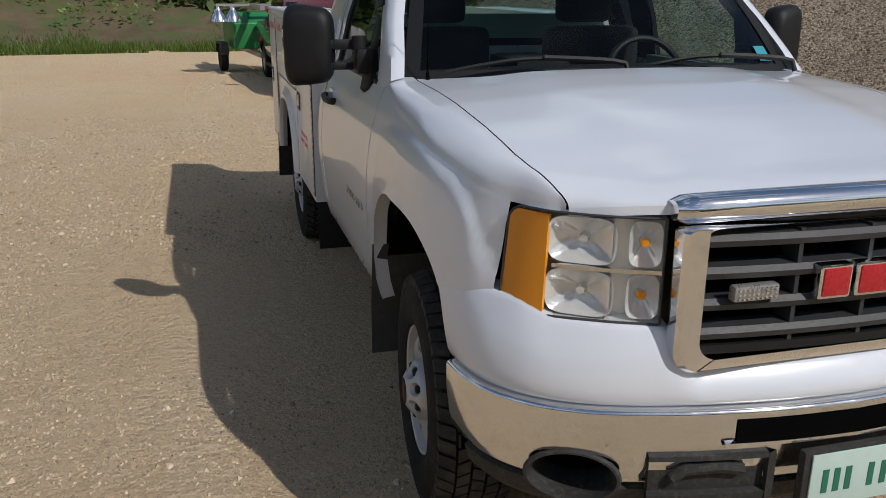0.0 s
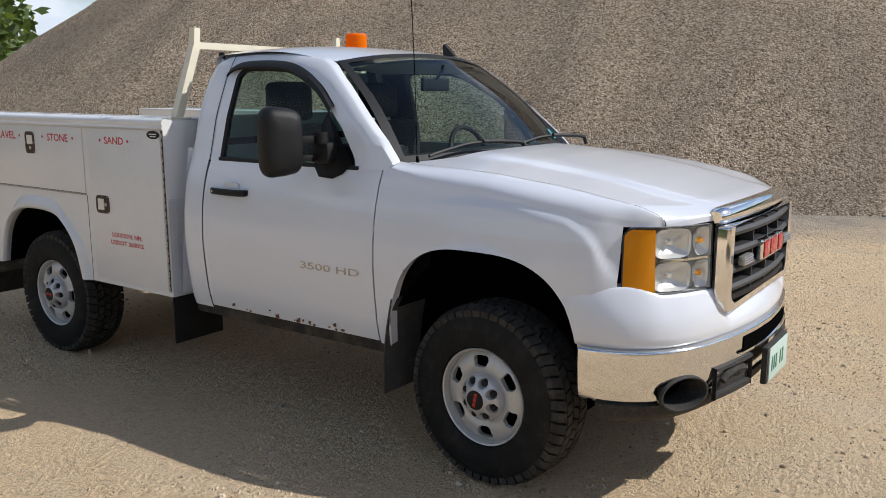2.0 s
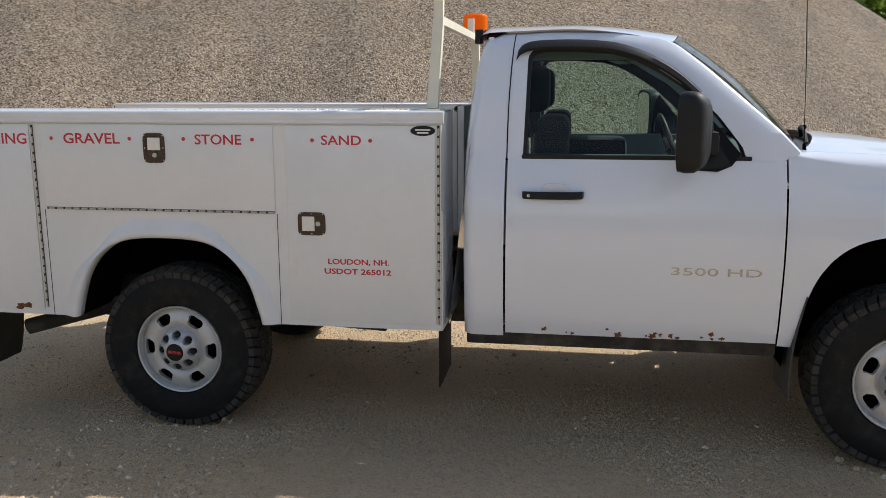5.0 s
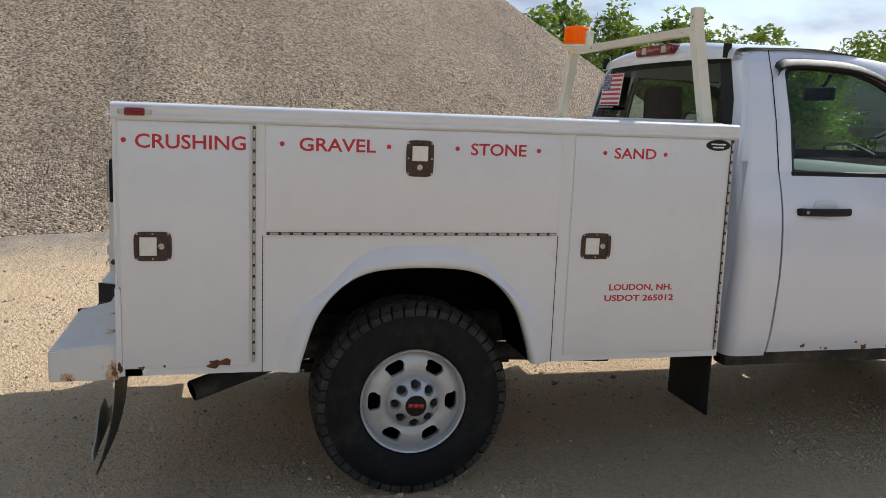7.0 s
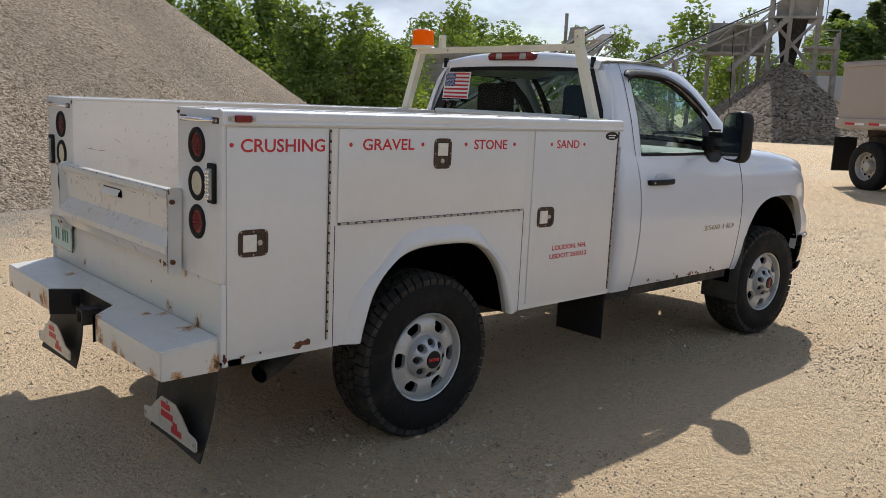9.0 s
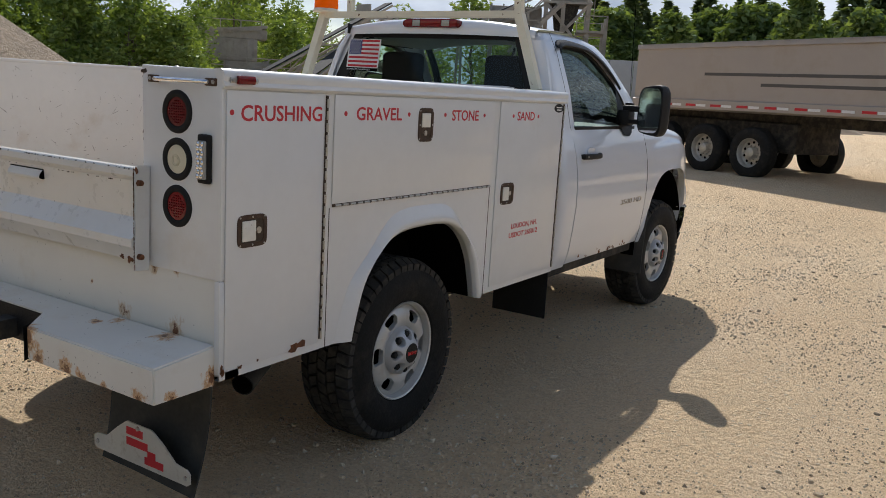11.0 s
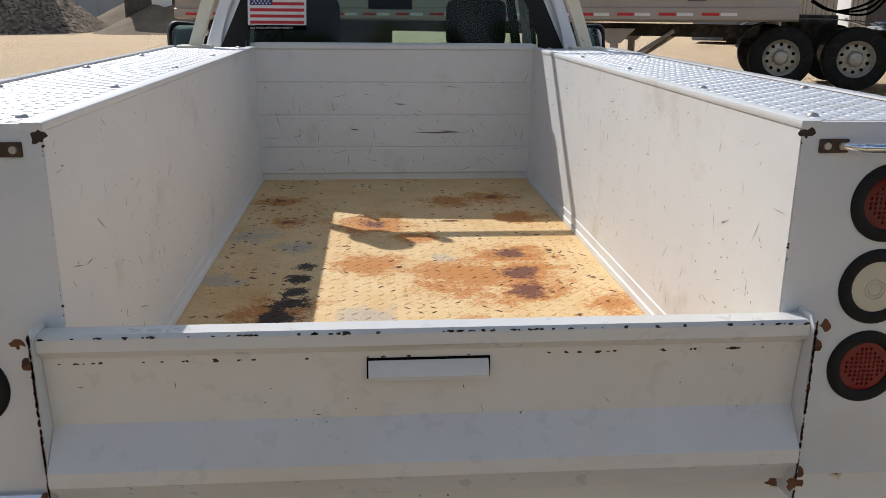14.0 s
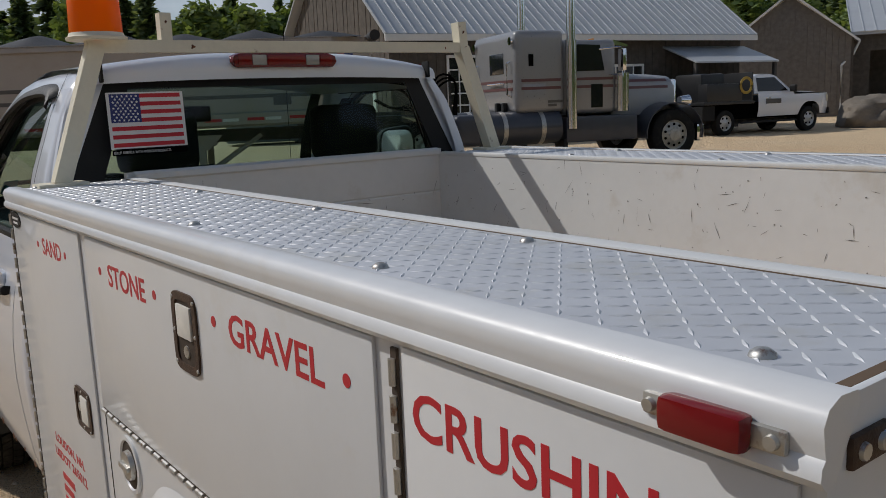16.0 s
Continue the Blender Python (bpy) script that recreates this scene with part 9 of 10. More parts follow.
def pickup(label, x, y, fx, fy, paint, crew=True, flatbed=False, base=None):
    """A pickup in its own frame: x forward from the front axle, y to its left, wheels at y = 0.85."""
    T = empty("pickup", (x, y, ground_z(x, y) if base is None else base), heading(fx, fy), label=label, category="pickup truck")
    P = M[paint]
    WB = 3.68
    def sec(zs):
        return zs
    # lower body side by side, with wheel openings
    for s in (-1, 1):
        bm = B()
        rows = []
        for xx in np.linspace(0.92, -WB - (0.95 if not flatbed else -1.35), 90):
            zl = 0.55
            for c in (0.0, -WB):
                u = abs(xx - c) / 0.50
                if u < 1:
                    zl = max(zl, 0.42 + 0.55 * (1 - u ** 2.4) ** (1 / 2.4))
            zt = 1.22 if xx > -0.75 else 1.30
            taper = 0.10 * max(0, (xx - 0.45) / 0.47) ** 2
            row = []
            for t in np.linspace(0, 1, 8):
                z = zl + (zt - zl) * t
                row.append((xx, s * (0.99 - taper - 0.06 * abs((z - 0.95) / 0.4) ** 2.2), z))
            rows.append(row)
        sheet(bm, rows)
        part("body_side", bm, P, T, angle=60)
        # near-black slab, the arch's shade put into its colour
        bm = B()
        prism(bm, [(0.45, 0.5), (-WB - 0.4, 0.5), (-WB - 0.4, 1.0), (0.45, 1.0)], "y", s * 0.70, s * 0.66)
        part("wheel_house", bm, M["black"], T)
    bm = B()
    rows = []
    for xx, dz in ((0.93, -0.10), (0.88, -0.02), (0.5, 0.02), (-0.4, 0.06), (-0.78, 0.09)):
        rows.append([(xx - 0.12 * (yy / 0.9) ** 2 * (1 if xx > 0.5 else 0), yy, 1.22 + dz + 0.03 * (1 - (yy / 0.9) ** 2) + (0.03 if abs(yy) < 0.5 else 0)) for yy in np.linspace(-0.92, 0.92, 13)])
    sheet(bm, rows)
    part("hood", bm, P, T, angle=60)
    rear = -WB + 0.62 if crew else -2.35
    # greenhouse
    bm = B()
    low = [(-0.72, 1.28), (rear - 0.12, 1.28)]
    prof = [(-0.72, 1.28), (-1.38, 1.82), (-1.60, 1.88), (rear + 0.15, 1.87), (rear - 0.02, 1.80), (rear - 0.12, 1.28)]
    rows = []
    for xx, z in prof:
        hw = 0.93 - 0.30 * (z - 1.28)
        rows.append([(xx, yy * hw, z + (0.03 * (1 - yy * yy) if z > 1.7 else 0)) for yy in np.linspace(-1, 1, 9)])
    sheet(bm, rows)
    for s in (-1, 1):
        bm.faces.new([bm.verts.new((xx, s * (0.93 - 0.30 * (z - 1.28)), z)) for xx, z in prof])
    cab = part("cab", bm, P, T, angle=30)
    bm = B()
    sheet(bm, [[(xx + 0.01, yy * hw, z + 0.012) for yy in np.linspace(-1, 1, 7)] for xx, z, hw in ((-0.80, 1.345, 0.84), (-1.36, 1.80, 0.72))])
    part("windscreen", bm, M["glass_dark"], cab)
    bm = B()
    sheet(bm, [[(xx - 0.008, yy * hw, z) for yy in np.linspace(-1, 1, 7)] for xx, z, hw in ((rear - 0.105, 1.36, 0.80), (rear - 0.035, 1.74, 0.70))])
    part("rear_window", bm, M["glass_dark"], cab)
    for s in (-1, 1):
        def gp(pts):
            b2 = B()
            b2.faces.new([b2.verts.new((xx, s * (0.934 - 0.30 * (z - 1.28)), z)) for xx, z in pts])
            part("side_window", b2, M["glass_dark"], cab, smooth=False)
        mid = (-0.95 + rear) / 2 - 0.2
        if crew:
            gp([(-0.95, 1.34), (mid + 0.05, 1.34), (mid + 0.05, 1.78), (-1.45, 1.78)])
            gp([(mid - 0.05, 1.34), (rear - 0.02, 1.34), (rear + 0.06, 1.76), (mid - 0.05, 1.78)])
        else:
            gp([(-0.95, 1.34), (rear + 0.05, 1.34), (rear + 0.09, 1.77), (-1.45, 1.78)])
        bm = B()
        box(bm, -0.98, -0.86, s * 0.98, s * 1.22, 1.30, 1.52, 0.04, 3)
        part("mirror", bm, M["black_plastic"], T)
        for xx in (-1.75, -2.75) if crew else (-1.9,):
            bm = B()
            box(bm, xx - 0.1, xx + 0.1, s * 0.985, s * 1.005, 1.12, 1.15, 0.008)
            part("door_handle", bm, M["chrome"], T)
        for c in (0.0, -WB):
            bm = B()
            lathe(bm, [(s * a, r) for a, r in ((0.0, 0.24), (0.012, 0.27), (0.012, 0.34), (-0.02, 0.395), (-0.06, 0.405), (-0.22, 0.405), (-0.26, 0.37), (-0.26, 0.24))], (c, s * 0.95, 0.405), "y", 36)
            w = part("wheel", bm, M["tyre"], T, "black tyre on a silver rim")
            bm = B()
            lathe(bm, [(s * a, r) for a, r in ((0.0, 0.245), (-0.02, 0.23), (-0.05, 0.21), (-0.03, 0.12), (0.0, 0.08), (0.01, 0.001))], (c, s * 0.95, 0.405), "y", 30)
            rim = part("rim", bm, M["steel_wheel"], w)
            # the rim isn't pierced: black discs paint the dark of its openings
            for k in range(6):
                a = k * math.tau / 6
                bm = B()
                cyl(bm, (c + 0.165 * math.cos(a), s * 0.90, 0.405 + 0.165 * math.sin(a)), (c + 0.165 * math.cos(a), s * 0.918, 0.405 + 0.165 * math.sin(a)), 0.036, seg=10)
                part("painted_rim_opening", bm, M["black"], rim)
        # lamps
        bm = B()
        box(bm, 0.72, 0.90, s * 0.66, s * 0.93, 0.93, 1.16, 0.03)
        part("headlamp", bm, M["white_lens"], T, "clear headlamp")
        if not flatbed:
            bm = B()
            box(bm, -WB - 0.97, -WB - 0.85, s * 0.82, s * 0.97, 0.95, 1.25, 0.02)
            part("tail_lamp", bm, M["red_lens"], T)
        bm = B()
        box(bm, 0.93, 1.05, s * 0.55, s * 0.78, 0.60, 0.70, 0.02)
        part("fog_lamp", bm, M["black"], T)
        bm = B()
        box(bm, -0.6, -WB + 0.6, s * 0.92, s * 1.0, 0.36, 0.42, 0.02)
        part("side_step", bm, M["black_plastic"], T)
    # nose
    bm = B()
    sheet(bm, [[(0.93 - 0.14 * (yy / 0.92) ** 2 + dx, yy, z) for yy in np.linspace(-0.92, 0.92, 13)] for z, dx in ((0.55, 0.0), (0.74, 0.02), (0.80, -0.01), (1.14, -0.03))])
    part("nose", bm, P, T, angle=50)
    bm = B()
    box(bm, 0.86, 0.96, -0.64, 0.64, 0.86, 1.17, 0.03)
    g = part("grille", bm, M["grey_plastic"], T, "grille with chrome bars")
    for z in (1.07, 0.96):
        bm = B()
        box(bm, 0.93, 0.985, -0.72, 0.72, z - 0.03, z + 0.03, 0.012)
        part("grille_bar", bm, M["chrome"], g)
    bm = B()
    rows = [[(0.98 - 0.16 * (yy / 1.0) ** 2 + dx, yy, z) for yy in np.linspace(-0.99, 0.99, 15)] for z, dx in ((0.74, 0.0), (0.73, 0.07), (0.56, 0.07), (0.52, 0.02))]
    sheet(bm, rows)
    part("bumper", bm, M["chrome"] if paint != "paint" else M["grey_plastic"], T, "front bumper")
    bm = B()
    box(bm, -WB - 0.5, 0.6, -0.5, 0.5, 0.35, 0.62)
    part("chassis", bm, M["under"], T)
    if flatbed:
        bm = B()
        box(bm, -WB - 1.0, rear - 0.25, -1.08, 1.08, 0.98, 1.08, 0.01)
        fb = part("flatbed", bm, M["black_paint"], T, "black flatbed with headboard")
        bm = B()
        box(bm, rear - 0.30, rear - 0.24, -1.0, 1.0, 1.08, 1.95, 0.01)
        part("headboard", bm, M["black_paint"], fb)
        for s in (-1, 1):
            bm = B()
            box(bm, -WB - 0.9, -WB + 0.55, s * 0.70, s * 1.08, 1.08, 1.62, 0.02)
            part("tool_locker", bm, M["black_paint"], fb)
            bm = B()
            box(bm, -WB - 1.0, -WB - 0.5, s * 0.6, s * 1.0, 0.5, 0.95)
            part("mud_flap", bm, M["rubber"], fb)
        bm = B()
        box(bm, -WB - 0.7, -WB + 0.3, -0.6, 0.6, 1.08, 1.95, 0.1)
        part("welder", bm, M["black_paint"], fb)
        for k in range(5):
            bm = B()
            tube(bm, [(-WB + 0.70 + (0.20 + 0.015 * k) * math.cos(a), -1.09, 1.55 + (0.20 + 0.015 * k) * math.sin(a)) for a in np.linspace(0, math.tau, 17)[:-1]], 0.016, 6, closed=True)
            part("hose_coil", bm, mat("yellow_hose", (0.40, 0.28, 0.05), 0.6) if k == 0 else bpy.data.materials["yellow_hose"], fb)
        bm = B()
        box(bm, -2.0, -1.35, -1.008, -0.988, 0.95, 1.10)
        part("door_print", bm, M["stripe_grey"], T, smooth=False)
    else:
        bm = B()
        box(bm, -WB - 0.93, -WB - 0.90, -0.92, 0.92, 0.62, 1.30, 0.01)
        part("tailgate", bm, P, T)
        bm = B()
        box(bm, -WB - 1.05, -WB - 0.92, -0.95, 0.95, 0.52, 0.68, 0.02)
        part("rear_bumper", bm, M["chrome"], T)
        bm = B()
        box(bm, -WB - 0.9, rear - 0.14, -0.85, 0.85, 0.85, 0.88)
        part("load_floor", bm, M["black_plastic"], T)
    return T


pickup("dark red crew-cab pickup parked behind the service truck", 1.16, 15.2, 0.055, -0.998, "red_paint")
pickup("white pickup with black flatbed parked by the sheds", -25.6, -11.0, -0.98, 0.2, "paint", crew=False, flatbed=True)
pickup("white pickup parked in front of the open bay", -41.5, -10.2, -0.95, -0.3, "paint")


def light_tower():
    x, y = -0.25, 20.8
    T = empty("light_tower_trailer", (x, y, ground_z(x, y)), math.radians(-84), label="green towable light tower with four lamps", category="trailer")
    bm = B()
    prism(bm, [(-0.95, 0.62), (0.95, 0.62), (0.95, 1.25), (0.6, 1.50), (-0.6, 1.50), (-0.95, 1.30)], "y", -0.48, 0.48, 0.03)
    part("machine_hood", bm, M["green_paint"], T, "green machine hood")
    bm = B()
    box(bm, -1.1, 2.2, -0.06, 0.06, 0.48, 0.58)
    part("drawbar", bm, M["zinc"], T)
    for s in (-1, 1):
        bm = B()
        lathe(bm, [(s * a, r) for a, r in ((0.0, 0.001), (0.0, 0.19), (0.015, 0.22), (0.0, 0.32), (-0.03, 0.335), (-0.17, 0.335), (-0.19, 0.28))], (0.0, s * 0.74, 0.335), "y", 28)
        part("wheel", bm, M["tyre"], T)
        bm = B()
        prism(bm, [(-0.50, 0.45), (-0.44, 0.74), (0.44, 0.74), (0.50, 0.45), (0.46, 0.45), (0.41, 0.70), (-0.41, 0.70), (-0.46, 0.45)], "y", s * 0.56, s * 0.76)
        part("mudguard", bm, M["grey_plastic"], T)
    bm = B()
    box(bm, -1.4, 2.4, -0.06, 0.06, 1.60, 1.72)
    mast = part("mast", bm, M["zinc"], T, "galvanised folded mast")
    bm = B()
    box(bm, 1.05, 1.15, -0.9, 0.9, 1.66, 1.72)
    part("lamp_bar", bm, M["zinc"], mast)
    for k, (a, b) in enumerate(((0.0, -0.85), (0.12, -0.52), (0.0, 0.52), (0.12, 0.85))):
        bm = B()
        lathe(bm, [(0.0, 0.05), (-0.06, 0.06), (-0.12, 0.10), (-0.28, 0.19), (-0.36, 0.215), (-0.355, 0.205), (-0.27, 0.17), (-0.12, 0.07)], (1.1 + a, b, 1.66), "z", 24)
        part("flood_lamp", bm, M["chrome_dusty"], mast, "bell-shaped aluminium flood lamp")


light_tower()


# ======== sheds ========
M["old_boards"] = mat("weathered_grey_boards", (0.085, 0.075, 0.065), 0.9, 0, 0.35, 5, bump=0.5, bscale=30)
M["grey_boards"] = mat("silvered_grey_boards", (0.17, 0.155, 0.14), 0.9, 0, 0.3, 5, bump=0.5, bscale=30)
M["brown_boards"] = mat("weathered_brown_boards", (0.10, 0.085, 0.07), 0.9, 0, 0.35, 5, bump=0.5, bscale=30)
M["roof_metal"] = mat("pale_ribbed_roof_metal", (0.48, 0.50, 0.52), 0.42, 0.3, 0.06, 1.2)
M["white_wood"] = mat("white_painted_wood", (0.72, 0.72, 0.70), 0.6, 0, 0.05, 6)


def board_wall(parent, x0, x1, y, z0, top, material, w=0.30):
    """Upright boards side by side on a wall facing -y; top(x) is the height."""
    n = int(round((x1 - x0) / w))
    r = random.Random(int(abs(x0 * 7 + x1 * 3 + y)))
    bm = B()
    sheet(bm, [[(x, y + 0.05, z) for x, z in ((xx, z0), (xx, top(xx) - 0.01))] for xx in np.linspace(x0, x1, 24)])
    wall = part("wall", bm, material, parent, smooth=False)
    for k in range(n):
        a = x0 + (x1 - x0) * k / n
        b = x0 + (x1 - x0) * (k + 1) / n - 0.012
        d = r.uniform(0.0, 0.018)
        pts = [(a, z0), (b, z0), (b, top(b)), (a, top(a))]
        bm = B()
        prism(bm, pts, "y", y - 0.012 - d, y + 0.03)
        part("board", bm, material, wall, smooth=False)
    return wall


def sash_window(parent, x, y, z0, w, h, nx, nz):
    bm = B()
    box(bm, x - w / 2, x + w / 2, y - 0.035, y - 0.03, z0, z0 + h)
    win = part("window", bm, M["glass_dark"], parent, "white-framed window")
    for a, b, c, d in ((x - w / 2 - 0.08, x - w / 2, z0 - 0.08, z0 + h + 0.08), (x + w / 2, x + w / 2 + 0.08, z0 - 0.08, z0 + h + 0.08), (x - w / 2, x + w / 2, z0 - 0.08, z0), (x - w / 2, x + w / 2, z0 + h, z0 + h + 0.08)):
        bm = B()
        box(bm, a, b, y - 0.06, y, c, d, 0.005)
        part("window_frame", bm, M["white_wood"], win)
    for i in range(1, nx):
        bm = B()
        box(bm, x - w / 2 + w * i / nx - 0.02, x - w / 2 + w * i / nx + 0.02, y - 0.05, y - 0.036, z0, z0 + h)
        part("glazing_bar", bm, M["white_wood"], win)
    for i in range(1, nz):
        bm = B()
        box(bm, x - w / 2, x + w / 2, y - 0.052, y - 0.038, z0 + h * i / nz - 0.02, z0 + h * i / nz + 0.02)
        part("glazing_bar", bm, M["white_wood"], win)


def ribbed_roof(parent, x0, x1, y0, z0, y1, z1, pitch=0.32):
    """A roof slope from its eave (y0, z0) to its ridge (y1, z1), with upstanding ribs."""
    d = Vector((0, y1 - y0, z1 - z0)).normalized()
    n = Vector((0, -d.z, d.y))
    if n.z < 0:
        n = -n
    bm = B()
    vs = [bm.verts.new(Vector(p) + n * o) for o in (0.0, 0.05) for p in ((x0, y0, z0), (x1, y0, z0), (x1, y1, z1), (x0, y1, z1))]
    for q in ((0, 1, 2, 3), (4, 5, 6, 7), (0, 1, 5, 4), (1, 2, 6, 5), (2, 3, 7, 6), (3, 0, 4, 7)):
        bm.faces.new([vs[i] for i in q])
    roof = part("roof", bm, M["roof_metal"], parent, "pale ribbed metal roof", smooth=False)
    k = int((x1 - x0) / pitch)
    for i in range(k + 1):
        x = x0 + 0.03 + (x1 - x0 - 0.06) * i / k
        bm = B()
        vs = [bm.verts.new(Vector(p) + n * o) for o in (0.052, 0.085) for p in ((x - 0.02, y0, z0), (x + 0.02, y0, z0), (x + 0.02, y1, z1), (x - 0.02, y1, z1))]
        for q in ((4, 5, 6, 7), (0, 1, 5, 4), (1, 2, 6, 5), (3, 0, 4, 7)):
            bm.faces.new([vs[j] for j in q])
        part("roof_rib", bm, M["roof_metal"], roof, smooth=False)
    return roof


def barn():
    T = empty("barn", (-12.6, -15.7, ground_z(-12.6, -15.7)), math.atan2(0.168, -0.986), label="dark weathered board barn with pale metal roof", category="building")
    L, D, E, R = 14.0, 9.0, 3.45, 6.9
    board_wall(T, 0, L, 0.0, 0.0, lambda x: E, M["old_boards"])
    for k in range(30):
        y0, y1 = D * k / 30, D * (k + 1) / 30 - 0.012
        f = lambda y: E + (R - E) * (1 - abs(y - D / 2) / (D / 2))
        bm = B()
        prism(bm, [(y0, 0), (y1, 0), (y1, f(y1)), (y0, f(y0))], "x", -0.03 - 0.012 * (k % 3), 0.02)
        part("board", bm, M["brown_boards"], T, smooth=False)
    bm = B()
    box(bm, 0.05, L - 0.05, D - 0.1, D, 0, E)
    box(bm, L - 0.1, L, 0.05, D - 0.05, 0, E)
    part("back_wall", bm, M["old_boards"], T)
    ribbed_roof(T, -0.35, L + 0.35, -0.45, E - 0.22, D / 2, R + 0.12)
    ribbed_roof(T, -0.35, L + 0.35, D + 0.45, E - 0.22, D / 2, R + 0.12, 1.2)
    bm = B()
    box(bm, -0.35, L + 0.35, -0.50, -0.45, E - 0.38, E - 0.20)
    part("fascia_board", bm, M["white_wood"], T)
    sash_window(T, 2.4, 0.0, 0.85, 1.0, 1.75, 3, 5)
    sash_window(T, 8.6, 0.0, 1.15, 1.5, 1.1, 4, 3)
    bm = B()
    box(bm, -0.08, -0.02, 1.0, 2.0, 0.0, 2.15, 0.01)
    dr = part("door", bm, M["white_wood"], T, "white door")
    bm = B()
    cyl(bm, (-0.09, 1.12, 1.0), (-0.14, 1.12, 1.0), 0.03)
    part("door_knob", bm, M["zinc"], dr)
    bm = B()
    prism(bm, [(-1.6, 2.25), (0.0, 2.85), (0.0, 2.90), (-1.6, 2.30)], "x", 10.3, 14.2)
    aw = part("awning", bm, M["roof_metal"], T, "pale metal awning")
    for x in (10.4, 14.1):
        bm = B()
        box(bm, x - 0.06, x + 0.06, -1.55, -1.43, 0, 2.27)
        part("awning_post", bm, M["old_boards"], aw)
    bm = B()
    box(bm, 0.55, 0.95, -0.06, -0.03, 2.30, 2.42)
    part("red_board", bm, M["letter_red"], T, smooth=False)


barn()


def polar(az, d, ox=-3.7, oy=6.4):
    a = radians(az)
    return ox + d * math.sin(a), oy + d * math.cos(a)


def facing(name, az, d, label, category, ox=-3.7, oy=6.4):
    """An empty whose x runs to the right as seen from the yard, and y away."""
    x, y = polar(az, d, ox, oy)
    return empty(name, (x, y, ground_z(x, y)), -radians(az), label=label, category=category)


def shed():
    T = facing("workshop", -120.2, 45, "silvered board workshop with an open bay", "building", 1.5, 4.8)
    E, R, W = 3.7, 5.75, 2.75
    board_wall(T, -W, W, 0.0, 0.0, lambda x: E + (R - E) * (1 - abs(x) / W), M["grey_boards"], 0.28)
    for s in (-1, 1):
        bm = B()
        p = [(s * (W + 0.35), E - 0.30), (0.0, R + 0.05), (0.0, R + 0.17), (s * (W + 0.35), E - 0.18)]
        prism(bm, p, "y", -0.35, -0.28)
        part("barge_board", bm, M["white_wood"], T)
        bm = B()
        p = [(s * (W + 0.35), E - 0.22), (0.0, R + 0.12), (0.0, R + 0.17), (s * (W + 0.35), E - 0.17)]
        prism(bm, p, "y", -0.30, 12)
        part("roof", bm, M["roof_metal"], T, "pale metal roof")
    bm = B()
    box(bm, -0.3, 0.25, -0.05, -0.02, R - 1.35, R - 0.75)
    part("gable_vent", bm, M["grey_boards"], T)
    # side with the open bay
    bm = B()
    box(bm, W, W + 0.1, 0, 12, 0, E)
    part("side_wall", bm, M["old_boards"], T)
    bm = B()
    box(bm, W + 0.02, 9.0, 1.2, 1.35, 3.05, E + 0.1)
    part("lintel", bm, M["old_boards"], T)
    bm = B()
    box(bm, W + 0.02, 9.0, 6.9, 7.0, 0, 3.6)
    part("bay_back_wall", bm, M["old_boards"], T)
    bm = B()
    box(bm, W + 0.02, W + 0.9, 1.2, 1.35, 0, 3.05)
    part("bay_pier", bm, M["old_boards"], T)
    bm = B()
    box(bm, W + 0.02, 9.2, 0.8, 7.2, E + 0.1, E + 0.22)
    part("bay_roof", bm, M["roof_metal"], T)
    ribbed_roof(T, W, 9.2, 0.75, E + 0.2, 6.0, R + 0.1, 0.5)
    bm = B()
    tube(bm, [(W + 0.35, 0.6, E - 0.25), (W + 0.1, 0.3, E - 0.8), (W - 0.4, -0.1, E - 1.3), (W - 0.4, -0.1, 0.1)], 0.06, 8)
    part("downpipe", bm, M["white_wood"], T)


shed()


def boulder():
    x, y = -29.0, -9.6
    bm = B()
    bmesh.ops.create_icosphere(bm, subdivisions=4, radius=1.0)
    for v in bm.verts:
        n = v.co.normalized()
        k = 1 + 0.35 * noise.noise(n * 1.2 + Vector((3, 1, 2))) + 0.12 * noise.noise(n * 3.5) + 0.04 * noise.noise(n * 11)
        v.co = Vector((n.x * 1.35 * k, n.y * 1.0 * k, max(-0.2, n.z * 0.85 * k + 0.35)))
    ob = part("boulder", bm, mat("grey_brown_boulder", (0.20, 0.17, 0.135), 0.9, 0, 0.35, 1.6, bump=0.6, bscale=9))
    ob.location = (x, y, ground_z(x, y))
    tagged(ob, "large grey-brown boulder at the edge of the yard", "rock")


boulder()


def small_shed():
    T = facing("small_shed", 168.9, 49.6, "small dark board shed with a white door", "building", 0.3, 5.6)
    board_wall(T, -3.6, 0.5, 0.0, 0.0, lambda x: 2.55 + 1.05 * (1 - abs(x + 1.55) / 2.05), M["old_boards"], 0.27)
    bm = B()
    prism(bm, [(-3.9, 2.42), (-1.55, 3.62), (0.8, 2.42), (0.8, 2.52), (-1.55, 3.74), (-3.9, 2.52)], "y", -0.3, 5)
    part("roof", bm, M["roof_metal"], T)
    bm = B()
    box(bm, 0.45, 0.5, 0.05, 4.9, 0, 2.5)
    part("side_wall", bm, M["old_boards"], T)
    bm = B()
    box(bm, -2.2, -1.15, -0.06, -0.02, 0, 2.1, 0.01)
    part("door", bm, M["white_wood"], T, "white door")
    bm = B()
    box(bm, -0.85, -0.35, -0.06, -0.03, 1.5, 2.1)
    part("notice", bm, M["white_vinyl"], T)


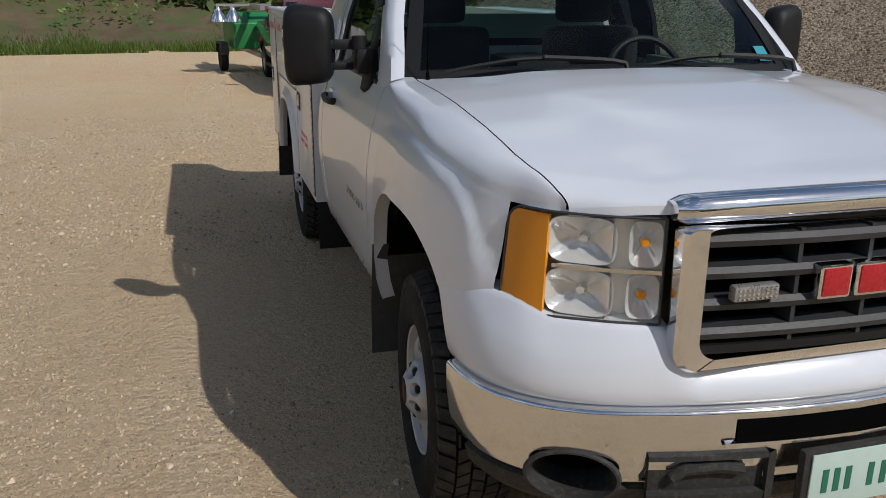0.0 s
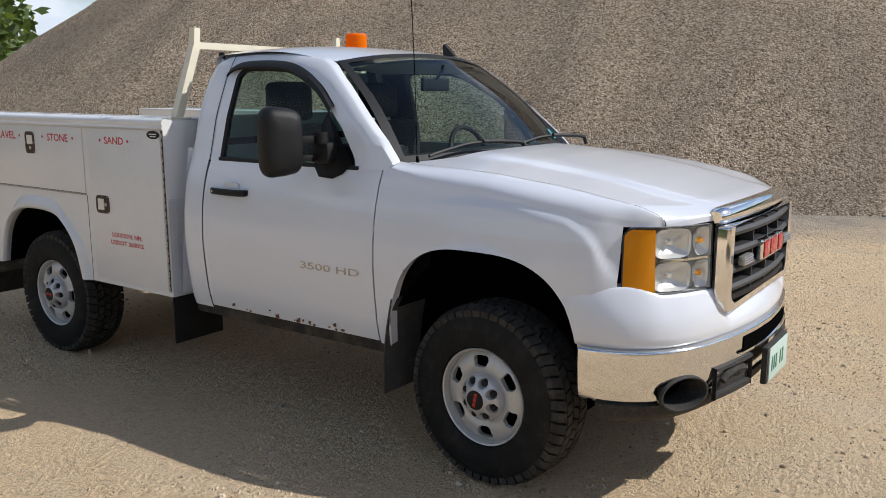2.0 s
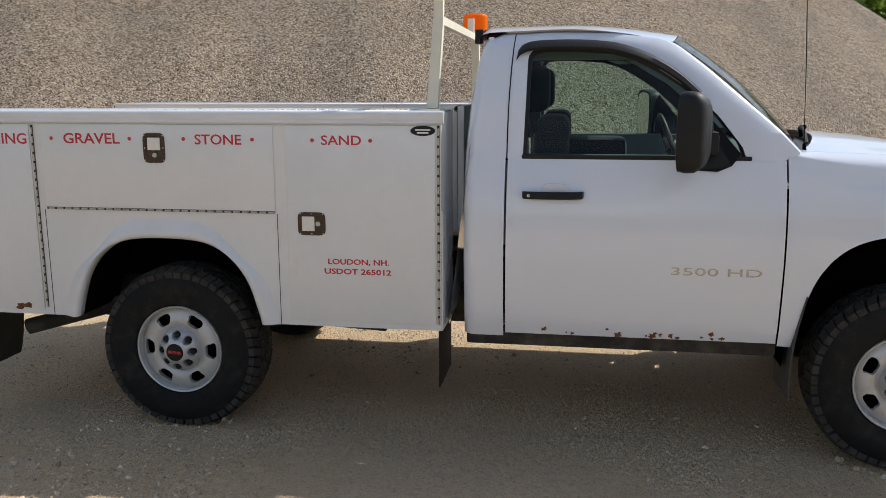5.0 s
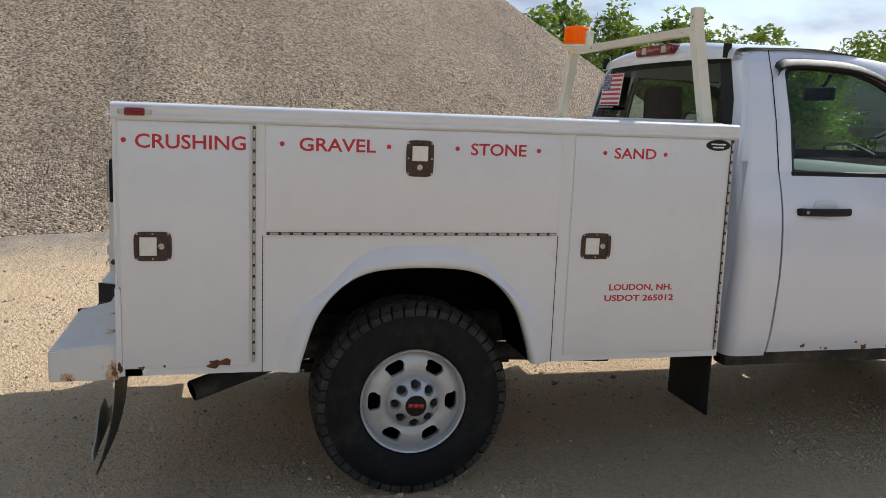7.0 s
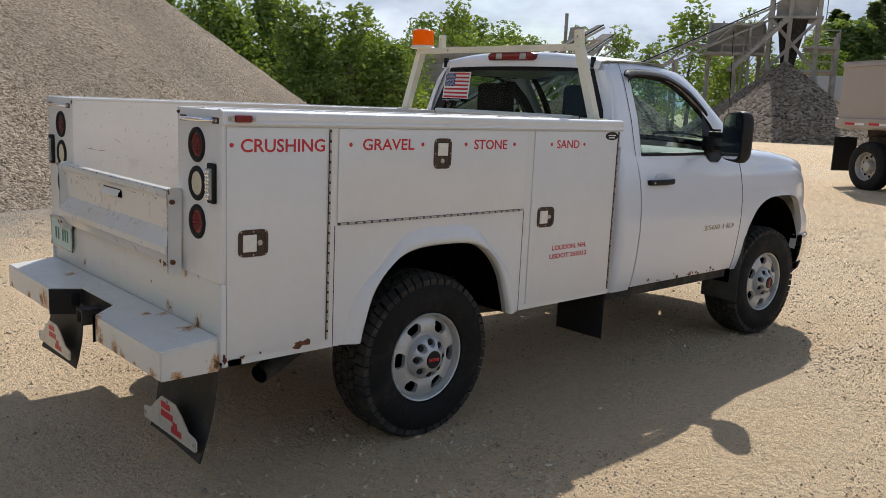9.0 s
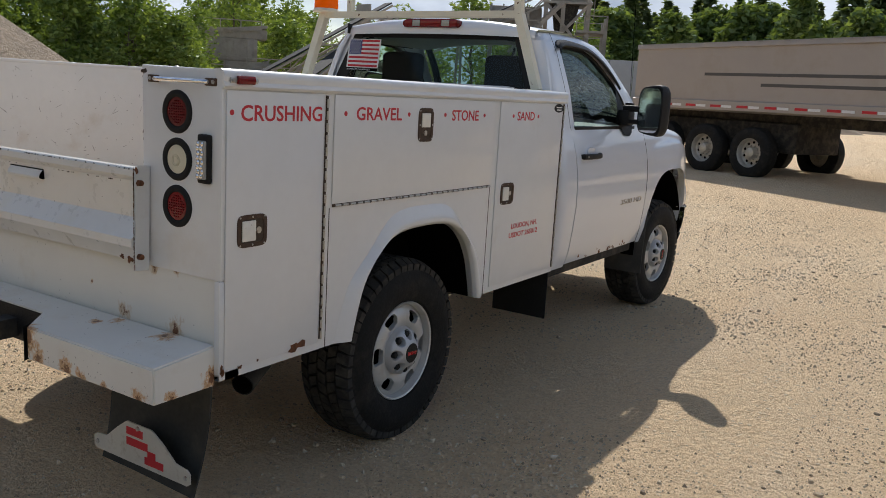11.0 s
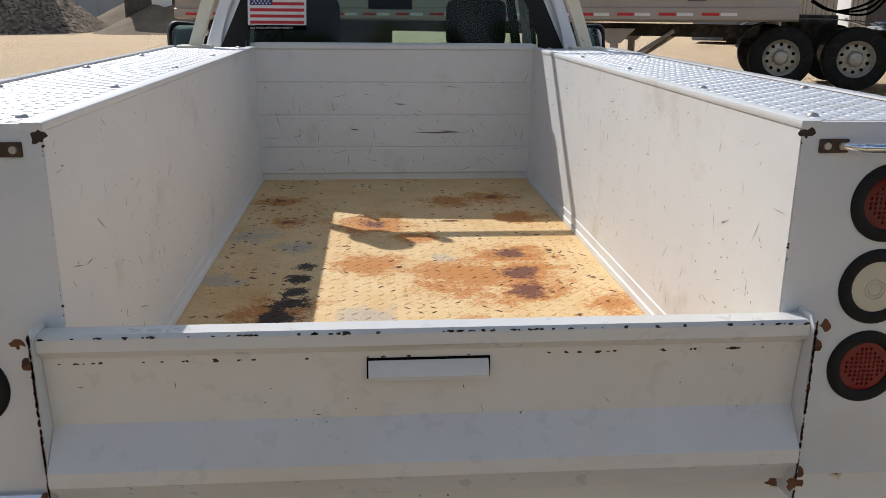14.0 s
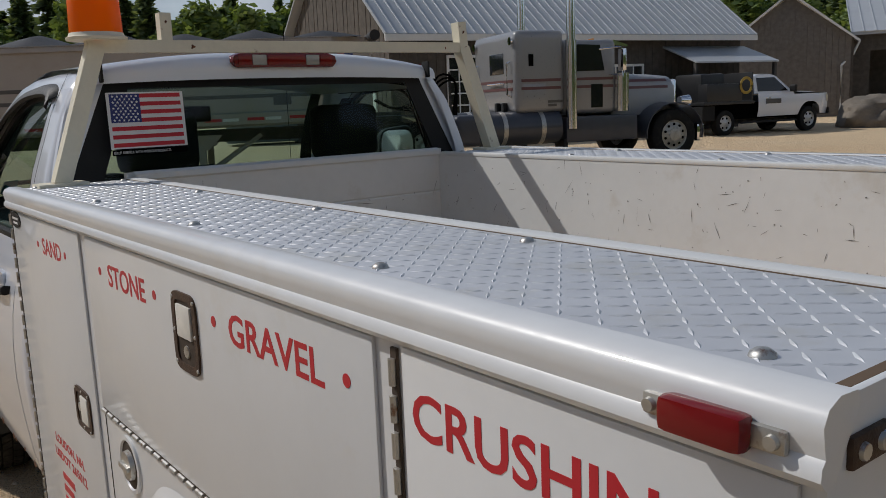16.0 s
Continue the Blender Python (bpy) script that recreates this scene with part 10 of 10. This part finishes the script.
small_shed()
for k, (az, d, h) in enumerate(((169.2, 50, 2.4), (171.5, 56, 1.9), (173.6, 60, 1.7), (167.5, 60, 2.8), (177.0, 66, 1.5))):
    x, y = polar(az, d, 0.3, 5.6)
    ob = build_pile("dirt_heap", [(x, y, h, 0.55), (x + 2.2, y + 0.8, h * 0.7, 0.5)], M["dirt"], "heap of brown dirt at the far side of the yard", 60, 24, 1.5)
    ob["category"] = "dirt heap"


# ======== crushing plant ========
M["plant_grey"] = mat("dusty_beige_steel", (0.36, 0.33, 0.285), 0.75, 0, 0.2, 1.5, dirt=(0.22, 0.19, 0.155), dirt_at=(0.5, 0.7), dscale=1.2)
M["belt"] = mat("black_belt", (0.02, 0.02, 0.02), 0.8)


def beam(bm, p, q, w):
    p, q = Vector(p), Vector(q)
    d = (q - p).normalized()
    u = d.cross(Vector((0, 0, 1)))
    u = u.normalized() if u.length > 0.05 else Vector((1, 0, 0))
    v = d.cross(u)
    vs = [bm.verts.new(o + u * a * w + v * b * w) for o in (p, q) for a, b in ((-1, -1), (1, -1), (1, 1), (-1, 1))]
    for f in ((0, 3, 2, 1), (4, 5, 6, 7), (0, 1, 5, 4), (1, 2, 6, 5), (2, 3, 7, 6), (3, 0, 4, 7)):
        bm.faces.new([vs[i] for i in f])


def railing(parent, pts, z, h=1.0):
    for a, b in zip(pts, pts[1:]):
        for zz in (z + h, z + h * 0.5):
            bm = B()
            beam(bm, (*a, zz), (*b, zz), 0.03)
            part("rail", bm, M["plant_grey"], parent)
        n = max(1, int((Vector(b) - Vector(a)).length / 1.2))
        for k in range(n + 1):
            p = Vector(a).lerp(Vector(b), k / n)
            bm = B()
            beam(bm, (p.x, p.y, z), (p.x, p.y, z + h), 0.03)
            part("rail_post", bm, M["plant_grey"], parent)


def conveyor(name, az0, d0, z0, az1, d1, z1, legs=2, label="dusty lattice belt conveyor"):
    x0, y0 = polar(az0, d0)
    x1, y1 = polar(az1, d1)
    T = empty(name, (x0, y0, 0), label=label, category="conveyor")
    e = Vector((x1 - x0, y1 - y0, z1 - z0))
    d = e.normalized()
    side = d.cross(Vector((0, 0, 1))).normalized()
    n = int(e.length / 1.6)
    for s in (-1, 1):
        for dz in (0.0, -0.75):
            bm = B()
            o = side * s * 0.45 + Vector((0, 0, z0 + dz))
            beam(bm, o, o + e, 0.06)
            part("chord", bm, M["plant_grey"], T)
        for k in range(n):
            a = side * s * 0.45 + e * (k / n) + Vector((0, 0, z0 + (0 if k % 2 else -0.75)))
            b = side * s * 0.45 + e * ((k + 1) / n) + Vector((0, 0, z0 + (-0.75 if k % 2 else 0)))
            bm = B()
            beam(bm, a, b, 0.04)
            part("lattice_bar", bm, M["plant_grey"], T)
    bm = B()
    vs = [Vector((0, 0, z0 + 0.12)) + side * 0.42, Vector((0, 0, z0 + 0.12)) - side * 0.42]
    bm.faces.new([bm.verts.new(v) for v in (vs[0], vs[1], vs[1] + e, vs[0] + e)])
    thick(bm, 0.08)
    part("belt", bm, M["belt"], T, "black belt", smooth=False)
    for k in range(1, legs + 1):
        t = k / (legs + 0.4)
        for s in (-1, 1):
            bm = B()
            p = e * t + side * s * 0.45 + Vector((0, 0, z0 - 0.75))
            beam(bm, p, (p.x + side.x * s * 0.8, p.y + side.y * s * 0.8, 0), 0.08)
            part("leg", bm, M["plant_grey"], T)
    return T


def plant_tower():
    T = facing("screen_tower", 153.9, 63, "dusty steel screening tower over a stone heap", "crushing plant")
    for x, zt in ((-1.2, 9.4), (0.0, 9.4), (1.75, 9.7), (3.0, 6.9)):
        for y in (-1.5, 1.5):
            bm = B()
            beam(bm, (x, y, 0), (x, y, zt), 0.14)
            part("column", bm, M["plant_grey"], T)
    for z, x0, x1 in ((4.4, -1.6, 3.1), (5.9, 1.0, 3.1), (7.8, -1.4, 2.0), (9.4, -1.4, 2.0)):
        bm = B()
        box(bm, x0, x1, -1.8, 1.8, z, z + 0.16)
        part("platform", bm, M["plant_grey"], T)
        if z != 7.8:
            railing(T, [(x0 if z > 9 else 1.0, -1.8), (x1, -1.8), (x1, 1.8)], z + 0.16)
    bm = B()
    prism(bm, [(-0.9, 7.96), (1.5, 7.96), (1.6, 9.2), (-0.2, 9.35), (-0.9, 8.9)], "y", -1.2, 1.2, 0.05)
    part("screen_box", bm, M["plant_grey"], T)
    bm = B()
    prism(bm, [(-0.5, 5.9), (0.7, 5.9), (1.1, 7.75), (-0.8, 7.75)], "y", -1.2, 1.2)
    part("chute", bm, M["under"], T)
    bm = B()
    prism(bm, [(-0.3, 4.6), (0.5, 4.6), (0.7, 5.9), (-0.5, 5.9)], "y", -0.9, 0.9)
    part("spout", bm, M["under"], T)
    for p, q in (((-1.2, -1.6, 4.5), (1.75, -1.6, 7.8)), ((1.75, -1.6, 4.5), (-1.2, -1.6, 7.8)), ((1.75, -1.6, 4.5), (3.0, -1.6, 0.2))):
        bm = B()
        beam(bm, p, q, 0.1)
        part("cross_brace", bm, M["plant_grey"], T)
    # stair
    for dx in (0.0, 0.9):
        bm = B()
        beam(bm, (-3.6 + dx * 0.3, -2.2 - dx, 4.3), (-0.3 + dx * 0.3, -2.2 - dx, 7.7), 0.12)
        part("stringer", bm, M["plant_grey"], T)
    for k in range(16):
        t = k / 16
        bm = B()
        box(bm, -3.6 + 3.3 * t, -3.35 + 3.3 * t, -3.1, -2.2, 4.35 + 3.4 * t, 4.40 + 3.4 * t)
        part("tread", bm, M["plant_grey"], T)
    # long feeder beside the tower
    bm = B()
    box(bm, -5.2, -1.5, -0.5, 2.2, 5.7, 7.6, 0.08)
    part("feeder_box", bm, M["plant_grey"], T)
    for k in range(5):
        bm = B()
        box(bm, -5.1 + k * 0.85, -5.0 + k * 0.85, -0.62, -0.48, 5.6, 7.7)
        part("stiffener", bm, M["plant_grey"], T)
    bm = B()
    box(bm, -5.4, -1.4, -1.8, -0.4, 5.4, 5.56)
    part("walkway", bm, M["plant_grey"], T)
    railing(T, [(-5.4, -1.8), (-1.4, -1.8)], 5.56)
    for x in (-5.0, -3.2, -1.7):
        bm = B()
        beam(bm, (x, -0.6, 0), (x, -0.6, 5.5), 0.14)
        part("column", bm, M["plant_grey"], T)
    # flag pole
    bm = B()
    beam(bm, (2.2, 0, 7.0), (2.2, 0, 11.0), 0.03)
    fp = part("flag_pole", bm, M["plant_grey"], T)
    bm = B()
    sheet(bm, [[(2.2 + 0.45 * t, 0.1 * math.sin(5 * t), z - 0.5 * t) for t in np.linspace(0, 1, 6)] for z in (11.0, 10.2)])
    thick(bm, 0.01)
    part("flag", bm, M["letter_red"], fp)


plant_tower()
conveyor("belt_conveyor", 138.5, 60, 1.2, 153.2, 62.5, 8.9, 3)
conveyor("belt_conveyor", 133.0, 50, 1.0, 142.5, 54, 6.4, 2)
conveyor("belt_conveyor", 143.0, 58, 6.2, 136.5, 47, 1.2, 1)
conveyor("belt_conveyor", 165.5, 62, 5.2, 163.0, 70, 1.2, 1)
heap = build_pile("stone_heap", [(*polar(153.9, 58), 5.0, 0.74)], M["stone_grey"], "grey crushed stone heap under the screening tower", 110, 40, 1.1)
heap = build_pile("stone_heap", [(*polar(141.8, 56), 3.4, 0.66), (*polar(144.5, 60), 3.0, 0.66)], M["stone_grey"], "low heap of grey crushed stone by the conveyors", 90, 30, 1.8)


def crusher():
    T = facing("crusher", 131.6, 58, "dusty beige steel crusher with walkways", "crushing plant")
    bm = B()
    box(bm, -4.6, 4.4, -1.5, 1.5, 1.1, 1.7, 0.04)
    part("base_frame", bm, M["plant_grey"], T)
    for x in (-4.0, -1.5, 1.5, 4.0):
        bm = B()
        box(bm, x - 0.2, x + 0.2, -1.2, 1.2, 0.0, 1.1)
        part("foot", bm, M["plant_grey"], T)
    for k, (x0, x1, z0, z1) in enumerate(((-2.2, 2.6, 2.6, 4.0), (-1.2, 3.2, 4.0, 4.6), (0.6, 3.4, 1.7, 2.6))):
        bm = B()
        box(bm, x0, x1, -1.2, 1.2, z0, z1, 0.06)
        part("deck_box", bm, M["plant_grey"], T)
    for k in range(12):
        bm = B()
        box(bm, -2.1 + k * 0.4, -2.0 + k * 0.4, -1.26, -1.2, 2.65, 3.95)
        part("stiffener", bm, M["plant_grey"], T)
    bm = B()
    prism(bm, [(-2.3, 4.0), (2.6, 4.55), (3.2, 4.75), (3.2, 4.9), (-2.3, 4.25)], "y", -1.3, 1.3)
    part("top_deck", bm, M["plant_grey"], T)
    bm = B()
    prism(bm, [(3.0, 2.7), (3.4, 2.7), (4.7, 1.2), (4.3, 1.2)], "y", -1.0, 0.6)
    part("chute", bm, M["plant_grey"], T)
    bm = B()
    box(bm, -4.9, 4.6, -2.4, -1.4, 1.7, 1.8)
    part("walkway", bm, M["plant_grey"], T)
    railing(T, [(-4.9, -2.4), (4.6, -2.4)], 1.8)
    railing(T, [(-2.2, -1.5), (2.8, -1.5)], 4.0, 1.1)
    H = facing("feed_hopper", 127.8, 60, "pale dusty steel feed hopper", "crushing plant")
    bm = B()
    prism(bm, [(-1.6, 3.2), (1.5, 3.2), (2.0, 4.9), (1.0, 5.2), (0.8, 5.7), (0.5, 5.2), (-2.2, 5.0)], "y", -1.5, 1.5, 0.03)
    part("hopper_bin", bm, M["plant_grey"], H)
    for x in (-1.4, 1.3):
        for y in (-1.2, 1.2):
            bm = B()
            beam(bm, (x, y, 0), (x, y, 3.3), 0.14)
            part("leg", bm, M["plant_grey"], H)
    bm = B()
    prism(bm, [(0.9, 0.9), (1.8, 0.9), (2.0, 3.4), (1.0, 3.4)], "y", -0.8, 0.8)
    part("feed_leg", bm, M["plant_grey"], H)
    S = facing("signal_mast", 140.6, 62, "steel mast with a dusty feeder head", "crushing plant")
    bm = B()
    prism(bm, [(-0.3, 5.6), (0.9, 5.9), (0.9, 7.1), (-0.1, 7.0)], "y", -0.6, 0.6)
    part("feeder_head", bm, M["plant_grey"], S)
    bm = B()
    beam(bm, (-0.4, 0, 0), (-0.4, 0, 8.0), 0.12)
    part("mast", bm, M["plant_grey"], S)


crusher()


def yard_wall():
    T = facing("concrete_wall", 159.2, 74, "pale concrete yard wall", "wall")
    for k in range(7):
        bm = B()
        box(bm, -6.5 + k * 2.0, -4.53 + k * 2.0, -0.2, 0.2, 0, 4.7, 0.03)
        part("wall_panel", bm, mat("pale_concrete", (0.42, 0.43, 0.44), 0.85, 0, 0.1, 0.8) if k == 0 else bpy.data.materials["pale_concrete"], T)
    C = facing("container", -153.0, 33, "grey corrugated container beside the barn", "container", 0.69, 5.45)
    bm = B()
    rows = []
    for k in range(61):
        x = -3.0 + 5.4 * k / 60
        rows.append([(x, 0.06 * (1 if (k // 2) % 2 else 0), z) for z in (0.15, 2.6)])
    sheet(bm, rows)
    box(bm, -3.0, 2.4, 0.1, 2.4, 0.1, 2.6)
    part("container_wall", bm, mat("grey_container_paint", (0.20, 0.22, 0.24), 0.6), C)


yard_wall()
